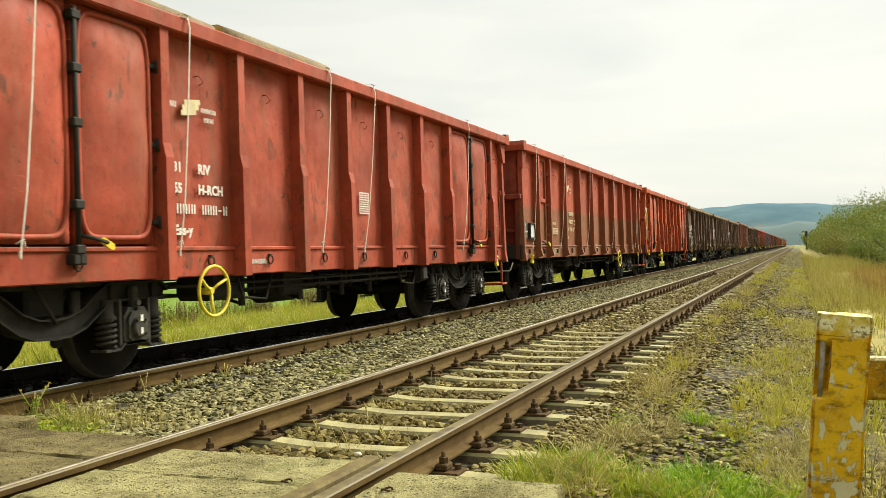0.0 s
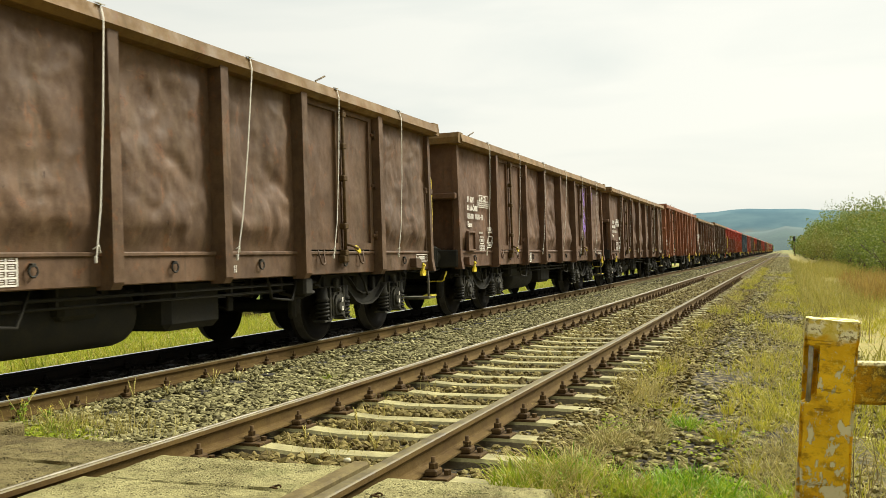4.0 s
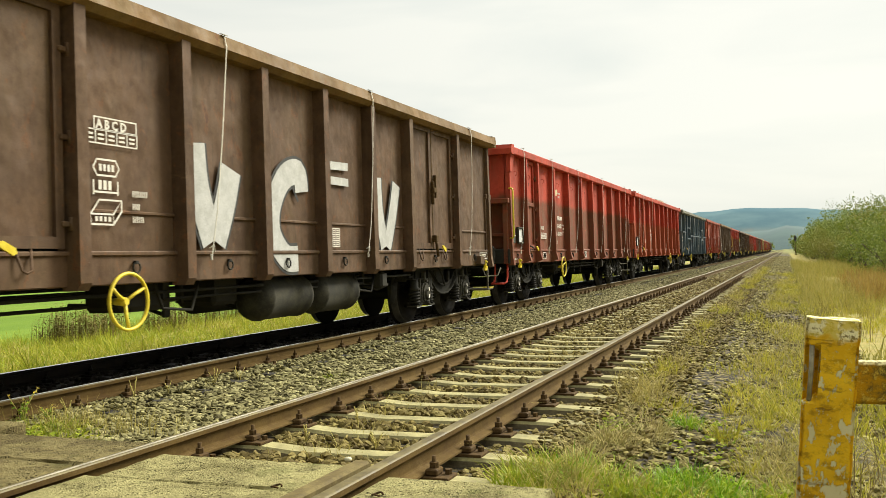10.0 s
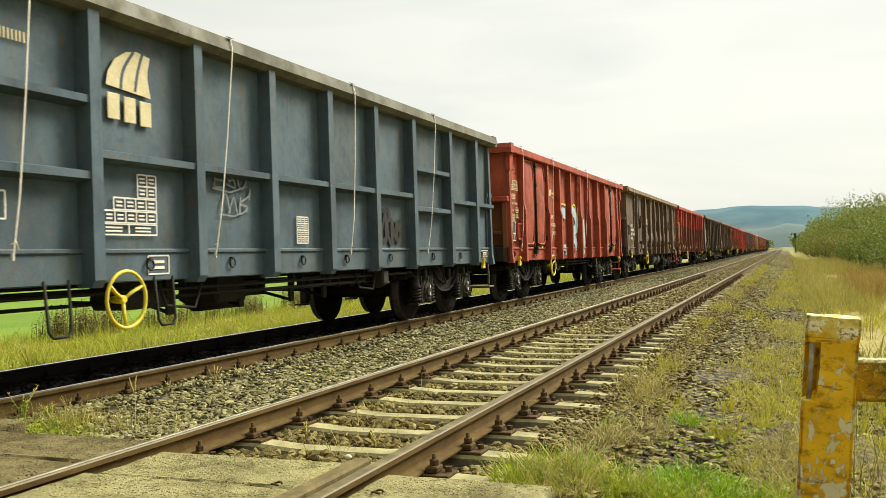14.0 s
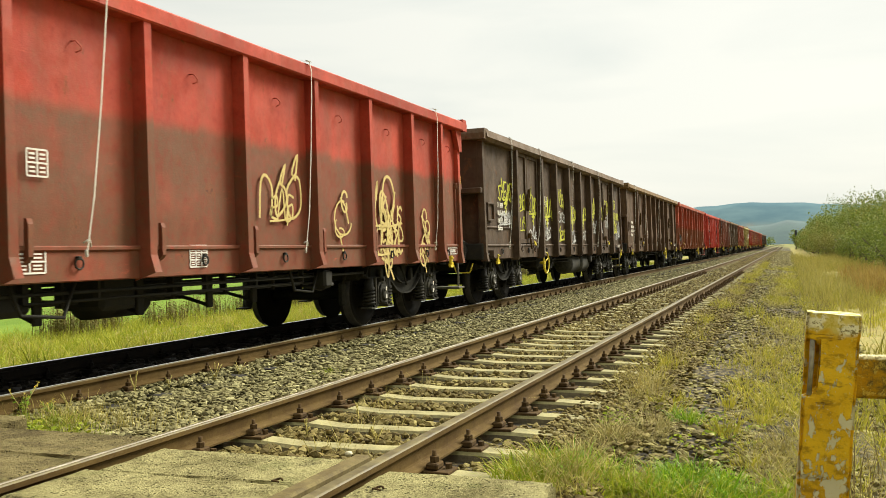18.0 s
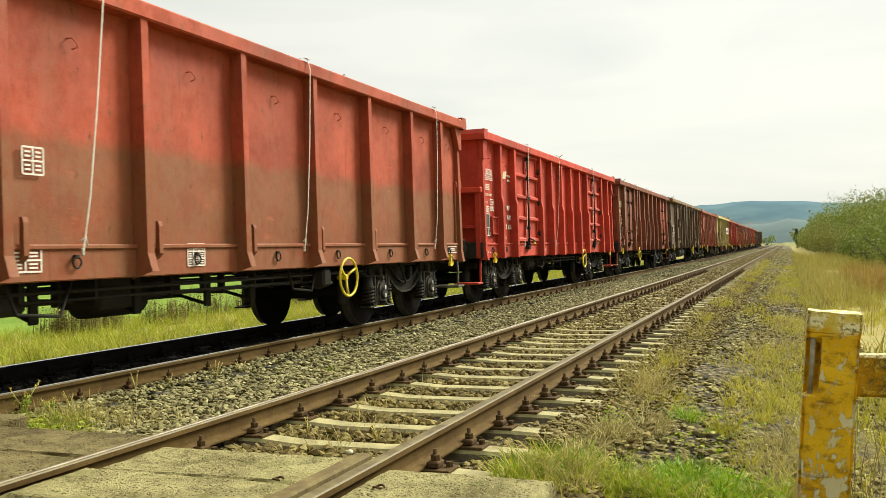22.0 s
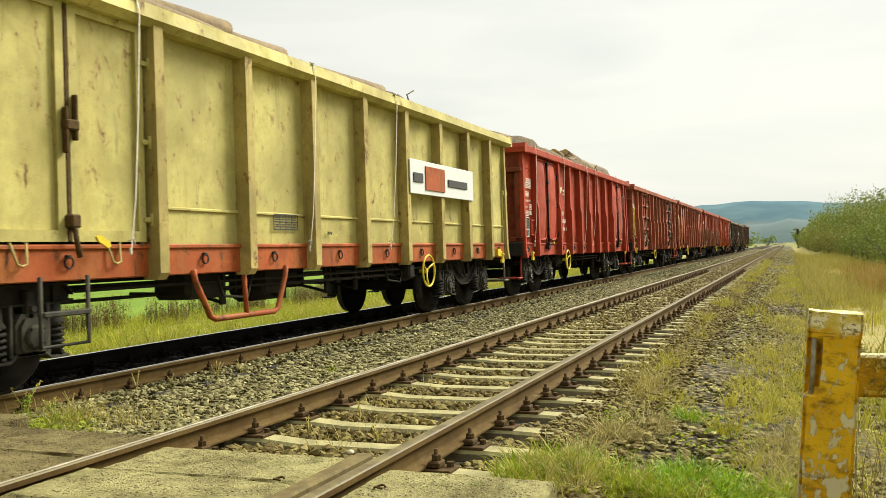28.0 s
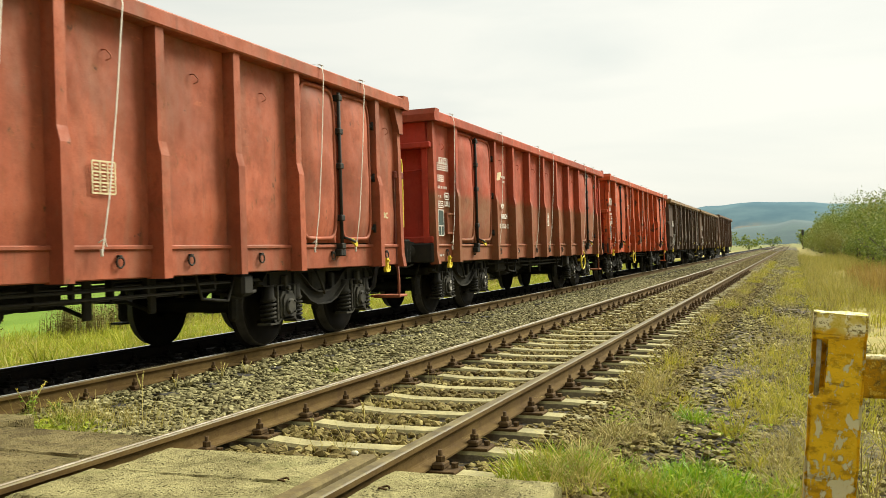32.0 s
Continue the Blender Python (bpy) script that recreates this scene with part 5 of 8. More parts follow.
    if spec["kind"] == "grid":
        for i, (a, b) in enumerate(zip(edges, edges[1:])):
            zs = (2.06,) if i == 0 else () if i == 1 else (2.32, 1.72) if i in (2, 8) else (1.9,)
            for z in zs:
                part("cross_rib", cached(("cross", round(b - a, 2)), lambda: Shape().prism([(X_SKIN - 0.01, -0.06), (X_RIB - 0.01, -0.03), (X_RIB - 0.01, 0.03), (X_SKIN - 0.01, 0.06)], -(b - a) / 2 + 0.06, (b - a) / 2 - 0.06, "y").mesh("cross_rib")), trim, root, "", (0, at((a + b) / 2), z))
    for s, v in spec.get("straps", ()):
        part("strap", strap_mesh(round(v * 0.7, 2)), MAT_STRAP, root, "dirty white lashing strap", (0, at(s), 0))
    x = X_SKIN + 0.02 + 0.24 * amp if amp > 0.03 else X_SKIN + 0.02 + 0.6 * amp
    ink = spec.get("ink", MAT_WHITE)
    kd = spec.get("door_kind", k["door"])
    plates = [(L - 0.58, 0.985, "table", 0.42, 0.10, 1, 1), (L - 0.54, 1.015, "bars", "xxxxxxxxx", 0.05)] if spec["kind"] not in ("eas", "barred", "plain") else []
    for s, z, kind, *rest in list(spec.get("marks", ())) + plates:
        xx = x
        if s > k["ribs"][0] and kind in ("graffiti", "curls", "strokes", "hand", "table", "abcd", "pill", "wedge", "span", "bars", "text") and amp > 0.03:
            xx = X_SKIN + 0.02 + 0.5 * amp
        if any(d0 < s < d1 for d0, d1 in k["doors"]):
            xx = X_SKIN + (0.12 if kd == "bulged" else 0.062 if kd in ("pressed", "barred") else 0.026)
        if z < Z_WEB:
            xx = X_SKIN + 0.034
        if kind == "text":
            said = ""
            for word in rest[0].split():
                said = (said + " " + word).strip()
                dy = reach(text_mesh(said, rest[1])) - reach(text_mesh(word, rest[1]))
                part("lettering", text_mesh(word, rest[1]), rest[2] if len(rest) > 2 else ink, root, "", (xx, at(s + dy), z))
        elif kind == "bars" and rest[1] > 0.08:
            for r, row in enumerate(rest[0].split("/")):
                i = 0
                for word in row.split(" "):
                    if word:
                        part("marking", bars_mesh(word, rest[1]), rest[2] if len(rest) > 2 else ink, root, "", (xx, at(s + i * rest[1] * 0.66), z - r * rest[1] * 1.45))
                    i += len(word) + 1
        elif kind == "bars":
            part("marking", bars_mesh(rest[0], rest[1]), rest[2] if len(rest) > 2 else ink, root, "", (xx, at(s), z))
        elif kind == "table":
            part("load_table", frame_mesh(*rest[:4]), rest[4] if len(rest) > 4 else ink, root, "", (xx, at(s), z))
        elif kind == "plate":
            part("label_plate", plate_mesh(rest[0], rest[1], 0.012), rest[2], root, "", (xx, at(s), z))
        elif kind == "holder":
            part("label_holder", holder_mesh(), [MAT_AXLE if len(rest) else skin], root, "dark steel label holder" if len(rest) else "framed label holder in the body colour", (xx - 0.01, at(s), z))
            if len(rest):
                part("paper_label", plate_mesh(0.28, 0.27, 0.004), MAT_PAPER, root, "white paper label", (xx + 0.014, at(s), z + 0.035))
        elif kind in ("pill", "wedge", "span"):
            part("inspection_mark", outline_mesh(kind, rest[0], rest[1]), ink, root, "", (xx, at(s), z))
        elif kind == "hand":
            part("graffiti", hand_mesh(*rest[:3]), rest[3], root, "", (xx, at(s), z))
        elif kind == "curls":
            part("graffiti", curl_mesh(*rest[:4]), rest[4], root, "", (xx, at(s), z))
        elif kind == "abcd":
            w, h = rest[0], rest[1]
            part("load_table", frame_mesh(w, h / 2, 1, 5, 0.012), ink, root, "", (xx, at(s), z))
            part("load_table", cached(("head", w, h), lambda: ring_frame(0, w * 0.83, 0, h / 2, 0.012, 0, 0.003).mesh("load_table")), ink, root, "", (xx, at(s + w * 0.17), z + h / 2))
            part("lettering", text_mesh("A B C D", h * 0.46), ink, root, "", (xx, at(s + w * 0.22), z + h * 0.58))
        elif kind == "board":
            part("name_board", plate_mesh(rest[0], rest[1], 0.014), rest[2], root, "", (X_RIB + 0.012 + rest[3], at(s), z))
        elif kind == "sail":
            w, h = rest[0], rest[1]
            fan = Shape()
            rim = [(0.0, 0.0), (0.05, 0.34), (0.2, 0.68), (0.45, 0.92), (0.7, 1.0), (1.0, 0.93), (0.94, 0.6), (0.93, 0.35), (1.0, -0.12)]
            fan.prism([(w * p, h * q) for p, q in rim], 0.0, 0.003, "x")
            for p0, p1 in ((0.32, 0.62), (0.64, 0.82)):
                seam = Shape().ribbon(rounded([(0.0, w * p0, -0.02 * h), (0.0, w * (p0 + 0.06), 0.45 * h), (0.0, w * p1, 0.98 * h)]), 0.03, (1, 0, 0), 0.003)
                part("emblem_seam", seam, skin, root, "", (xx + 0.003, at(s), z))
            part("emblem", fan, rest[2], root, "", (xx, at(s), z))
        elif kind == "strokes":
            sh = Shape()
            if rest[0] > 0.15:
                # dark outline under the broad strokes
                rim = Shape()
                for pts in rest[1]:
                    rim.ribbon(rounded([(0.0, y, zz) for y, zz in pts]), rest[0] + 0.07, (1, 0, 0), 0.001)
                part("graffiti_outline", rim, MAT_DARK, root, "", (xx - 0.001, at(s), z))
            for n, pts in enumerate(rest[1]):
                sh.ribbon(rounded([(0.002 + 0.0005 * n, y, zz) for y, zz in pts]), rest[0], (1, 0, 0), 0.003)
            part("painted_cross" if len(rest) > 3 else "graffiti", sh, rest[2], root, "", (xx + (rest[3] if len(rest) > 3 else 0.0), at(s), z))
        elif kind == "graffiti":
            part("graffiti", scrawl_mesh(*rest[:5]), rest[5], root, "", (xx, at(s), z))
    TALL[0] = 1.0
    return root


def timber_load(L, seed, tall, up=0.0):
    """A heap of logs and bark that stands over the top rails of one wagon."""
    r = random.Random(seed)
    root = thing("timber_load", "cut logs and bark heaped in an open wagon", "timber load", "loads of the train")
    s = Shape()
    ny, nx = 60, 12
    vs, fs = [], []
    for j in range(ny + 1):
        for i in range(nx + 1):
            u, t = -1 + 2 * i / nx, j / ny
            y = -L / 2 + 0.2 + (L - 0.4) * t
            end = min(1, 9 * min(t, 1 - t))
            q = Vector((u * 1.3, y * 0.55, seed))
            z = 2.84 + up + end * (1 - u ** 8) * (0.14 + tall) + 0.16 * noise.noise(q) * end + 0.09 * noise.noise(q * 3.3)
            vs.append((u * 1.19, y, z))
    for j in range(ny):
        for i in range(nx):
            a = j * (nx + 1) + i
            fs.append([a, a + 1, a + nx + 2, a + nx + 1])
    s.add(vs, fs, False)
    s.box(-1.19, 1.19, -L / 2 + 0.2, L / 2 - 0.2, 1.25, 2.6, 0.02)
    part("bark_heap", s, MAT_HEAP, root)
    for i in range(14 if tall < 0.3 else 34):
        ln = r.choice((2.2, 2.8, 3.6))
        y = r.uniform(-L / 2 + 0.3 + ln / 2, L / 2 - 0.3 - ln / 2)
        rad = r.choice((0.09, 0.11, 0.14, 0.17))
        v = (ln, rad)
        me = cached(("log", v), lambda: Shape().lathe([(-ln / 2, rad * 0.98), (-ln / 4, rad), (0, rad * 0.96), (ln / 4, rad * 0.97), (ln / 2, rad * 0.9)], (0, 0, 0), "y", 10).mesh("log"))
        if len(me.polygons) and me.polygons[-1].material_index == 0:
            me.polygons[-1].material_index = me.polygons[-2].material_index = 1
        x = r.uniform(-0.95, 1.0)
        o = part("log", me, [MAT_LOG, MAT_END], root, "", (x, y, 2.86 + up + (0.14 + tall) * (1 - (x / 1.19) ** 8) * 0.85 + r.uniform(-0.02, 0.08)))
        o.rotation_euler = (radians(r.uniform(-2.5, 2.5)), 0, radians(r.uniform(-3, 3)))
    for i in range(4):
        y, x = r.uniform(-L / 2 + 1, L / 2 - 1), r.uniform(0.2, 1.0)
        pts = [(0, 0, 0), (0.02, 0.03, 0.2), (-0.01, 0.05, 0.34), (0.01, 0.12, 0.42)]
        part("twig", cached(("twig", i), lambda: Shape().tube([(px * (i + 1), py * r.choice((-1, 1, 2)), pz * (0.4 + 0.3 * (i % 3))) for px, py, pz in pts], 0.012, 5).mesh("twig")), MAT_HEAP, root, "", (x, y, 2.95 + up + 0.4 * tall))
    return root


WHEELS, TRAIN = [], []

# ---- paints of the train ----
RED = paint("faded_brick_red_paint", (0.335, 0.064, 0.031), rust=0.6, scrape=0.55, dirt=0.4, relief=2)
DEEP = paint("deep_red_paint", (0.36, 0.050, 0.022), (0.16, 0.07, 0.035), 0.45, 0.3, dirt=0.4, relief=2)
RED_B = paint("dull_red_paint", (0.34, 0.070, 0.034), (0.19, 0.11, 0.06), 0.4, 0.1, 1.95, (0.21, 0.088, 0.037), 0.35)
# Darker red for wagon ends: soot, with the shade of the ends painted in.
SHADED_SOOTY = paint("shaded_sooty_red_paint", (0.20, 0.045, 0.026), (0.06, 0.035, 0.022), 0.9, 0.4, dirt=0.9)
ORANGE = paint("scratched_orange_red_paint", (0.44, 0.082, 0.024), rust=0.9, scrape=1.0, dirt=0.35, relief=3)
BROWN = paint("dark_brown_paint", (0.098, 0.061, 0.034), (0.135, 0.090, 0.048), 0.5, 0.15, dirt=0.55, relief=6)
BROWN_RED = paint("reddish_brown_paint", (0.107, 0.063, 0.036), (0.148, 0.095, 0.056), 0.5, 0.2, dirt=0.5, relief=6)
TERRA = paint("faded_terracotta_paint", (0.235, 0.098, 0.047), (0.19, 0.095, 0.05), 0.25, 0.08, dirt=0.4)
RED_BROWN = paint("worn_red_brown_paint", (0.22, 0.075, 0.04), (0.16, 0.09, 0.055), 0.5, 0.25, dirt=0.5, relief=3)
RUSTY = paint("rust_stained_brown_paint", (0.105, 0.053, 0.027), (0.20, 0.105, 0.045), 0.9, 0.3, dirt=0.8, relief=9)
TAN = paint("light_red_brown_paint", (0.31, 0.088, 0.042), (0.18, 0.11, 0.07), 0.4, 0.2, dirt=0.5, relief=2)
GREY_BROWN = paint("dusty_grey_brown_paint", (0.118, 0.081, 0.047), (0.18, 0.14, 0.095), 0.4, 0.15, dirt=0.6, relief=5)
DARK = paint("olive_dark_brown_paint", (0.072, 0.049, 0.030), (0.115, 0.083, 0.05), 0.4, 0.2, dirt=0.55, relief=4)
BRIGHT = paint("bright_red_paint", (0.46, 0.058, 0.034), (0.30, 0.075, 0.045), 0.2, 0.05, dirt=0.25)
TWO_TONE = paint("red_paint_over_brown_dust", (0.39, 0.056, 0.031), (0.13, 0.078, 0.042), 0.3, 0.08, 2.22, (0.125, 0.062, 0.031), 0.3)
TWO_RED = paint("red_paint_over_orange_dust", (0.39, 0.053, 0.028), (0.16, 0.08, 0.045), 0.3, 0.08, 2.12, (0.30, 0.080, 0.032), 0.3)
BLUE = paint("slate_blue_paint", (0.066, 0.106, 0.132), (0.125, 0.115, 0.06), 0.25, 0.12, dirt=0.35)
IVORY = paint("stained_ivory_paint", (0.43, 0.415, 0.145), (0.31, 0.235, 0.065), 0.6, 0.05, dirt=0.4)
IVORY_RIB = paint("rust_streaked_ivory_paint", (0.37, 0.325, 0.115), (0.22, 0.145, 0.04), 0.8, 0.2, dirt=0.6)
MOSS = paint("lichen_dusted_rim", (0.115, 0.120, 0.085), (0.17, 0.16, 0.09), 0.3, 0.2, dirt=0.7)
RIM_BROWN = paint("ochre_dusted_brown_rim", (0.158, 0.096, 0.030), (0.18, 0.128, 0.052), 0.4, 0.2, dirt=0.6)
VIOLET = grimy("violet_spray", (0.225, 0.112, 0.425), (0.3, 0.176, 0.527), 8, 0.7, 0.001)
LIME = grimy("lime_yellow_spray", (0.40, 0.40, 0.015), (0.52, 0.52, 0.03), 8, 0.7, 0.001)
SPRAY = grimy("white_spray", (0.39, 0.387, 0.361), (0.515, 0.514, 0.492), 8, 0.75, 0.001)
SAND = grimy("sand_spray", (0.50, 0.37, 0.11), (0.60, 0.47, 0.18), 8, 0.75, 0.001)
FAINT = grimy("faint_white_spray", (0.13, 0.15, 0.15), (0.24, 0.26, 0.25), 14, 0.75, 0.001)
AQUA = grimy("pale_blue_spray", (0.25, 0.38, 0.44), (0.45, 0.55, 0.58), 5, 0.7, 0.001)

# writing that stands on many wagons


def marks_brown(code, owner, name, dx=0.0, top=2.0):
    return [(0.55 + dx, top, "text", "31 RIV", 0.13), (0.55 + dx, top - 0.15, "text", owner, 0.13), (0.55 + dx, top - 0.30, "bars", code, 0.13),
            (0.55 + dx, top - 0.44, "text", name, 0.13)]


def marks_red(y, owner, name, top=1.98, size=0.14):
    return [(y, top, "text", "31", size), (y + 0.36, top, "text", "RIV" if "TEN" not in owner else "TEN-RIV", size), (y, top - 0.19, "text", "55", size), (y + 0.36, top - 0.19, "text", "H-RCH", size),
            (y, top - 0.38, "bars", "xxxx xxx-x", size), (y, top - 0.57, "text", name, size)]


LOGO = lambda y, z: [(y + 0.20, z + 0.01, "strokes", 0.05, [[(0.0, 0.0), (0.22, 0.03)], [(0.02, 0.05), (0.26, 0.08)], [(0.05, 0.10), (0.28, 0.13)]], MAT_CREAM), (y, z + 0.05, "bars", "xxx", 0.075), (y + 0.50, z + 0.05, "bars", "xxxxxx/ xxxx", 0.06)]
SIGNS_A = [(0.22, 2.32, "abcd", 0.46, 0.20), (0.24, 2.14, "table", 0.24, 0.09, 1, 3), (0.24, 2.02, "bars", "xx xx", 0.06), (0.48, 2.02, "bars", "xxxx", 0.06), (0.50, 1.86, "pill", 0.22, 0.10), (0.24, 1.88, "bars", "x xx", 0.05), (0.52, 1.74, "span", 0.20, 0.09), (0.24, 1.72, "table", 0.20, 0.10, 1, 2), (0.30, 1.27, "plate", 0.24, 0.42, MAT_PLATE), (0.70, 1.30, "holder"), (0.19, 1.28, "strokes", 0.014, [[(0.0, 0.0), (0.0, 0.4)], [(0.22, 0.0), (0.22, 0.4)], [(0.0, 0.0), (0.22, 0.0)], [(0.0, 0.4), (0.22, 0.4)], [(0.0, 0.15), (0.22, 0.15)], [(0.11, 0.0), (0.11, 0.15)]], MAT_WHITE, 0.013),
           *LOGO(3.05, 2.35), *marks_red(3.12, "", "Eas-y", 1.82, 0.125), (6.8, 1.56, "table", 0.26, 0.26, 3, 3), (4.3, 0.96, "bars", "xxxxxxx", 0.07), (0.25, 0.95, "bars", "xxx xx", 0.05), (12.2, 1.5, "text", "UIC", 0.11)]
SIGNS_E = [(0.22, 2.32, "abcd", 0.46, 0.20), (0.24, 2.14, "table", 0.24, 0.09, 1, 3), (0.24, 2.02, "bars", "xx xx", 0.06), (0.48, 2.02, "bars", "xxxx", 0.06), (0.50, 1.86, "pill", 0.22, 0.10), (0.24, 1.88, "bars", "x xx", 0.05), (0.52, 1.74, "span", 0.20, 0.09), (0.24, 1.72, "table", 0.20, 0.10, 1, 2), (0.30, 1.27, "plate", 0.24, 0.42, MAT_PLATE), (0.70, 1.30, "holder"), (0.19, 1.28, "strokes", 0.014, [[(0.0, 0.0), (0.0, 0.4)], [(0.22, 0.0), (0.22, 0.4)], [(0.0, 0.0), (0.22, 0.0)], [(0.0, 0.4), (0.22, 0.4)], [(0.0, 0.15), (0.22, 0.15)], [(0.11, 0.0), (0.11, 0.15)]], MAT_WHITE, 0.013),
           *LOGO(1.12, 2.40), *marks_red(1.22, "", "Eas-x", 1.79, 0.13), (6.2, 1.6, "table", 0.26, 0.28, 4, 3), (0.25, 0.95, "bars", "xxx xx", 0.05), (4.3, 0.96, "bars", "x  xx", 0.07)]
SIGNS_C = [(0.22, 1.28, "plate", 0.34, 0.36, MAT_PLATE), (0.10, 1.31, "strokes", 0.016, [[(0.0, 0.12), (0.30, 0.12)], [(0.15, 0.0), (0.15, 0.3)]], MAT_WHITE, 0.013), (0.72, 1.27, "holder", 1), (2.35, 1.40, "table", 0.62, 0.12, 2, 6), (2.45, 1.60, "bars", "xxxxx", 0.10), *LOGO(3.66, 2.44),
           *marks_red(3.72, "TEN", "Eanos", 1.86, 0.13), (4.62, 1.72, "bars", "xxx/xxx/xx", 0.06), (5.2, 1.66, "table", 0.20, 0.20, 2, 2), (2.6, 0.94, "table", 0.30, 0.13, 1, 3), (5.05, 0.94, "table", 0.3, 0.17, 2, 2), (7.1, 0.94, "table", 0.26, 0.2, 3, 3), (0.3, 0.93, "bars", "xxx-x", 0.06)]
SIGNS_D = [(0.42, 1.58, "holder"), (4.15, 2.02, "abcd", 0.62, 0.22), (4.24, 1.76, "pill", 0.30, 0.13), (4.24, 1.60, "span", 0.28, 0.12), (4.2, 1.36, "wedge", 0.36, 0.2), (4.7, 1.60, "bars", "xxxx/xx/xxx", 0.075), (8.1, 1.19, "table", 0.38, 0.22, 3, 4), (0.25, 0.94, "bars", "xx", 0.06)]
SIGNS_B = [(1.05, 1.93, "abcd", 0.64, 0.22), (1.12, 1.45, "bars", "x-xxx-x", 0.045), (1.14, 1.27, "pill", 0.26, 0.12), (1.14, 1.15, "table", 0.26, 0.09, 1, 3), (1.56, 1.2, "wedge", 0.34, 0.2), (1.64, 1.46, "span", 0.24, 0.12), (0.62, 1.14, "holder"), (4.4, 0.90, "table", 0.30, 0.22, 4, 3), (7.3, 0.93, "bars", "xxx", 0.1)]
STRAPS_A = ((0.6, 0.05), (3.2, -0.15), (5.83, -0.2), (7.02, -0.3), (10.36, -0.2), (11.42, -0.25))
STRAPS_B = ((1.42, -0.06), (3.43, -0.08), (5.46, -0.06), (7.6, -0.3), (9.5, -0.09), (11.4, -0.02))
STRAPS_C = ((0.68, -0.2), (3.1, -0.3), (5.9, -0.28), (9.2, -0.1), (13.14, 0.04))


def tags():
    """Sprayed words between the ribs of one wagon, none of them legible, with a zigzag under some."""
    r = random.Random(6)
    out = []
    zig = [(0.0, 0.1), (0.34, 0.13), (0.06, 0.03), (0.3, 0.05), (0.12, -0.05), (0.22, -0.06), (0.16, -0.14)]
    for n, (a, b) in enumerate(((0.9, 2.0), (2.15, 3.0), (3.05, 3.9), (4.1, 5.25), (5.4, 6.55), (6.75, 7.9), (8.1, 9.2), (9.4, 10.5), (10.75, 11.6), (11.65, 12.5))):
        z = r.uniform(2.15, 2.5)
        for row, (ink, h) in enumerate(((LIME, 0.40), (SPRAY, 0.30), (LIME, 0.34), (SPRAY, 0.22))):
            if z - h < 1.2 or (row == 3 and n % 2):
                break
            w = r.uniform(0.62, 0.86) * (b - a)
            mid = (a + b) / 2 + r.uniform(-0.06, 0.06)
            out.append((mid, z - h, "graffiti", 100 + len(out), round(w, 2), h, 0.034 if ink is LIME else 0.027, True, LIME if (n, row) in ((1, 1), (6, 3)) else ink))
            if ink is LIME and r.random() < 0.6:
                out.append((mid - 0.15, z - h - 0.12, "strokes", 0.034, [zig], ink))
                z -= 0.14
            z -= h + r.uniform(0.05, 0.16)
    return out


TAGS = tags()
A, B, C, D, E_, F, G = "eas", "eaos", "eanos", "brown", "barred", "grid", "plain"
SPECS = []


def next_wagon(**spec):
    SPECS.append(spec)


next_wagon(kind=A, skin=RED, label="dented faded red open wagon with bulged doors", straps=((1.45, -0.17), (3.2, -0.15), (5.83, -0.21), (7.02, -0.36), (10.58, -0.27)), wheel_at=3.6, marks=SIGNS_A, tall=0.29, front_rail=False)
next_wagon(kind=C, skin=RED_B, label="dull red open wagon with slim ribs and stake pockets", straps=STRAPS_C, wheel_at=10.27, marks=SIGNS_C, ink=MAT_CREAM, tall=0.0, front_rail=False, end=SHADED_SOOTY)
next_wagon(kind=A, skin=ORANGE, front_step=True, label="scratched orange-red open wagon with bulged doors", straps=((0.6, 0.1), (4.6, -0.2), (7.02, -0.2), (10.36, -0.22), (11.42, -0.26)), wheel_at=3.78, marks=SIGNS_A, tall=0.04)
next_wagon(kind=B, skin=BROWN, rim=RIM_BROWN, label="dark brown dented open wagon with ochre rim", straps=STRAPS_B, marks=SIGNS_B + marks_brown("xxxx xxx-x", "81 A-ÖBB", "Eaos", -0.04), tall=0.03)
next_wagon(kind=B, skin=BROWN_RED, rim=RIM_BROWN, label="reddish brown dented open wagon with violet graffiti", straps=STRAPS_B, marks=SIGNS_B + marks_brown("xxxx xxx-x", "81 A-ÖBB", "Eaos", -0.04) + [(10.25, 2.86, "curls", 11, 0.5, 1.1, 0.04, VIOLET), (11.12, 2.8, "curls", 12, 0.3, 0.75, 0.045, VIOLET)], tall=0.03)
next_wagon(kind=B, skin=BROWN_RED, rim=RIM_BROWN, label="brown dented open wagon with ochre rim", straps=STRAPS_B, marks=SIGNS_B + marks_brown("xxxx xxx-x", "81 A-ÖBB", "Eaos", -0.04), tall=0.03)
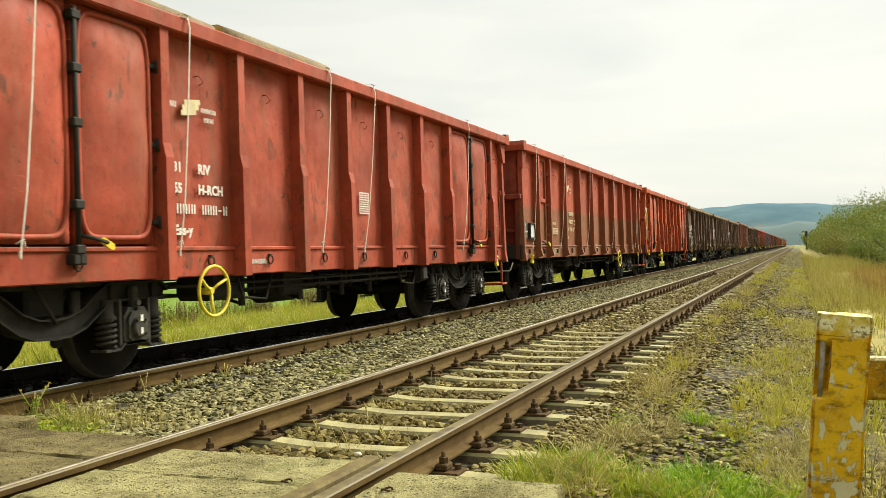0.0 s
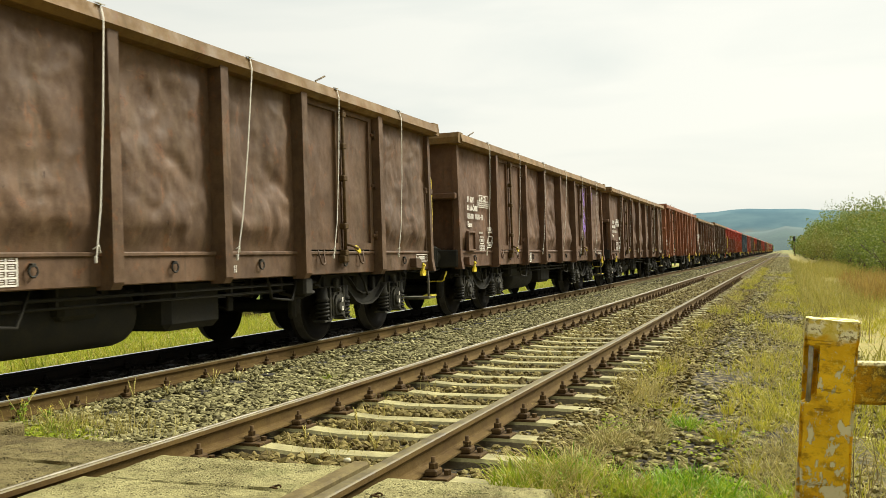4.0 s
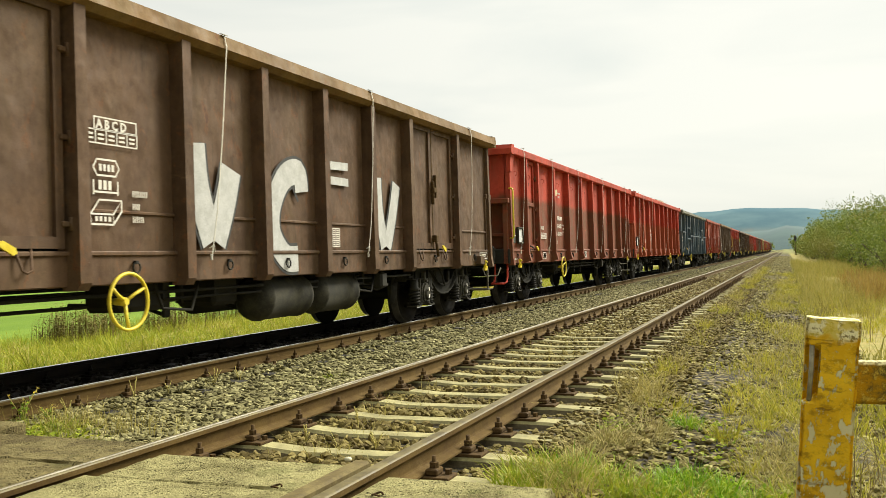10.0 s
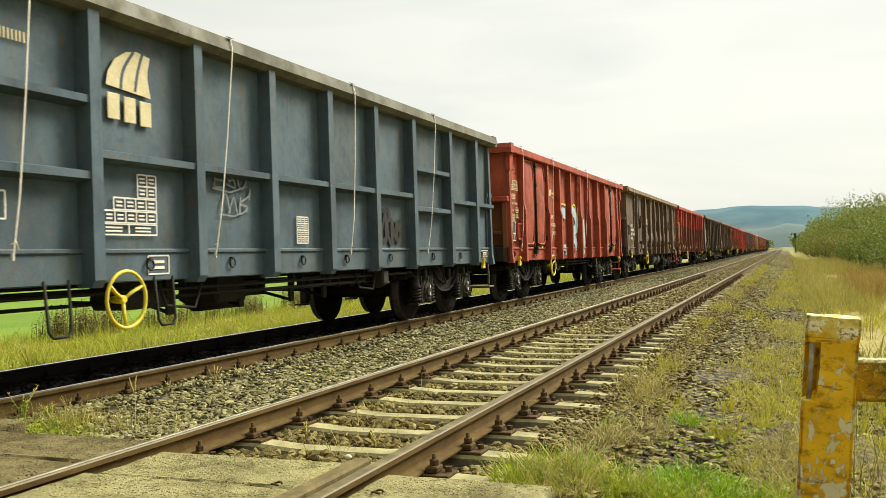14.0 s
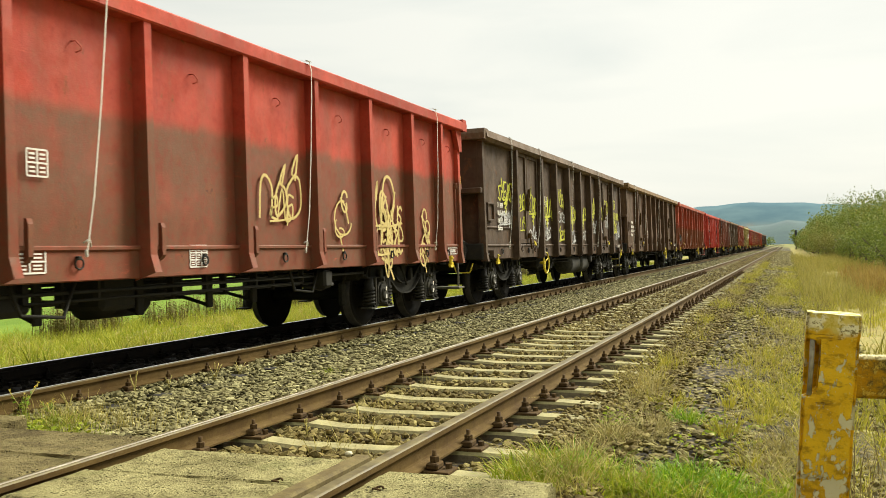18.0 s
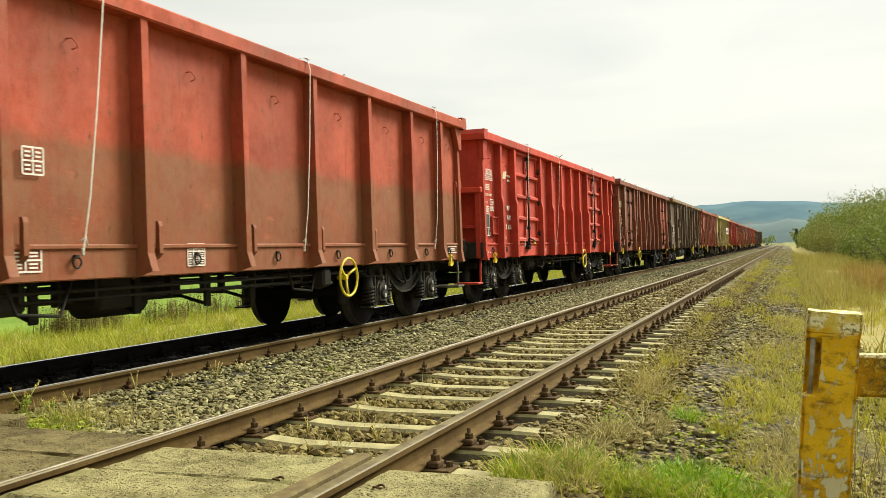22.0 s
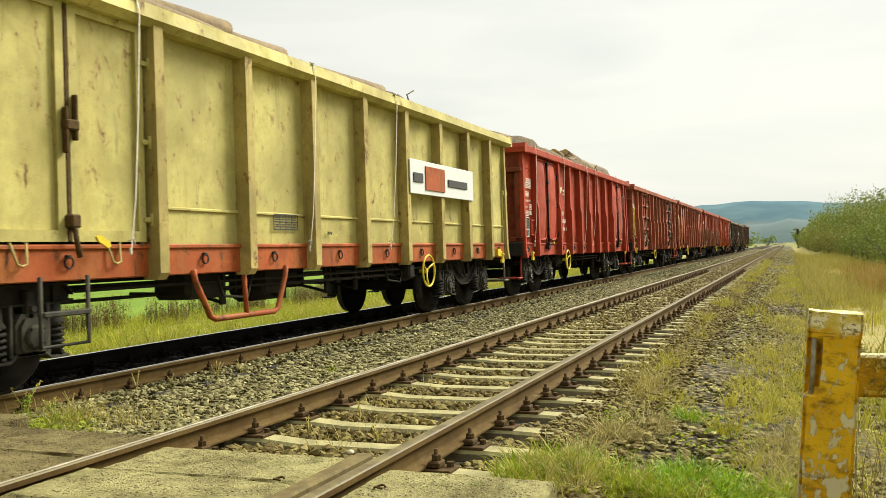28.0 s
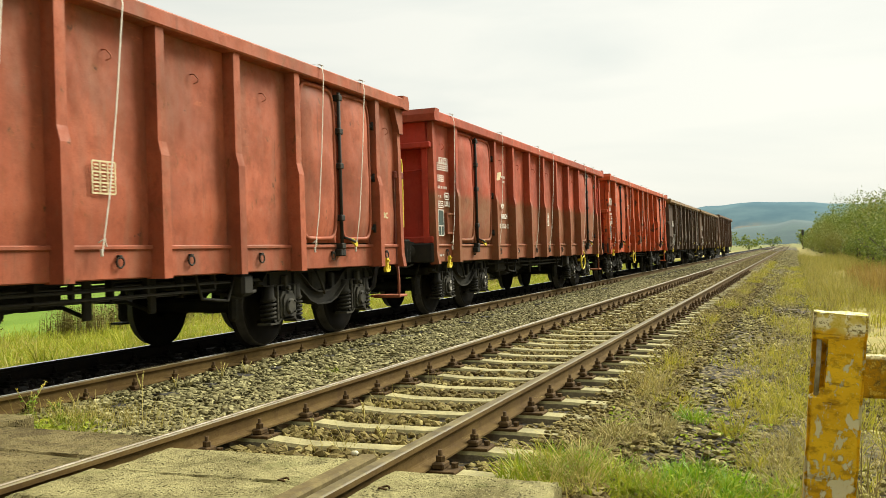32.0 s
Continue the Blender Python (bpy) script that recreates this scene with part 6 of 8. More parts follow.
next_wagon(kind="slovak", skin=TERRA, label="light red-brown open wagon with side step bar", straps=((0.91, -0.4), (2.76, 0.15), (6.9, -0.05), (8.85, -0.08), (11.1, -0.05), (13.1, -0.25)), wheel_at=10.12, rail=MAT_STRAP, u_step=(6.2, 7.9, MAT_AXLE), pink_ladder=False, marks=[(0.17, 1.68, "text", "33 RIV", 0.14), (0.17, 1.52, "text", "56 SK-RCW", 0.14), (0.17, 1.36, "bars", "xxxx xxx-x", 0.14), (0.17, 1.20, "text", "Eanos", 0.14), (1.2, 2.42, "abcd", 0.6, 0.24), (1.22, 2.22, "bars", "xx/xi/xx/xi/xx", 0.1), (1.42, 1.24, "holder", 1), (6.98, 1.18, "table", 0.34, 0.26, 3, 4), (6.45, 1.24, "holder"), (10.5, 1.24, "holder"), (2.4, 0.96, "bars", "x  xxx", 0.08), (13.42, 1.16, "bars", "xxxxx xxxxx", 0.07), (11.55, 0.96, "plate", 0.12, 0.12, MAT_YELLOW)], tall=0.0, front_rail=False)
next_wagon(kind=B, skin=RUSTY, rim=RIM_BROWN, amp=0.13, label="rusty brown badly dented open wagon", straps=STRAPS_B, marks=SIGNS_B + marks_brown("xxxx xxx-x", "81 A-ÖBB", "Eaos", -0.04), tall=0.0)
next_wagon(kind=D, skin=BROWN, rim=RIM_BROWN, label="dark brown open wagon with big white sprayed strokes", straps=STRAPS_C, wheel_at=4.54, tanks=0.3, amp=0.015, marks=SIGNS_D + marks_brown("xxxx xxx-x", "81 A-RCW", "Eanos", 0.4, 1.86) + [(5.42, 1.10, "strokes", 0.33, [[(0.14, 1.06), (0.20, 0.62), (0.40, 0.13)], [(0.74, 0.86), (0.62, 0.50), (0.45, 0.13)]], SPRAY), (6.72, 0.95, "strokes", 0.29, [[(0.84, 0.86), (0.78, 1.08), (0.46, 1.0), (0.22, 0.68), (0.22, 0.36), (0.46, 0.12), (0.72, 0.10)]], SPRAY), (8.2, 1.98, "strokes", 0.10, [[(0.0, 0.2), (0.55, 0.22)], [(0.0, 0.02), (0.55, 0.02)]], SPRAY), (9.45, 1.08, "strokes", 0.25, [[(0.16, 1.05), (0.20, 0.60), (0.36, 0.10)], [(0.80, 1.0), (0.64, 0.55), (0.44, 0.10)]], SPRAY), (5.56, 1.86, "strokes", 0.03, [[(0.10, 0.32), (0.16, 0.1), (0.2, -0.2)], [(0.02, 0.16), (0.22, 0.02)]], MAT_DARK), (7.2, 1.72, "strokes", 0.035, [[(0.22, 0.3), (0.3, 0.1), (0.38, 0.22)], [(0.1, 0.22), (0.28, -0.02)]], MAT_DARK)], tall=0.0)
next_wagon(kind=C, skin=TWO_TONE, loop_step=True, label="red open wagon half coated in brown dust", straps=STRAPS_C, wheel_at=4.34, marks=SIGNS_C, tall=0.05, slack=0.09)
next_wagon(kind=C, skin=TWO_RED, label="red open wagon with orange dust on its lower half", straps=((0.63, -0.21), (1.7, -0.2), (4.01, -0.39), (8.8, -0.1)), wheel_at=10.3, marks=SIGNS_C, tall=0.16, front_rail=False)
next_wagon(kind=F, skin=BLUE, rim=MOSS, u_bars=True, label="slate-blue open wagon with cross ribs and mossy rim", straps=((0.7, -0.1), (3.42, -0.18), (5.95, -0.34), (8.62, -0.06), (11.41, -0.33)), wheel_at=4.46, marks=[(0.35, 1.9, "text", "37 TEN", 0.13), (0.35, 1.73, "bars", "xx x-xxx", 0.12), (0.35, 1.56, "bars", "xxxx xxx-x", 0.13), (0.35, 1.38, "text", "Eanos", 0.13), (0.82, 1.34, "text", "GE", 0.15), (0.35, 1.18, "table", 0.44, 0.11, 1, 1), (1.7, 1.22, "holder"), (3.0, 2.66, "bars", "xxx xxxx", 0.11, MAT_CREAM), (4.36, 2.50, "sail", 0.56, 0.34, MAT_CREAM), (4.44, 2.22, "plate", 0.15, 0.22, MAT_CREAM), (4.64, 2.21, "plate", 0.15, 0.22, MAT_CREAM), (4.84, 2.20, "plate", 0.15, 0.22, MAT_CREAM), (2.55, 1.55, "table", 0.32, 0.2, 2, 3), (2.95, 1.36, "table", 0.36, 0.2, 1, 1), (4.24, 1.26, "table", 0.72, 0.09, 1, 2), (4.30, 1.36, "table", 0.66, 0.1, 1, 5), (4.42, 1.47, "table", 0.54, 0.1, 1, 4), (4.72, 1.58, "table", 0.24, 0.2, 2, 2), (4.82, 0.92, "table", 0.28, 0.16, 1, 1), (6.1, 1.75, "graffiti", 31, 0.6, 0.2, 0.02, True, FAINT), (6.15, 1.5, "graffiti", 33, 0.5, 0.2, 0.02, True, FAINT), (7.4, 1.2, "table", 0.26, 0.3, 4, 3), (9.9, 1.25, "graffiti", 32, 0.9, 0.45, 0.06, True, MAT_BOGIE)], tall=0.04)
next_wagon(kind=A, skin=RED, end=RED_B, label="red open wagon with a pale blue sprayed panel", straps=STRAPS_A, wheel_at=3.3, marks=SIGNS_A + [(4.2, 0.98, "strokes", 0.26, [[(0.75, 1.0), (0.35, 1.0), (0.15, 0.6), (0.2, 0.15), (0.75, 0.1)]], AQUA), (5.35, 1.0, "strokes", 0.26, [[(0.2, 0.1), (0.2, 0.9), (0.6, 1.05), (0.85, 0.7), (0.5, 0.5), (0.85, 0.15)]], AQUA), (6.5, 1.0, "strokes", 0.2, [[(0.15, 1.0), (0.15, 0.1), (0.6, 0.1), (0.6, 0.9)]], SPRAY), (4.2, 1.15, "strokes", 0.05, [[(0.05, 0.75), (0.3, 1.05), (0.8, 1.05)], [(1.3, 0.95), (1.8, 1.1), (2.1, 0.7)]], LIME)], ink=MAT_CREAM, tall=0.12, front_rail=False)
next_wagon(kind=D, skin=GREY_BROWN, rim=RIM_BROWN, amp=0.15, label="dusty grey-brown open wagon with two air tanks", straps=((1.1, -0.1), (5.4, -0.2), (11.12, -0.4), (13.14, 0.04)), wheel_at=4.5, tanks=0.9, marks=SIGNS_D + marks_brown("xxxx xxx-x", "81 A-RCW", "Eanos", 0.4, 1.86), tall=0.06)
next_wagon(kind=C, skin=TWO_TONE, door=BRIGHT, loop_step=True, label="red and brown open wagon with sand-coloured graffiti", straps=STRAPS_C, wheel_at=4.18, marks=SIGNS_C + [(8.7, 1.45, "graffiti", 51, 0.9, 0.55, 0.032, False, SAND), (8.75, 1.42, "graffiti", 55, 0.5, 0.4, 0.026, True, SAND), (10.2, 1.75, "curls", 52, 0.5, 0.5, 0.03, SAND), (11.6, 1.85, "curls", 53, 0.95, 0.9, 0.04, SAND), (11.6, 1.02, "graffiti", 56, 0.9, 0.8, 0.035, True, SAND), (12.9, 1.6, "curls", 54, 0.6, 0.55, 0.03, SAND)], tall=0.0)
next_wagon(kind=D, skin=DARK, rim=GREY_BROWN, label="dark brown open wagon covered in yellow and white graffiti", straps=((1.46, -0.05), (3.7, -0.18), (6.9, -0.25), (10.2, 0.1)), wheel_at=4.3, tanks=1.0, amp=0.015, marks=SIGNS_D + marks_brown("xxxx xxx-x", "81 A-RCW", "Eanos", 0.4, 1.86) + TAGS + [(13.25, 2.28, "graffiti", 79, 0.7, 0.32, 0.03, True, LIME), (12.85, 2.0, "hand", "KING", 0.2, 0.034, LIME), (13.36, 1.97, "hand", "OF", 0.18, 0.034, LIME), (13.66, 1.93, "hand", "TAGS.", 0.2, 0.034, LIME), (13.2, 1.84, "strokes", 0.03, [[(0.0, 0.1), (0.3, 0.12), (0.05, 0.02), (0.28, 0.02), (0.14, -0.06)]], LIME), (13.35, 1.52, "graffiti", 78, 1.0, 0.34, 0.036, True, LIME), (13.6, 1.28, "hand", "2017", 0.24, 0.03, SPRAY), (14.2, 1.4, "graffiti", 80, 0.34, 0.5, 0.028, True, SPRAY)], tall=0.05)
next_wagon(kind=D, skin=BROWN, rim=RIM_BROWN, label="plain dark brown open wagon with wide rim", straps=((1.22, -0.34), (3.69, -0.28), (7.4, -0.2)), wheel_at=10.0, marks=SIGNS_D + marks_brown("xxxx xxx-x", "81 A-RCW", "Eanos", 0.45, 1.86), tall=0.0)
next_wagon(kind=C, skin=RED_B, label="dull red open wagon loaded with sawn logs", straps=STRAPS_C, wheel_at=10.22, marks=SIGNS_C, tall=0.14, front_rail=False)
next_wagon(kind=E_, skin=BRIGHT, label="bright red open wagon with barred doors", straps=((2.68, -0.22), (5.4, -0.24), (9.4, -0.1)), wheel_at=8.37, marks=SIGNS_E, tall=0.0, front_rail=False)
next_wagon(kind=A, skin=RED_BROWN, rear_door=RED, front_step=True, label="brown-red open wagon with pressed doors", end_kind="lintel", straps=STRAPS_A, wheel_at=4.02, marks=SIGNS_A, ink=MAT_CREAM, door_kind="pressed", tall=0.06, front_rail=False, end=SHADED_SOOTY)
next_wagon(kind=D, skin=GREY_BROWN, rim=RIM_BROWN, amp=0.03, tanks=-2.0, label="dusty brown open wagon heaped with bark", straps=STRAPS_C, wheel_at=9.9, marks=SIGNS_D + marks_brown("xxxx xxx-x", "81 A-RCW", "Eanos", 0.28, 1.86), tall=0.2)
next_wagon(kind=A, skin=TAN, end=RED, label="faded red-brown open wagon with bulged doors", straps=STRAPS_A, wheel_at=4.1, marks=SIGNS_A, ink=MAT_CREAM, tall=0.0, front_rail=False)
next_wagon(kind=G, skin=IVORY, trim=IVORY_RIB, rim=IVORY, sole=MAT_ORANGE, label="stained ivory open wagon with orange sole bar", straps=((1.85, 0.0), (3.7, -0.1), (6.7, -0.1), (9.0, -0.2)), wheel_at=10.25, u_step=(4.55, 6.2, MAT_ORANGE), ladder_at=2.9, yellow=False, ink=MAT_DARK, marks=[(0.3, 2.0, "bars", "x xxx", 0.11), (0.75, 1.84, "plate", 0.5, 0.16, MAT_PAPER), (0.55, 1.86, "text", "A-RCW", 0.13), (0.25, 1.70, "bars", "xxxxxxx-x", 0.12), (0.3, 1.5, "bars", "xxxxx", 0.08), (0.9, 1.3, "table", 0.3, 0.24, 2, 3), (1.35, 1.3, "table", 0.4, 0.24, 2, 3), (1.8, 1.62, "holder", 1), (6.0, 1.3, "table", 0.5, 0.16, 2, 4), (7.2, 1.25, "bars", "xxxx", 0.05), (10.83, 1.86, "board", 2.75, 0.5, MAT_PAPER, 0.0), (10.42, 1.93, "board", 0.8, 0.36, MAT_ORANGE, 0.016), (11.42, 2.03, "board", 0.9, 0.12, MAT_DARK, 0.016), (9.74, 2.03, "board", 0.36, 0.14, MAT_DARK, 0.016)], tall=0.36)
next_wagon(kind=A, skin=DEEP, front_step=True, label="red open wagon with tall timber load", end_kind="lintel", straps=STRAPS_A, wheel_at=3.76, marks=SIGNS_A, tall=0.48, front_rail=False, end=SHADED_SOOTY)
next_wagon(kind=E_, skin=TAN, label="faded red open wagon with barred doors", end_kind="lintel", straps=((2.7, -0.1), (6.1, -0.2), (10.08, -0.18), (11.83, -0.24)), wheel_at=5.2, marks=SIGNS_E, tall=0.1, end=SHADED_SOOTY)
next_wagon(kind=A, skin=TAN, loop_step=True, label="orange-brown open wagon with bulged doors", straps=STRAPS_A, wheel_at=3.86, marks=SIGNS_A, ink=MAT_CREAM, tall=0.0, end=SHADED_SOOTY)
next_wagon(kind=A, skin=RED_B, end=BRIGHT, label="red open wagon with bulged doors and white markings", end_kind="lintel", straps=STRAPS_A, wheel_at=10.2, marks=SIGNS_A, tall=0.05, front_rail=False)
next_wagon(kind=A, skin=ORANGE, label="orange-red open wagon near the end of the train", straps=STRAPS_A, wheel_at=4.2, marks=SIGNS_A, tall=0.05, front_rail=False)
next_wagon(kind=B, skin=DARK, rim=RIM_BROWN, label="dark olive-brown open wagon near the end of the train", straps=STRAPS_B, marks=SIGNS_B, tall=0.05)
next_wagon(kind=B, skin=BROWN, rim=RIM_BROWN, label="dark brown open wagon near the end of the train", straps=STRAPS_B, marks=SIGNS_B, tall=0.02)
next_wagon(kind=D, skin=BROWN_RED, label="dark red-brown last wagon of the train", straps=STRAPS_C, wheel_at=4.5, marks=SIGNS_D, tall=0.0)
START, SPEED, GAIN = 3.495, 11.7537, 0.00158
front = START
for i, spec in enumerate(SPECS):
    spec["seed"] = i + 3
    k = KINDS[spec["kind"]]
    w = wagon(spec)
    mid = front + k["body"] / 2 + spec.get("slack", 0.0)
    TRAIN.append((w, mid))
    TRAIN.append((timber_load(k["body"], i + 1, spec["tall"], 1.97 * (k.get("tall", 1.0) - 1)), mid))
    front += k["over"]


def travel(t):
    return SPEED * t + GAIN * t * t


def motions():
    """The train rolls towards the crossing and past it; its wheels turn."""
    for ob, mid in TRAIN:
        walk(ob, [(t, pose(X_TRAIN, mid - travel(t), 0)) for t in range(0, 33, 4)])
    turns = [(i / FPS, math.degrees(travel(i / FPS) / 0.46)) for i in range(0, 32 * FPS + 1)]
    for ws, y in WHEELS:
        walk(ws, [(t, pose(0, y, 0.46, a)) for t, a in turns])

# ---- the tracks ----
# Darker concrete for sleeper flanks: soil stain with painted-in shade.
MAT_STAINED_SHADED = grimy("stained_shaded_concrete", (0.10, 0.08, 0.045), (0.20, 0.165, 0.09), 6, 0.95, 0.01)
X_NEAR = -2.66
GAUGE = 1.507
Y0, Y1 = -60.0, 900.0
S0 = 4.51


def rail_shape(y0, y1):
    """Flat-bottomed rail, its top at z = 0; its running band and the rest of the top have materials of their own."""
    prof = [(-0.0625, -0.149), (0.0625, -0.149), (0.0625, -0.138), (0.012, -0.122), (0.008, -0.112), (0.008, -0.05), (0.012, -0.042), (0.034, -0.034), (0.0345, -0.008), (0.028, -0.001), (0.015, 0.0), (-0.009, 0.0), (-0.028, -0.001), (-0.0345, -0.008), (-0.034, -0.034), (-0.012, -0.042), (-0.008, -0.05), (-0.008, -0.112), (-0.012, -0.122), (-0.0625, -0.138)]
    s = Shape().prism(prof, y0, y1, "y")
    for i in range(8, 13):
        s.k[i] = 1
    s.k[10] = 2
    return s


def sleeper_mesh():
    """A tapered concrete sleeper; its flanks, stained by ballast and with their shade painted in, are a second
    material.
    """
    def make():
        s = Shape()
        zs = [(-1.28, -0.185), (-0.95, -0.172), (-0.6, -0.172), (-0.3, -0.195), (0.3, -0.195), (0.6, -0.172), (0.95, -0.172), (1.28, -0.185)]
        vs, fs = [], []
        for x, z in zs:
            vs += [(x, -0.13, -0.36), (x, -0.09, z - 0.02), (x, -0.072, z), (x, 0.072, z), (x, 0.09, z - 0.02), (x, 0.13, -0.36)]
        for i in range(len(zs) - 1):
            for j in range(5):
                a = 6 * i + j
                fs.append([a, a + 1, a + 7, a + 6])
        e = 6 * (len(zs) - 1)
        fs += [[0, 1, 2, 3, 4, 5], [e + j for j in range(5, -1, -1)]]
        s.add(vs, fs)
        for i in range(len(zs) - 1):
            s.k[5 * i] = s.k[5 * i + 4] = 1
        return s.mesh("sleeper")
    return cached("sleeper", make)


def fastening_mesh():
    """Ribbed plate with clips, bolts and nuts on both sides of one rail."""
    def make():
        s = Shape()
        s.box(-0.19, 0.19, -0.075, 0.075, -0.175, -0.155, 0.004)
        for m in (-1, 1):
            x = m * 0.085
            s.box(x - 0.035, x + 0.035, -0.05, 0.05, -0.155, -0.118, 0.008)
            s.lathe([(-0.15, 0.013), (-0.055, 0.013)], (x, 0, 0), "z", 6)
            s.lathe([(-0.118, 0.026), (-0.088, 0.026), (-0.085, 0.02)], (x, 0, 0), "z", 6, 0, False)
            s.lathe([(-0.158, 0.02), (-0.128, 0.02)], (m * 0.155, 0.03, 0), "z", 6, 0, False)
        return s.mesh("rail_fastening")
    return cached("fastening", make)


# Far-track sleepers: oil and the train's shade are put into the colour.
MAT_OIL_SHADE = grimy("oily_shaded_concrete", (0.012, 0.010, 0.008), (0.03, 0.025, 0.019), 4, 0.8, 0.006)


# Far rail under the train: oil and shade painted in, near black.
MAT_RAIL_OIL_SHADE = grimy("oily_shaded_rail", (0.010, 0.008, 0.006), (0.024, 0.018, 0.012), 6, 0.85, 0.002, spec=0.15)


def track(name, xc, near, dull):
    root = thing(name, "straight railway track on concrete sleepers" if near else "straight railway track under the passing train", "railway track", "", "structure", (xc, 0, 0))
    for m in (-1, 1):
        part("rail", rail_shape(Y0, Y1), [MAT_RAIL if near or m > 0 else MAT_RAIL_OIL_SHADE, MAT_HEAD_DULL if near or m > 0 else MAT_POLISHED, dull if m > 0 or not near else MAT_HEAD], root, "rusty steel rail with a worn top", (m * GAUGE / 2, 0, 0))
    n = 110 if near else 70
    for i in range(n):
        y = S0 + 0.6 * i + (0 if near else 0.28)
        sl = part("sleeper", sleeper_mesh(), [MAT_SLEEPER, MAT_STAINED_SHADED] if near else [MAT_OIL_SHADE, MAT_OIL_SHADE], root, "", (random.uniform(-0.02, 0.02), y, random.uniform(-0.006, 0.004)))
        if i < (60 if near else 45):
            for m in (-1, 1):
                part("rail_fastening", fastening_mesh(), MAT_FAST if near or m > 0 else MAT_RAIL_OIL_SHADE, sl, "", (m * GAUGE / 2, 0, 0))
    s = Shape()
    me = sleeper_mesh()
    far = [S0 + 0.6 * i + (0 if near else 0.28) for i in range(n, n + 400)] + [S0 - 0.6 * i for i in range(8, 60)]
    vv = [tuple(v.co) for v in me.vertices]
    ff = [tuple(p.vertices) for p in me.polygons]
    for y in far:
        s.add([(a, b + y, c) for a, b, c in vv], ff)
    s.k = [p.material_index for p in me.polygons] * len(far)
    tagged(part("far_sleepers", s, [MAT_STAINED_SHADED, MAT_STAINED_SHADED] if near else [MAT_OIL_SHADE, MAT_OIL_SHADE], root), kind="stuff")
    return root


track("track_near", X_NEAR, True, MAT_HEAD_DULL)
track("track_far", X_TRAIN, False, MAT_POLISHED)


# ---- ground ----
PROFILE = [(-4500, -2.0), (-400, -1.6), (-60, -1.3), (-16, -1.05), (-11, -0.85), (-9.2, -0.62), (-8.4, -0.30), (-7.9, -0.235), (-5.0, -0.235), (-4.1, -0.235), (-1.35, -0.235),
           (-0.7, -0.30), (0.4, -0.38), (1.2, -0.46), (3.0, -0.55), (8.0, -0.60), (60, -0.6), (400, -0.6), (4500, 0.0)]


def ground_z(x):
    for (a, za), (b, zb) in zip(PROFILE, PROFILE[1:]):
        if x <= b:
            return za + (zb - za) * (x - a) / (b - a)
    return PROFILE[-1][1]


def ground():
    xs = [-4500, -1500, -400, -150, -60, -30, -20] + [-16 + 0.5 * i for i in range(57)] + [15, 20, 30, 60, 150, 400, 1500, 4500]
    ys = [-800, -200, -60, -20, -8] + [0.5 * i for i in range(-8, 60)] + [30 + 2.5 * i for i in range(40)] + [140, 170, 220, 300, 450, 700, 1200, 2200, 4600]
    vs, fs = [], []
    for y in ys:
        for x in xs:
            b = 0.05 * noise.noise(Vector((x * 0.8, y * 0.8, 0))) + 0.025 * noise.noise(Vector((x * 2.3, y * 2.3, 4)))
            if -9 < x < -1.2:
                b *= 0.35
            vs.append((x, y, ground_z(x) + b))
    n = len(xs)
    for j in range(len(ys) - 1):
        for i in range(n - 1):
            a = j * n + i
            fs.append([a, a + 1, a + n + 1, a + n])
    ob = part("ground", Shape().add(vs, fs, True), ground_mat(), None)
    tagged(ob, "gravel, dry verge and green meadow beside the railway", "ground", "", "structure")


ground()


def worn_slab(x0, x1, ln, cell, seed):
    """One concrete slab with a spalled, uneven top and chipped rim."""
    nx, ny = max(3, int((x1 - x0) / cell)), max(3, int(ln / cell))
    vs, fs = [], []
    for j in range(ny + 1):
        for i in range(nx + 1):
            x, y = x0 + (x1 - x0) * i / nx, -ln / 2 + ln * j / ny
            q = Vector((x * 3 + seed, y * 3, seed))
            z = -0.030 + 0.004 * noise.noise(q) + 0.0035 * noise.noise(q * 4.1) + 0.002 * noise.noise(q * 11)
            if i in (0, nx) or j in (0, ny):
                chip = max(0.0, noise.noise(q * 2.3 + Vector((0, 0, 7)))) * 0.045
                z -= 0.014 + 0.6 * chip
                x += (chip + 0.004) * (1 if i == 0 else -1 if i == nx else 0)
                y += (chip + 0.004) * (1 if j == 0 else -1 if j == ny else 0)
            vs.append((x, y, z))
    for j in range(ny):
        for i in range(nx):
            a = j * (nx + 1) + i
            fs.append([a, a + 1, a + nx + 2, a + nx + 1])
    rim = list(range(nx + 1)) + [j * (nx + 1) + nx for j in range(1, ny + 1)] + [ny * (nx + 1) + i for i in range(nx - 1, -1, -1)] + [j * (nx + 1) for j in range(ny - 1, 0, -1)]
    k, m = len(vs), len(rim)
    vs += [(vs[i][0], vs[i][1], -0.20) for i in rim]
    fs += [[rim[i], rim[(i + 1) % m], k + (i + 1) % m, k + i] for i in range(m)]
    fs.append([k + i for i in range(m)])
    return Shape().add(vs, fs)


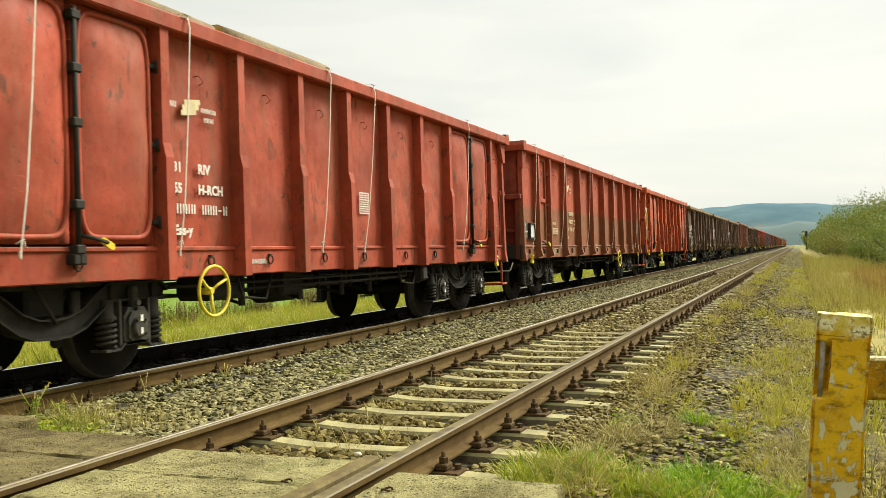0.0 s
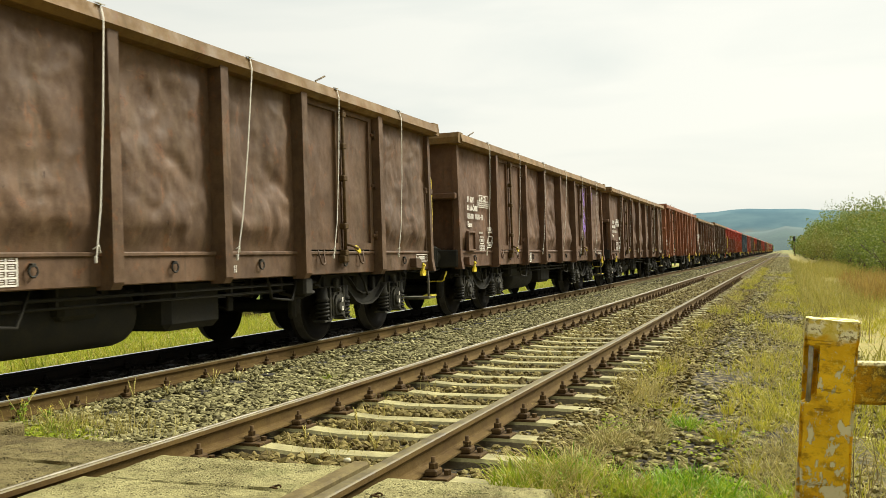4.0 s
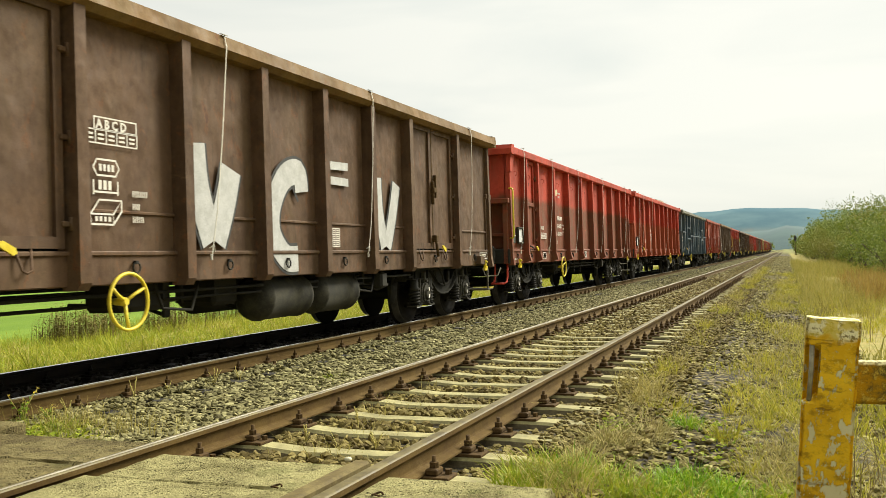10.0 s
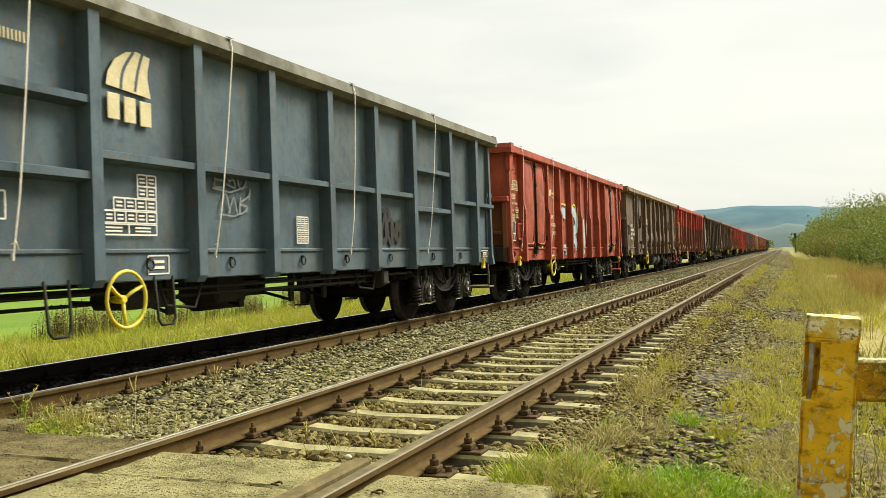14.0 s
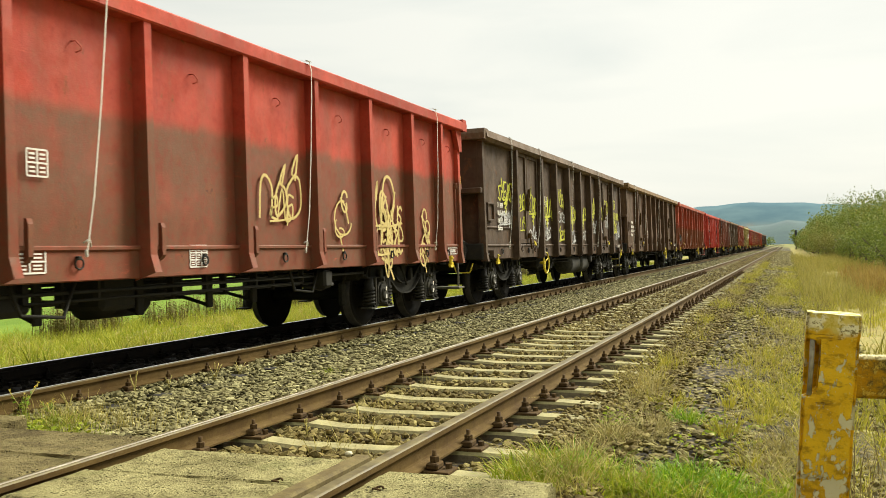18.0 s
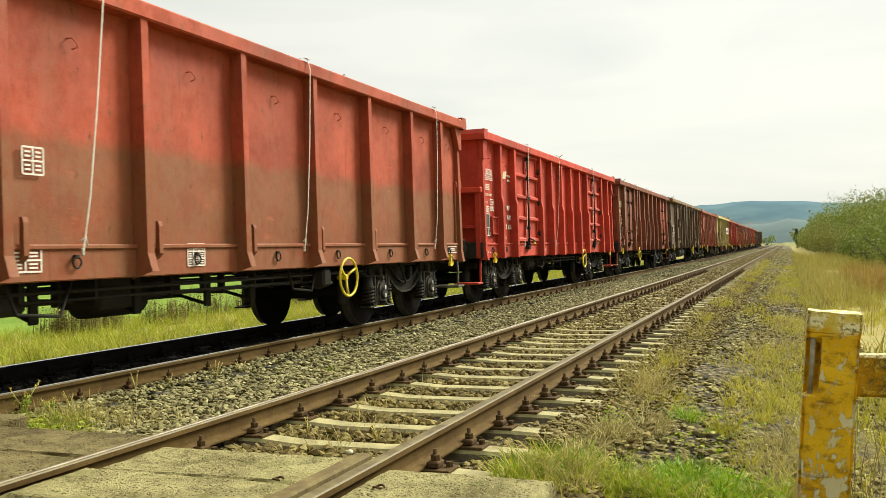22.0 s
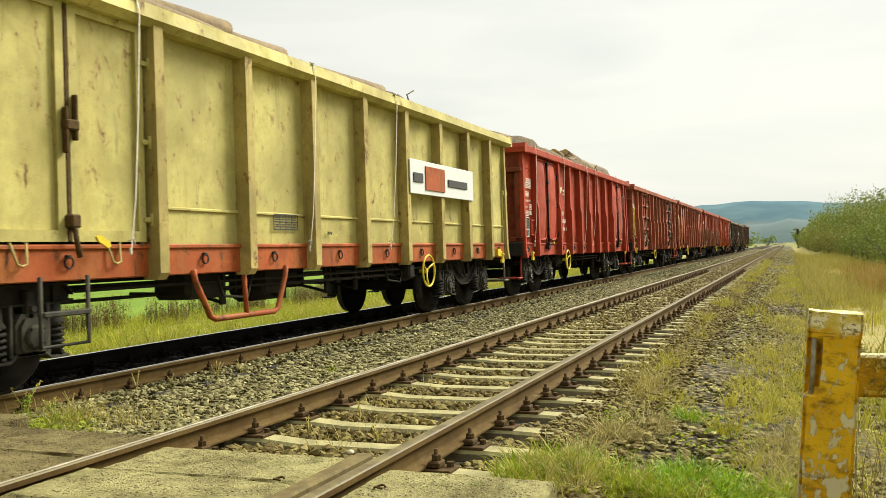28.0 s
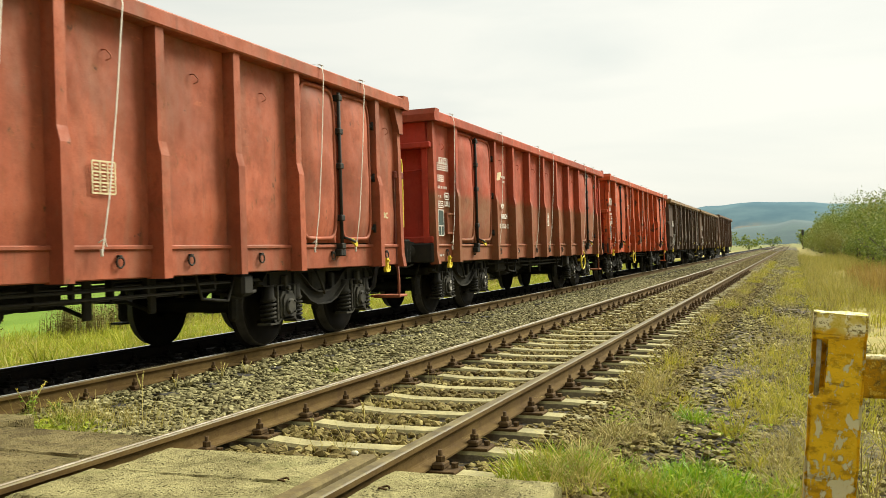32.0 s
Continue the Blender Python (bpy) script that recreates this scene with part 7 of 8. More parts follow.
def slabs():
    """Concrete slabs of the level crossing, with sunk joints."""
    root = thing("crossing_pavement", "worn cracked concrete slabs of a level crossing", "pavement", "", "structure")
    rng = random.Random(4)
    for x0, x1, yend, tops in ((-3.335, -2.13, 4.19, 0.60), (-1.855, -0.98, 3.98, 1.25), (-4.72, -3.49, 4.34, 0.62), (-5.62, -4.75, 4.60, 0.66)):
        y, low = yend, 0.0
        while y > -4:
            ln = tops
            s = worn_slab(x0 + 0.006, x1 - 0.006, ln - 0.046, 0.03 if y > 1.2 else 0.2, rng.uniform(0, 90))
            o = part("slab", s, MAT_SLAB if x0 > -3.4 else MAT_SLAB_DIRTY, root, "", (0, y - ln / 2, low + rng.uniform(-0.002, 0.002)))
            o.rotation_euler = (radians(rng.uniform(-0.25, 0.1)), radians(rng.uniform(-0.4, 0.4)), radians(rng.uniform(-0.4, 0.4)))
            y -= ln
            low = max(low - 0.006, -0.018)
    part("guard_rail", Shape().box(-2.125, -2.035, -4, 4.2, -0.16, -0.022, 0.012), grimy("brown_worn_steel", (0.10, 0.072, 0.026), (0.185, 0.145, 0.060), 7, 0.85, 0.003, spec=0.2), root, "rusty steel guard angle beside the rail")


slabs()



def post_mat():
    n = Nodes("peeling_yellow_paint")
    z = n.axis(n.co, 2)
    col = n.mix(n.step(n.noise(n.co, 4, 5), 0.3, 0.7), (0.60, 0.335, 0.012), (0.80, 0.51, 0.024))
    col = n.mix(n.step(n.noise(n.scaled(n.co, (1, 1, 1.6)), 15, 6, 0.72), 0.47, 0.66, 0.0, 0.75), col, (0.27, 0.150, 0.010))
    col = n.mix(n.step(n.noise(n.co, 60, 4, 0.7), 0.56, 0.72, 0.0, 0.7), col, (0.70, 0.55, 0.10))
    low = n.step(z, 0.30, 0.95, 0.035, -0.03)
    a = n.noise(n.scaled(n.co, (1, 1, 0.62)), 13, 6, 0.66, 0.3)
    bare = n.step(n.math("ADD", n.math("ADD", a, low), n.math("MULTIPLY", n.noise(n.co, 45, 3), 0.12)), 0.60, 0.625)
    bare2 = n.step(n.noise(n.scaled(n.co, (1.4, 1.4, 1)), 42, 5, 0.7), 0.655, 0.68)
    bare = n.math("MAXIMUM", bare, bare2)
    col = n.mix(bare, col, n.mix(n.noise(n.co, 9, 3), (0.58, 0.54, 0.33), (0.72, 0.65, 0.38)))
    crack = n.step(n.noise(n.scaled(n.co, (1, 1, 7)), 5, 4, 0.6, 0.4), 0.64, 0.67, 0.0, 0.4)
    col = n.mix(crack, col, (0.10, 0.05, 0.012))
    capf = n.step(n.math("ADD", z, n.math("MULTIPLY", n.noise(n.co, 14, 4), 0.10)), 1.075, 1.10)
    lich = n.mix(n.step(n.noise(n.co, 48, 5, 0.75), 0.50, 0.58), (0.80, 0.75, 0.47), (0.23, 0.185, 0.07))
    lich = n.mix(n.step(n.noise(n.co, 17, 4), 0.46, 0.58, 0.0, 0.85), lich, (0.62, 0.48, 0.06))
    col = n.mix(capf, col, lich)
    h = n.math("SUBTRACT", n.math("MULTIPLY", n.noise(n.co, 50, 4, 0.7), 0.6), n.math("ADD", n.math("MULTIPLY", bare, 0.5), crack))
    return n.done(col, 0.9, 0.0, h, 0.006, 0.2)


def old_post():
    root = thing("crossing_post", "leaning concrete post with peeling yellow paint by the crossing", "post", at=(0.072, 4.05, -0.40))
    bm = bmesh.new()
    bmesh.ops.create_cube(bm, size=1)
    bmesh.ops.subdivide_edges(bm, edges=bm.edges[:], cuts=31, use_grid_fill=True)
    for v in bm.verts:
        x, y, z = v.co.x * 0.20, v.co.y * 0.16, (v.co.z + 0.5) * 1.12
        # weathered arrises and a slight cap that stands proud
        edge = min(0.10 - abs(x), 0.08 - abs(y))
        q = Vector((x, y, z)) * 9
        wear = 0.5 + 0.5 * noise.noise(q * 1.7 + Vector((3, 1, 2)))
        if edge < 0.012 and abs(abs(x) - 0.10) < 0.012 and abs(abs(y) - 0.08) < 0.012:
            x -= math.copysign(0.004 + 0.011 * wear, x)
            y -= math.copysign(0.004 + 0.011 * wear, y)
        if z > 1.035:
            x *= 1.04
            y *= 1.04
        if z > 1.10:
            x *= 0.975
            y *= 0.975
            z += 0.006 * noise.noise(q * 1.3)
        # the corner towards the rails has burst open
        if x < -0.048 and y < 0.0 and 0.80 < z < 0.985:
            x, y = x + 0.055, y + 0.05
        v.co = Vector((x, y, z)) + Vector((noise.noise(q), noise.noise(q + Vector((9, 0, 0))), 0.4 * noise.noise(q + Vector((0, 9, 0))))) * 0.005
    me = bpy.data.meshes.new("post")
    bm.to_mesh(me)
    bm.free()
    part("post_shaft", me, post_mat(), root)
    part("rebar", Shape().tube([(-0.075, -0.062, 0.78), (-0.073, -0.063, 0.90), (-0.075, -0.061, 1.01)], 0.010, 8), grimy("grey_flaking_steel", (0.20, 0.18, 0.12), (0.40, 0.38, 0.28), 30, 0.85, 0.004), root, "grey reinforcing bar laid bare in a broken edge")
    root.rotation_euler = (0, radians(5.0), 0)
    beam = thing("crossing_rail", "lichen-covered yellow concrete rail behind a post", "fence rail", at=(0.24, 4.28, 0.515))
    n = Nodes("lichened_ochre_concrete")
    col = n.mix(n.step(n.noise(n.co, 9, 6, 0.7), 0.42, 0.58), (0.33, 0.20, 0.010), (0.075, 0.062, 0.02))
    col = n.mix(n.step(n.noise(n.co, 35, 5, 0.7), 0.52, 0.66, 0.0, 0.8), col, (0.50, 0.40, 0.07))
    top = n.step(n.math("ADD", n.axis(n.co, 2), n.math("MULTIPLY", n.noise(n.co, 22, 4), 0.05)), 0.005, 0.025)
    col = n.mix(top, col, n.mix(n.step(n.noise(n.co, 50, 4), 0.45, 0.6), (0.60, 0.55, 0.30), (0.22, 0.19, 0.09)))
    m = n.done(col, 0.9, 0.0, n.noise(n.co, 40, 5, 0.7), 0.008, 0.2)
    s = Shape().box(0, 1.6, -0.05, 0.05, -0.18, 0.0, 0.012)
    part("plank", s, m, beam)
    part("rail_support", Shape().box(1.3, 1.45, -0.08, 0.08, -0.99, 0.02, 0.012), MAT_SLEEPER, beam)


old_post()


# ---- stones ----
def blank_stone(rng, flat):
    t = (1 + 5 ** 0.5) / 2
    v = np.array([(-1, t, 0), (1, t, 0), (-1, -t, 0), (1, -t, 0), (0, -1, t), (0, 1, t), (0, -1, -t), (0, 1, -t), (t, 0, -1), (t, 0, 1), (-t, 0, -1), (-t, 0, 1)]) / 1.9
    v *= rng.uniform(0.5, 1.25, (12, 1))
    v *= np.array([1.0, rng.uniform(0.6, 0.95), rng.uniform(*flat)])
    return v


ICO = np.array([(0, 11, 5), (0, 5, 1), (0, 1, 7), (0, 7, 10), (0, 10, 11), (1, 5, 9), (5, 11, 4), (11, 10, 2), (10, 7, 6), (7, 1, 8), (3, 9, 4), (3, 4, 2), (3, 2, 6), (3, 6, 8), (3, 8, 9), (4, 9, 5), (2, 4, 11), (6, 2, 10), (8, 6, 7), (9, 8, 1)])


def fast_mesh(name, verts, faces):
    me = bpy.data.meshes.new(name)
    k = faces.shape[1]
    me.vertices.add(len(verts))
    me.vertices.foreach_set("co", verts.astype(np.float32).ravel())
    me.loops.add(faces.size)
    me.loops.foreach_set("vertex_index", faces.astype(np.int32).ravel())
    me.polygons.add(len(faces))
    me.polygons.foreach_set("loop_start", np.arange(0, faces.size, k, dtype=np.int32))
    me.update(calc_edges=True)
    me.polygons.foreach_set("use_smooth", [False] * len(faces))
    return me


def stones(name, label, mat, x0, x1, y0, y1, count, size, z, flat=(0.5, 0.8), seed=1, skip=None, bias=1.0):
    rng = np.random.default_rng(seed)
    kinds = [blank_stone(rng, flat) for _ in range(12)]
    xs = rng.uniform(x0, x1, count)
    ys = y0 + (y1 - y0) * rng.uniform(0, 1, count) ** bias
    keep = np.ones(count, bool) if skip is None else ~skip(xs, ys)
    xs, ys = xs[keep], ys[keep]
    n = len(xs)
    V = np.empty((n, 12, 3))
    for i in range(n):
        a, b = rng.uniform(0, 6.28), rng.uniform(-0.6, 0.6)
        s = size * rng.uniform(0.55, 1.25) * (1 + max(0, ys[i] - 20) * 0.012)
        v = kinds[rng.integers(12)] * s
        ca, sa, cb, sb = math.cos(a), math.sin(a), math.cos(b), math.sin(b)
        v = v @ np.array([(1, 0, 0), (0, cb, -sb), (0, sb, cb)]).T @ np.array([(ca, -sa, 0), (sa, ca, 0), (0, 0, 1)]).T
        zz = z if z is not None else ground_z(xs[i]) + 0.005
        V[i] = v + (xs[i], ys[i], zz + rng.uniform(-0.3, 0.45) * size)
    F = (ICO[None] + (12 * np.arange(n))[:, None, None]).reshape(-1, 3)
    ob = new(name, fast_mesh(name, V.reshape(-1, 3), F))
    ob.data.materials.append(mat)
    return tagged(ob, label, "ballast", "", "stuff")


STONE_GREY = stone_mat("grey_ballast_stone", [(0.08, 0.068, 0.028), (0.21, 0.187, 0.082), (0.312, 0.28, 0.126), (0.131, 0.115, 0.049), (0.51, 0.47, 0.226)])
STONE_BROWN = stone_mat("rusty_brown_ballast_stone", [(0.066, 0.04697, 0.0132), (0.156, 0.1185, 0.03529), (0.24, 0.1895, 0.06037), (0.102, 0.07591, 0.02358), (0.36, 0.3008, 0.1065)])
STONE_PATH = stone_mat("grey_brown_path_stone", [(0.0582, 0.04589, 0.01327), (0.163, 0.1333, 0.04225), (0.2794, 0.2415, 0.08165), (0.09894, 0.07927, 0.02444), (0.4889, 0.4462, 0.163)])
# Stones under the train: its shade is painted in along with the oil.
STONE_OIL_SHADE = stone_mat("oily_shaded_ballast_stone", [(0.020, 0.017, 0.013), (0.04, 0.033, 0.025), (0.055, 0.045, 0.034)])


def on_sleeper(xs, ys):
    return (np.abs((ys - S0 + 0.3) % 0.6 - 0.3) < 0.13)


stones("ballast_between_tracks", "grey crushed stone ballast between the tracks", STONE_GREY, -5.62, -3.50, 4.0, 34, 30000, 0.039, -0.200, (0.22, 0.5), 1, lambda x, y: (y < 4.3) | (np.abs(x + 3.417) < 0.1), 1.5)
stones("ballast_between_far", "grey ballast between the tracks in the distance", STONE_GREY, -5.65, -3.45, 28, 170, 13000, 0.040, -0.200, (0.3, 0.6), 53, None, 1.5)
stones("ballast_at_far_rail", "grey ballast heaped against the far rail", STONE_GREY, -5.66, -5.30, 4.3, 60, 7000, 0.036, -0.165, (0.3, 0.6), 51, None, 1.6)
stones("ballast_in_track", "brown ballast between concrete sleepers", STONE_BROWN, -3.36, -1.98, 4.25, 34, 11000, 0.043, -0.222, (0.5, 0.9), 2, on_sleeper, 1.5)
stones("ballast_far_in_track", "brown ballast filling the track bed", STONE_BROWN, -3.95, -1.35, 13, 140, 14000, 0.046, -0.205, (0.5, 0.8), 22, None, 1.5)
stones("ballast_shoulder", "rusty brown flaky ballast on the shoulder", STONE_BROWN, -1.82, -0.9, 4.1, 34, 8000, 0.036, -0.235, (0.3, 0.65), 3, lambda x, y: on_sleeper(x, y) & (x < -1.5), 1.5)
stones("shoulder_grit", "brown grit spilled over the sleeper ends", STONE_BROWN, -1.56, -1.28, 5.4, 40, 2600, 0.026, -0.185, (0.3, 0.65), 61, None, 1.5)
stones("gravel_path", "brown and grey flaky stones of a trackside path", STONE_PATH, -1.3, 0.9, 3.0, 60, 22000, 0.036, None, (0.22, 0.5), 4, None, 1.7)
stones("gravel_path_far", "brown stones of a trackside path in the distance", STONE_PATH, -1.3, 0.6, 45, 170, 9000, 0.045, None, (0.25, 0.5), 52, None, 1.3)
stones("gravel_at_crossing", "flaky stones beside the crossing", STONE_PATH, -0.95, 0.9, -5.0, 3.1, 5200, 0.036, None, (0.22, 0.5), 44)
stones("ballast_under_train", "ballast under the train, dark with oil and painted shade", STONE_OIL_SHADE, -7.9, -5.72, -2, 60, 11000, 0.05, -0.195, (0.5, 0.9), 5, None, 1.3)


# ---- grass ----
def blades(name, label, mat, places, height, width, seed, lean=0.5):
    """Grass: places are rows of x, y, z, a height factor and the way out of its tuft."""
    rng = np.random.default_rng(seed)
    n = len(places)
    P = np.asarray(places)
    h = height * P[:, 3] * rng.uniform(0.4, 1.15, n)
    a = np.arctan2(P[:, 5], P[:, 4]) + rng.normal(0, 0.6, n)
    d = np.stack([np.cos(a), np.sin(a), np.zeros(n)], 1)
    b = rng.uniform(0, 6.28, n)
    side = np.stack([np.cos(b), np.sin(b), np.zeros(n)], 1) * (width * rng.uniform(0.6, 1.4, n))[:, None] / 2
    k = lean * rng.uniform(0.15, 1.3, n)
    base = P[:, :3] - np.array([0, 0, 0.03])
    up = np.array([0, 0, 1.0])
    out = (k * h)[:, None]
    fall = np.clip(k - 0.7, 0, 1)
    m1 = base + d * out * 0.22 + up * (h * 0.45)[:, None]
    m2 = base + d * out * 0.62 + up * (h * (0.82 - 0.15 * fall))[:, None]
    t = base + d * out * 1.15 + up * (h * (1.0 - 0.55 * fall))[:, None]
    V = np.stack([base - side, base + side, m1 + side * 0.9, m1 - side * 0.9, m2 + side * 0.6, m2 - side * 0.6, t], 1).reshape(-1, 3)
    o = 7 * np.arange(n)[:, None]
    F = np.concatenate([o + np.array(q) for q in ((0, 1, 2), (0, 2, 3), (3, 2, 4), (3, 4, 5), (5, 4, 6))], 0)
    ob = new(name, fast_mesh(name, V, F))
    ob.data.materials.append(mat)
    return tagged(ob, label, "grass", "", "stuff")


def scatter(x0, x1, y0, y1, count, seed, patch=0.0, scale=0.8, bias=1.0, grow=0.0, per=9, spread=0.05, loose=0.985):
    """Tufts of blades, thinned by a patchy field."""
    rng = random.Random(seed)
    out = []
    while len(out) < count:
        x, y = rng.uniform(x0, x1), y0 + (y1 - y0) * rng.random() ** bias
        f = noise.noise(Vector((x * scale, y * scale * 0.6, seed * 1.7)))
        if f < patch and rng.random() < loose:
            continue
        k = (1 + 0.7 * f) * (1 + grow * max(0, y - 10)) * rng.uniform(0.6, 1.25)
        for j in range(per):
            dx, dy = rng.gauss(0, spread), rng.gauss(0, spread)
            out.append((x + dx, y + dy, ground_z(x), k, dx + rng.gauss(0, 0.01), dy + rng.gauss(0, 0.01)))
    return out


def clump(cx, cy, rx, ry, count, seed, per=12, spread=0.045):
    """Dense tufts in one round patch, higher in its middle."""
    rng = random.Random(seed)
    out = []
    while len(out) < count:
        a, r = rng.uniform(0, 6.28), rng.random() ** 0.6
        x, y = cx + rx * r * math.cos(a), cy + ry * r * math.sin(a)
        k = (1.15 - 0.5 * r) * rng.uniform(0.6, 1.25)
        for j in range(per):
            dx, dy = rng.gauss(0, spread), rng.gauss(0, spread)
            out.append((x + dx, y + dy, ground_z(x), k, dx, dy))
    return out


GREEN = leaf_mat("fresh_green_grass", [(0.138, 0.213, 0.009), (0.241, 0.322, 0.018), (0.368, 0.408, 0.0315), (0.46, 0.402, 0.054)], 0.6, 0.35)
OLIVE = leaf_mat("olive_autumn_grass", [(0.1714, 0.1882, 0.01333), (0.3696, 0.3573, 0.03427), (0.5678, 0.4872, 0.06664), (0.2778, 0.3058, 0.02386)], 0.7, 0.32)
STRAW = leaf_mat("dry_straw_grass", [(0.27, 0.215, 0.05), (0.455, 0.375, 0.10), (0.58, 0.50, 0.165), (0.275, 0.25, 0.05)], 0.75, 0.2)
WEED = leaf_mat("dark_dry_weed", [(0.13, 0.0975, 0.039), (0.221, 0.169, 0.0715), (0.169, 0.169, 0.039)], 0.8, 0.2)
GREY_STRAW = leaf_mat("brown_matted_straw", [(0.235, 0.185, 0.058), (0.36, 0.295, 0.105), (0.47, 0.41, 0.165), (0.235, 0.25, 0.055)], 0.8, 0.2)
LUSH = leaf_mat("lush_green_grass", [(0.096, 0.213, 0.0072), (0.168, 0.325, 0.0126), (0.276, 0.414, 0.0225), (0.396, 0.426, 0.036)], 0.5, 0.3)


def lumps(cx, cy, rx, ry, n, seed, per=70, r0=0.05, r1=0.13):
    """Uneven tufts of their own heights crowded in a patch."""
    rng = random.Random(seed)
    out = []
    for i in range(n):
        a, r = rng.uniform(0, 6.28), rng.random() ** 0.55
        x, y, rr, k = cx + rx * r * math.cos(a), cy + ry * r * math.sin(a), rng.uniform(r0, r1), rng.choice((0.45, 0.6, 0.8, 1.0, 1.35))
        for j in range(per):
            dx, dy = rng.gauss(0, rr * 0.5), rng.gauss(0, rr * 0.5)
            out.append((x + dx, y + dy, ground_z(x), k * rng.uniform(0.7, 1.2), dx, dy))
    return out


def leaves(name, label, mat, places, size, seed):
    """Broad small leaves of low weeds."""
    rng = np.random.default_rng(seed)
    P = np.asarray(places)
    n = len(P)
    c = P[:, :3] + np.stack([rng.normal(0, 0.01, n), rng.normal(0, 0.01, n), rng.uniform(0.01, 0.09, n) * P[:, 3]], 1)
    a, t = rng.uniform(0, 6.28, n), rng.uniform(-0.6, 0.6, n)
    u = np.stack([np.cos(a) * np.cos(t), np.sin(a) * np.cos(t), np.sin(t)], 1)
    v = np.cross(u, np.stack([rng.normal(0, 0.35, n), rng.normal(0, 0.35, n), np.ones(n)], 1))
    v /= np.linalg.norm(v, axis=1)[:, None]
    L = (size * rng.uniform(0.5, 1.4, n))[:, None]
    V = np.stack([c - u * L * 0.5, c - u * L * 0.1 + v * L * 0.34, c + u * L * 0.5, c - u * L * 0.1 - v * L * 0.34], 1).reshape(-1, 3)
    ob = new(name, fast_mesh(name, V, (np.arange(n)[:, None] * 4 + np.arange(4)[None]).reshape(-1, 4)))
    ob.data.materials.append(mat)
    return tagged(ob, label, "weeds", "", "stuff")


tussock = lumps(-1.28, 4.75, 0.2, 0.34, 44, 31, 80, 0.04, 0.10) + lumps(-0.92, 4.72, 0.2, 0.26, 34, 32, 70, 0.04, 0.10) + lumps(-0.62, 4.75, 0.25, 0.2, 26, 34, 60, 0.04, 0.09) + lumps(-0.1, 5.0, 0.25, 0.6, 12, 33)
blades("green_tussock_grass", "yellow-green grass tussocks beside the crossing", GREEN, tussock, 0.125, 0.008, 1, 0.95)
blades("tussock_straw", "dead straw in the tussocks beside the crossing", STRAW, lumps(-1.15, 4.8, 0.35, 0.35, 60, 131, 30) + lumps(-0.5, 4.7, 0.4, 0.2, 20, 133, 20), 0.17, 0.005, 21, 1.0)
blades("matted_straw", "brownish matted dead grass on the shoulder", GREY_STRAW, lumps(-1.12, 5.75, 0.14, 0.55, 34, 132, 60, 0.05, 0.12) + lumps(-0.98, 6.2, 0.16, 0.5, 16, 145, 50) + lumps(-0.12, 5.6, 0.16, 0.8, 24, 146, 40) + lumps(-1.2, 7.6, 0.12, 0.9, 14, 147, 40), 0.15, 0.006, 48, 1.3)
blades("lush_grass", "lush green grass patch by the path", LUSH, lumps(-0.5, 5.0, 0.3, 0.34, 60, 35, 55, 0.04, 0.10) + lumps(-1.1, 4.95, 0.2, 0.25, 8, 36) + lumps(-0.72, 6.9, 0.12, 0.25, 5, 37), 0.13, 0.008, 12, 0.95)
HERB = leaf_mat("matt_green_herb_leaf", [(0.11, 0.20, 0.008), (0.19, 0.29, 0.013), (0.30, 0.38, 0.022), (0.40, 0.40, 0.036)], 0.95, 0.35)
leaves("low_weeds", "broad-leaved green weeds by the path", HERB, lumps(-0.45, 5.0, 0.4, 0.38, 26, 135, 36) + lumps(-1.1, 4.8, 0.4, 0.3, 14, 136, 24) + lumps(-0.5, 6.4, 0.3, 0.9, 10, 137, 22) + lumps(-1.2, 6.4, 0.12, 0.4, 6, 138, 26), 0.030, 22)
blades("verge_grass", "olive grass on the trackside verge", OLIVE, scatter(-1.42, -1.08, 6.6, 60, 3400, 6, 0.16, 0.9, 1.6, 0.012) + scatter(-0.45, 0.35, 5.2, 50, 6400, 16, 0.02, 0.8, 1.5, 0.01) + scatter(-1.1, -0.5, 6.5, 50, 900, 17, 0.26, 0.9, 1.5) + lumps(-0.15, 7.6, 0.4, 2.2, 44, 139, 50) + lumps(-1.0, 7.4, 0.2, 0.5, 10, 149, 50), 0.14, 0.007, 2, 0.95)
blades("straw_grass", "dry straw-coloured grass along the path", STRAW, scatter(-1.42, -1.08, 6.3, 60, 1500, 7, 0.12, 0.9, 1.6, 0.012) + scatter(-0.45, 0.5, 5.0, 40, 3000, 18, 0.02, 0.8, 1.5) + lumps(-1.15, 9.5, 0.1, 1.5, 10, 38, 40), 0.19, 0.005, 3, 1.0)
blades("right_verge_grass", "olive and straw grass at the foot of a post", OLIVE, scatter(0.3, 2.6, 3.4, 30, 10000, 8, -0.05, 0.8, 1.3) + lumps(0.9, 6.5, 0.6, 2.2, 40, 140, 45), 0.20, 0.008, 4, 0.8)
blades("dead_stalks", "grey-brown dead stalks at the foot of a post", WEED, scatter(0.1, 2.4, 4.4, 20, 450, 141, 0.0, 0.8, 1.4, 0, 5, 0.07), 0.34, 0.006, 24, 0.5)
TALL_DRY = leaf_mat("brown_olive_dry_grass", [(0.20, 0.172, 0.040), (0.33, 0.285, 0.068), (0.46, 0.395, 0.115), (0.25, 0.26, 0.046)], 0.75, 0.3)
blades("tall_dry_grass", "tall dry meadow grass in front of shrubs", TALL_DRY, scatter(0.4, 9.0, 9, 95, 36000, 9, -0.12, 0.35, 1.3, 0.006), 0.40, 0.011, 5, 0.45)
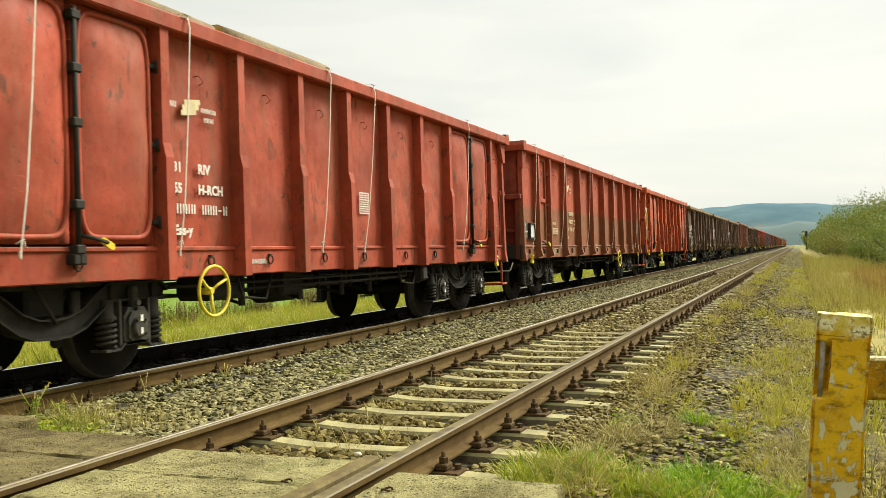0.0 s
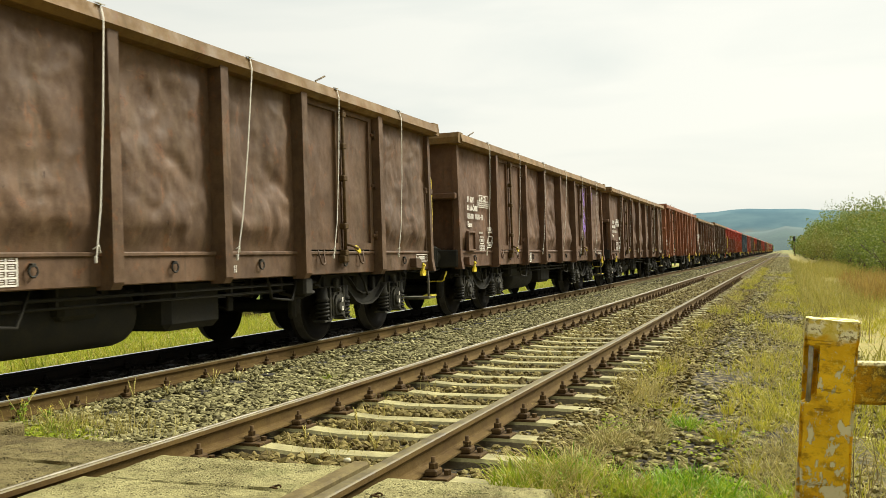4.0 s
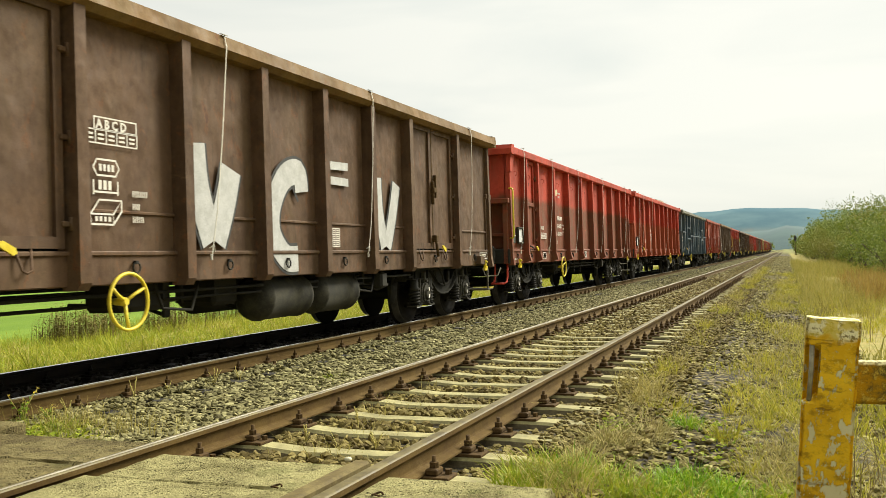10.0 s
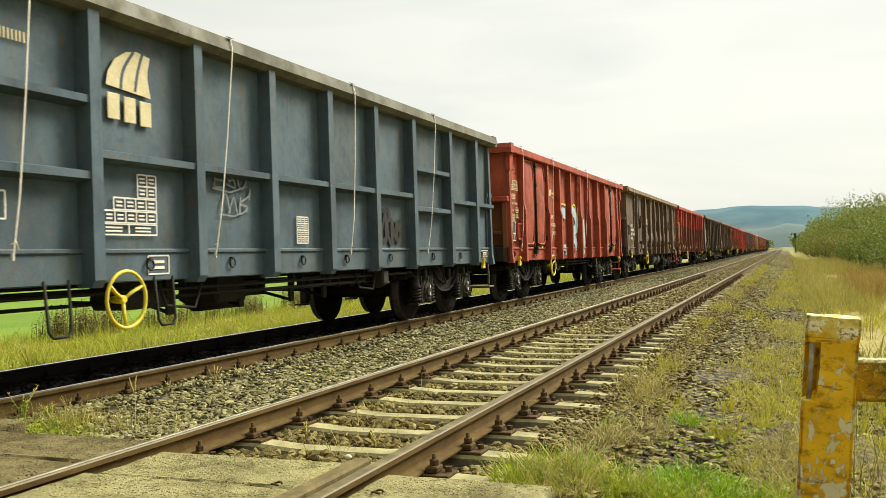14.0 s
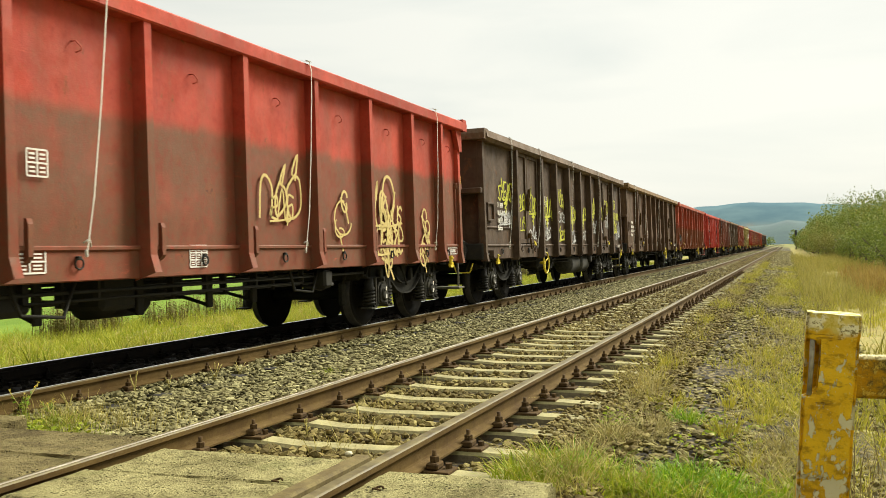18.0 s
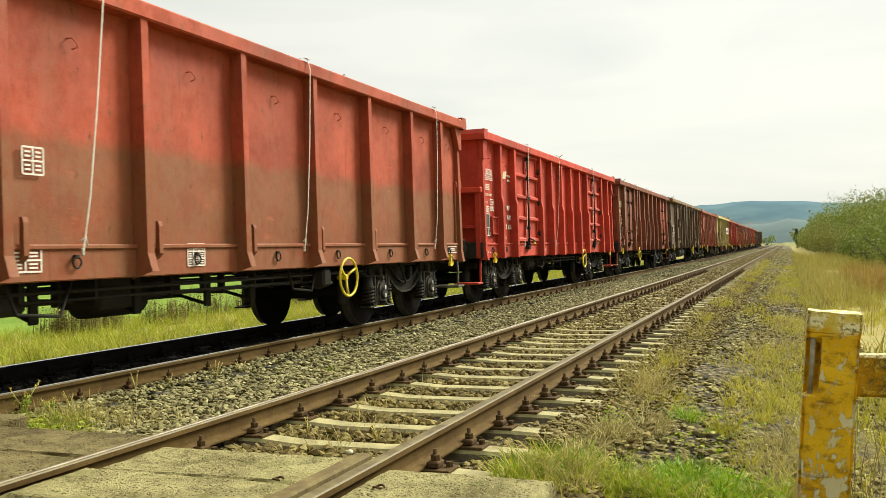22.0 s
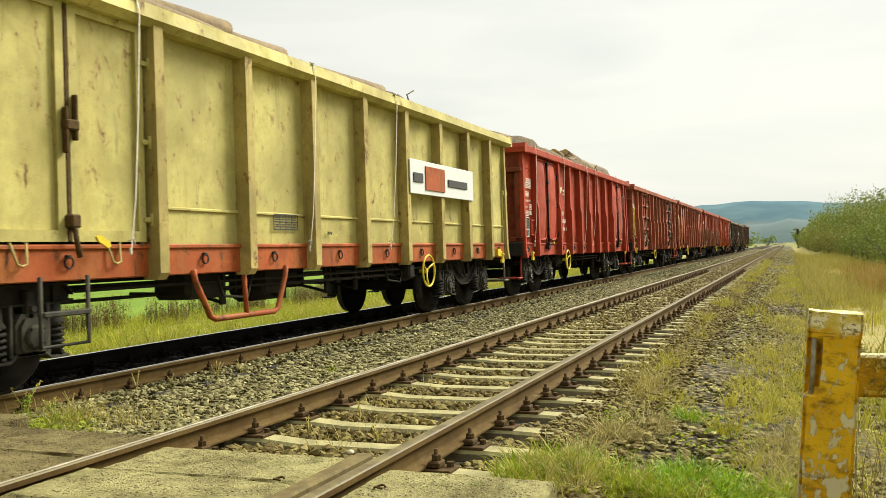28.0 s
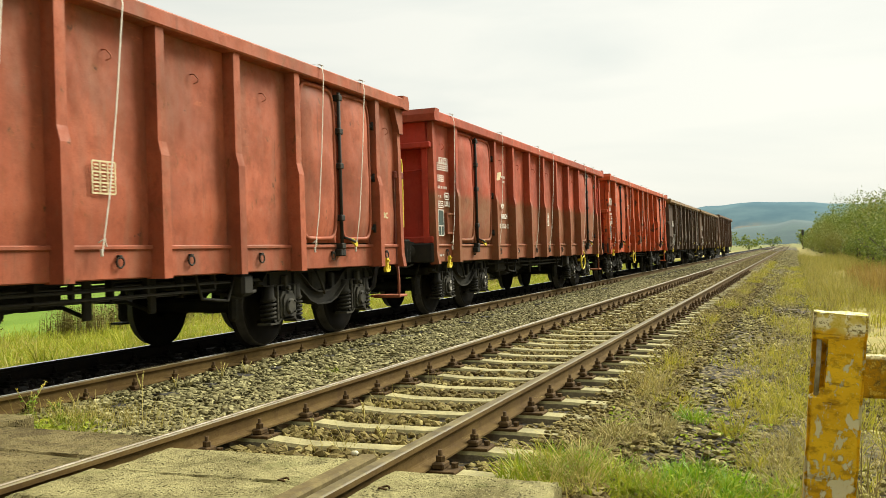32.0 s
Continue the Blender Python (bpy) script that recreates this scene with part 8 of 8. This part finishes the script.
blades("roadside_grass", "olive grass beside the crossing", OLIVE, scatter(0.7, 9.0, -8, 8.5, 14000, 45, -0.3, 0.6), 0.22, 0.010, 46, 0.9)
TALL_OLIVE = leaf_mat("deep_olive_meadow_grass", [(0.15, 0.15, 0.02), (0.27, 0.255, 0.04), (0.40, 0.345, 0.07), (0.21, 0.225, 0.03)], 0.7, 0.3)
blades("tall_olive_grass", "tall olive meadow grass in front of shrubs", TALL_OLIVE, scatter(0.3, 9.0, 8, 95, 30000, 10, -0.05, 0.35, 1.3, 0.006), 0.33, 0.011, 6, 0.5)
RUST_GRASS = leaf_mat("rust_brown_dry_grass", [(0.22, 0.14, 0.032), (0.34, 0.225, 0.055), (0.42, 0.30, 0.09), (0.24, 0.19, 0.04)], 0.8, 0.3)
blades("rust_brown_grass", "patch of rust-brown dead grass before shrubs", RUST_GRASS, scatter(1.8, 6.0, 24, 46, 9000, 20, 0.05, 0.3, 1.2), 0.62, 0.014, 15, 0.35)
FIELD = leaf_mat("yellow_green_field_grass", [(0.165, 0.205, 0.013), (0.33, 0.36, 0.032), (0.49, 0.475, 0.06), (0.26, 0.315, 0.024)], 0.75, 0.32)
blades("far_side_grass", "olive grass on the bank beyond the train", FIELD, scatter(-20.0, -8.9, 3, 110, 80000, 11, -0.4, 0.5, 1.2), 0.36, 0.012, 7, 0.9)
blades("far_side_green", "fresh grass on the bank beyond the train", GREEN, scatter(-20.6, -8.7, 3, 110, 60000, 19, -0.2, 0.5, 1.2), 0.34, 0.012, 14, 0.9)
blades("far_side_straw", "straw-coloured seeding grass beyond the train", STRAW, scatter(-19.4, -9.2, 3, 110, 12000, 23, 0.05, 0.4, 1.2), 0.42, 0.008, 25, 0.7)
DOCK = leaf_mat("dark_seeding_weed", [(0.095, 0.070, 0.018), (0.155, 0.118, 0.032), (0.21, 0.175, 0.046), (0.13, 0.13, 0.026)], 0.85, 0.1)


def upright(cx, cy, rx, ry, n, seed, stems=9, r=0.13):
    """Stands of upright weeds: rows for their stems, and rows for the seeds along them."""
    rng = random.Random(seed)
    stalks, seeds = [], []
    while n:
        x, y = cx + rng.uniform(-rx, rx), cy + rng.uniform(-ry, ry)
        if noise.noise(Vector((x * 0.5, y * 0.35, seed))) < 0.05:
            continue
        n -= 1
        k = rng.uniform(0.6, 1.15)
        for j in range(stems):
            px, py, kk = x + rng.gauss(0, r), y + rng.gauss(0, r), k * rng.uniform(0.65, 1.1)
            stalks.append((px, py, ground_z(px), kk, rng.gauss(0, 1), rng.gauss(0, 1)))
            for i in range(10):
                seeds.append((px + rng.gauss(0, 0.012), py + rng.gauss(0, 0.012), ground_z(px) + (0.30 + 0.075 * i) * kk, 0.4, 0, 0))
    return stalks, seeds


stems, heads = upright(-19.0, 42, 1.0, 34, 520, 12)
blades("far_side_weeds", "dark dry upright weeds along the meadow beyond the train", DOCK, stems, 1.05, 0.016, 8, 0.10)
leaves("far_side_seed_heads", "dark brown seed heads of upright weeds beyond the train", DOCK, heads, 0.060, 50)
leaves("far_side_herbs", "olive leafy herbs along the meadow beyond the train", OLIVE, lumps(-15.0, 40, 4.5, 34, 420, 151, 70, 0.15, 0.40), 0.06, 49)
blades("joint_grass", "yellow-green weeds between slab and rail", GREEN, clump(-5.15, 5.2, 0.35, 0.3, 1300, 39) + clump(-4.75, 4.9, 0.4, 0.35, 900, 40), 0.15, 0.006, 9, 0.9)
leaves("joint_weeds", "yellow-green leafy weeds at the rail", GREEN, lumps(-5.25, 4.95, 0.3, 0.25, 22, 142, 30) + lumps(-4.8, 5.0, 0.35, 0.3, 12, 143, 24), 0.045, 47)
blades("joint_straw", "dead stalks beside the rail", STRAW, clump(-5.2, 5.4, 0.4, 0.35, 500, 41) + clump(-4.6, 5.3, 0.5, 0.4, 300, 42), 0.26, 0.004, 13, 0.6)
def weed(x, y, h, seed, mat, tops):
    """One branching weed on a thin stem, its small leaves along it and its flowers at the top."""
    rng = random.Random(seed)
    g = ground_z(x)
    root = thing("weed", "yellow-flowering green weed beside the rail" if tops else "dry branching weed stalk in the ballast", "weed", "weeds in the ballast", at=(x, y, g))
    s, leafy, buds = Shape(), Shape(), Shape()
    for b in range(5 if tops else 4):
        a, ln = rng.uniform(0, 6.28), h * rng.uniform(0.55, 1.0)
        tip = Vector((math.cos(a) * ln * 0.35, math.sin(a) * ln * 0.35, ln))
        bend = Vector((tip.x * 0.25, tip.y * 0.25, ln * 0.55))
        s.tube([(0, 0, -0.05), bend, tip], 0.0035, 4)
        for i in range(26 if tops else 14):
            f = rng.uniform(0.15, 1.0) ** (0.8 if tops else 0.5)
            p = bend * (2 * f) if f < 0.5 else bend.lerp(tip, 2 * f - 1)
            u = Vector((rng.gauss(0, 1), rng.gauss(0, 1), rng.gauss(0.2, 0.5))).normalized()
            v = u.cross(Vector((0.3, 0.2, 1))).normalized()
            size = (0.034 if f < 0.75 else 0.02) if tops else 0.013
            q = (buds if tops and f > 0.84 else leafy)
            q.add([p, p + u * size * 0.5 + v * size * 0.3, p + u * size, p + u * size * 0.5 - v * size * 0.3], [[0, 1, 2, 3]])
    part("stem", s, STRAW, root)
    part("leaves", leafy, mat, root)
    if tops:
        part("flowers", buds, MAT_YELLOW, root, "small yellow flowers")


weed(-5.5, 5.28, 0.36, 1, LUSH, True)
weed(-5.42, 5.45, 0.2, 2, LUSH, True)
for i, (wx, wy, wh) in enumerate(((-5.5, 5.75, 0.24), (-5.5, 6.55, 0.28), (-5.48, 7.0, 0.16), (-5.32, 7.5, 0.24), (-5.3, 7.9, 0.2), (-3.1, 5.4, 0.16), (-3.0, 6.0, 0.18), (-2.5, 5.25, 0.14))):
    weed(wx, wy, wh, 10 + i, STRAW, False)
pebble = thing("pebble", "smooth white pebble beside a crossing slab", "stone", at=(-2.50, 4.85, -0.185))
part("pebble_body", Shape().lathe([(-0.018, 0.0), (-0.015, 0.016), (0.0, 0.026), (0.012, 0.018), (0.016, 0.0)], (0, 0, 0), "z", 9), grimy("white_quartz", (0.48, 0.44, 0.27), (0.64, 0.60, 0.42), 30, 0.7, 0.003), pebble)
for rx, ry in ((-2.24, 3.62), (-1.72, 3.61)):
    ring = thing("lifting_ring", "rusty iron lifting ring let into a slab", "ring", "lifting rings", at=(rx, ry, -0.030))
    part("ring_bar", Shape().tube([(0.024 * math.cos(a * 0.5236 + 0.4), 0.024 * math.sin(a * 0.5236 + 0.4), 0.004 + 0.004 * math.sin(a)) for a in range(11)], 0.005, 6), MAT_FAST, ring)
blades("ballast_grass", "small green tuft in the ballast", GREEN, clump(-4.42, 8.3, 0.22, 0.5, 900, 43) + clump(-4.15, 7.6, 0.12, 0.4, 250, 44), 0.09, 0.006, 10, 0.8)
blades("track_straw", "dead straw among the sleepers", STRAW, scatter(-3.3, -2.0, 4.3, 14, 1300, 15, 0.1, 1.8), 0.12, 0.004, 11, 0.9)


# ---- shrubs ----
LEAF_A = leaf_mat("shrub_leaf_green", [(0.0805, 0.1207, 0.0161), (0.138, 0.1898, 0.023), (0.1955, 0.2472, 0.0345), (0.2645, 0.3047, 0.0483)], 0.65, 0.25)
LEAF_B = leaf_mat("shrub_leaf_yellowing", [(0.1265, 0.138, 0.0207), (0.1955, 0.207, 0.0322), (0.2702, 0.2645, 0.0483), (0.3335, 0.299, 0.069)], 0.65, 0.25)
BARK = grimy("grey_brown_bark", (0.06, 0.045, 0.03), (0.13, 0.10, 0.07), 9, 0.9, 0.01)


def shrub(x, y, r, h, seed, mat, leaf):
    rng = np.random.default_rng(seed)
    g = ground_z(x)
    root = thing("shrub", "dense wild shrub with yellowing green leaves" if mat is LEAF_B else "dense dark green wild shrub", "shrub", "shrubs beside the line", at=(x, y, g))
    s = Shape()
    tips = []
    for i in range(9):
        a, t = rng.uniform(0, 6.28), rng.uniform(0.15, 0.95)
        q = Vector((math.cos(a) * r * t * 0.8, math.sin(a) * r * t * 0.8, h * rng.uniform(0.4, 0.68)))
        m = Vector((q.x * 0.35, q.y * 0.35, q.z * 0.5))
        s.tube([(0.1 * math.cos(a), 0.1 * math.sin(a), -0.1), m, q], 0.03 + 0.01 * rng.random(), 5)
        tips += [q, (m + q) / 2]
    part("trunk", s, BARK, root)
    n = int(1500 * r * h / 6 / (leaf / 0.16) ** 1.75)
    lobes = [(rng.uniform(-0.75, 0.75) * r, rng.uniform(-0.75, 0.75) * r, h * rng.uniform(0.25, 0.85), rng.uniform(0.2, 0.5)) for _ in range(20)]
    P = np.empty((n, 3))
    for i in range(n):
        lx, ly, lz, lr = lobes[rng.integers(len(lobes))]
        d = rng.normal(size=3)
        d /= np.linalg.norm(d)
        rr = rng.uniform(0.35, 1.0) ** 0.5
        P[i] = (lx + d[0] * lr * r * rr, ly + d[1] * lr * r * rr, max(0.05, lz + d[2] * lr * h * 0.75 * rr))
    a = rng.uniform(0, 6.28, n)
    t = rng.uniform(-1.0, 1.0, n)
    u = np.stack([np.cos(a) * np.cos(t), np.sin(a) * np.cos(t), np.sin(t)], 1)
    v = np.cross(u, rng.normal(size=(n, 3)))
    v /= np.linalg.norm(v, axis=1)[:, None]
    L = (leaf * rng.uniform(0.6, 1.4, n))[:, None]
    V = np.stack([P - u * L * 0.5, P + v * L * 0.28, P + u * L * 0.5, P - v * L * 0.28], 1).reshape(-1, 3)
    F = (np.arange(n)[:, None] * 4 + np.arange(4)[None]).reshape(-1, 4)
    me = fast_mesh("crown", V, F)
    part("crown", me, mat, root)
    return root


srng = random.Random(21)
y = 39.0
while y < 330:
    big = srng.uniform(0.8, 1.2)
    x = 5.2 + srng.uniform(-0.5, 0.9) + max(0, 60 - y) * 0.03 - 1.5 * min(1.0, max(0.0, (y - 60) / 90))
    leaf = 0.085 + 0.0009 * (y - 30)
    shrub(x, y, 1.7 * big, 2.9 * big, int(y), LEAF_B if srng.random() < 0.45 else LEAF_A, leaf)
    if y < 280:
        far = min(1.0, max(0.0, (y - 60) / 25))
        shrub(x + 2.8 - 1.3 * far + srng.random(), y + 2, 2.3 * big, (4.1 + 1.6 * far) * srng.uniform(0.85, 1.12), int(y) + 500, LEAF_A if srng.random() < 0.6 else LEAF_B, leaf * 1.2)
    y += 3.1 + 0.012 * y


def signal():
    """A far light signal beside the line."""
    root = thing("railway_signal", "dark signal on a mast beside the distant line", "signal", at=(1.9, 230, ground_z(1.9)))
    part("mast", Shape().lathe([(-0.1, 0.10), (0.0, 0.09), (4.4, 0.07)], (0, 0, 0), "z", 8), MAT_FAST, root)
    part("signal_head", Shape().prism([(-0.26, 0.0), (0.26, 0.0), (0.26, 1.0), (0.16, 1.2), (-0.16, 1.2), (-0.26, 1.0)], -0.14, 0.0, "y"), MAT_DARK, root).location = (0, 0, 3.4)
    part("base", Shape().box(-0.25, 0.25, -0.25, 0.25, -0.1, 0.35, 0.03), MAT_SLEEPER, root)


signal()
for x, y, r, h in ((-16, 360, 6, 6), (-28, 380, 7, 7), (-42, 400, 8, 8), (-9, 420, 4, 4.5), (-60, 430, 9, 9), (5, 380, 5, 7), (12, 420, 7, 8), (2.6, 300, 1.6, 4.5)):
    shrub(x, y, r, h, int(1000 + y + x), LEAF_A, 0.75)


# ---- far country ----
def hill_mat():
    n = Nodes("haze_tinted_wooded_hills")
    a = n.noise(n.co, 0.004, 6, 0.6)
    # Distance haze is mixed into these blue-green base colours.
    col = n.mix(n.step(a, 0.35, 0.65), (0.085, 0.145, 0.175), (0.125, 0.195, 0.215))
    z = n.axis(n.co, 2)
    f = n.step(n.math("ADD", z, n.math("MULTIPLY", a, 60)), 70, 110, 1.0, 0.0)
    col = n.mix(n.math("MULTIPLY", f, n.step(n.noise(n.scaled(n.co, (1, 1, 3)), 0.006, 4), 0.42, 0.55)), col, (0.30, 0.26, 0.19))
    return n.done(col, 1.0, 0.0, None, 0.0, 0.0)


def ridge(name, label, dist, prof, mat, jag, depth=500.0):
    """A range of hills: heights over degrees right of the line, as a slope that rises away."""
    vs, fs = [], []
    n = 120
    for i in range(n + 1):
        a = -60 + 120 * i / n
        h = 0.0
        for (p, hp), (q, hq) in zip(prof, prof[1:]):
            if p <= a <= q:
                t = (a - p) / (q - p)
                t = t * t * (3 - 2 * t)
                h = hp + (hq - hp) * t
        h += jag * noise.noise(Vector((a * 0.9, dist * 0.01, 0))) + 0.4 * jag * noise.noise(Vector((a * 3.1, dist * 0.01, 3)))
        for k, (dd, hh) in enumerate(((0, -20.0), (0.35, 0.45), (0.75, 0.85), (1.0, 1.0), (1.6, 0.4))):
            D = dist + depth * dd
            z = h * hh if k else -20
            vs.append((D * math.tan(radians(a)) if abs(a) < 80 else 0, D, z + (6 * noise.noise(Vector((a, k, 1))) if k in (1, 2) else 0)))
    for i in range(n):
        for k in range(4):
            b = i * 5 + k
            fs.append([b, b + 5, b + 6, b + 1])
    ob = part(name, Shape().add(vs, fs, True), mat, None)
    tagged(ob, label, "hills", "", "structure")


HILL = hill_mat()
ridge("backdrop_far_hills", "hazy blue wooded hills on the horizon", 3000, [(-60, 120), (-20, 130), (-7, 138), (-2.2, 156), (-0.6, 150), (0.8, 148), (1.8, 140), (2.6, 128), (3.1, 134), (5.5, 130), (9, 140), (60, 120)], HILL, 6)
# The nearer hill is darker, with less haze painted into its colour.
ridge("backdrop_near_hill", "dark blue-green wooded hill before the range", 2200, [(-60, 40), (-4.5, 40), (-1.5, 48), (0.0, 62), (1.8, 52), (4, 30), (9, 25), (60, 20)], grimy("dark_haze_tinted_wood", (0.042, 0.085, 0.090), (0.065, 0.115, 0.110), 0.02, 1.0, 0.01, 0, 0.3), 5, 300)

motions()
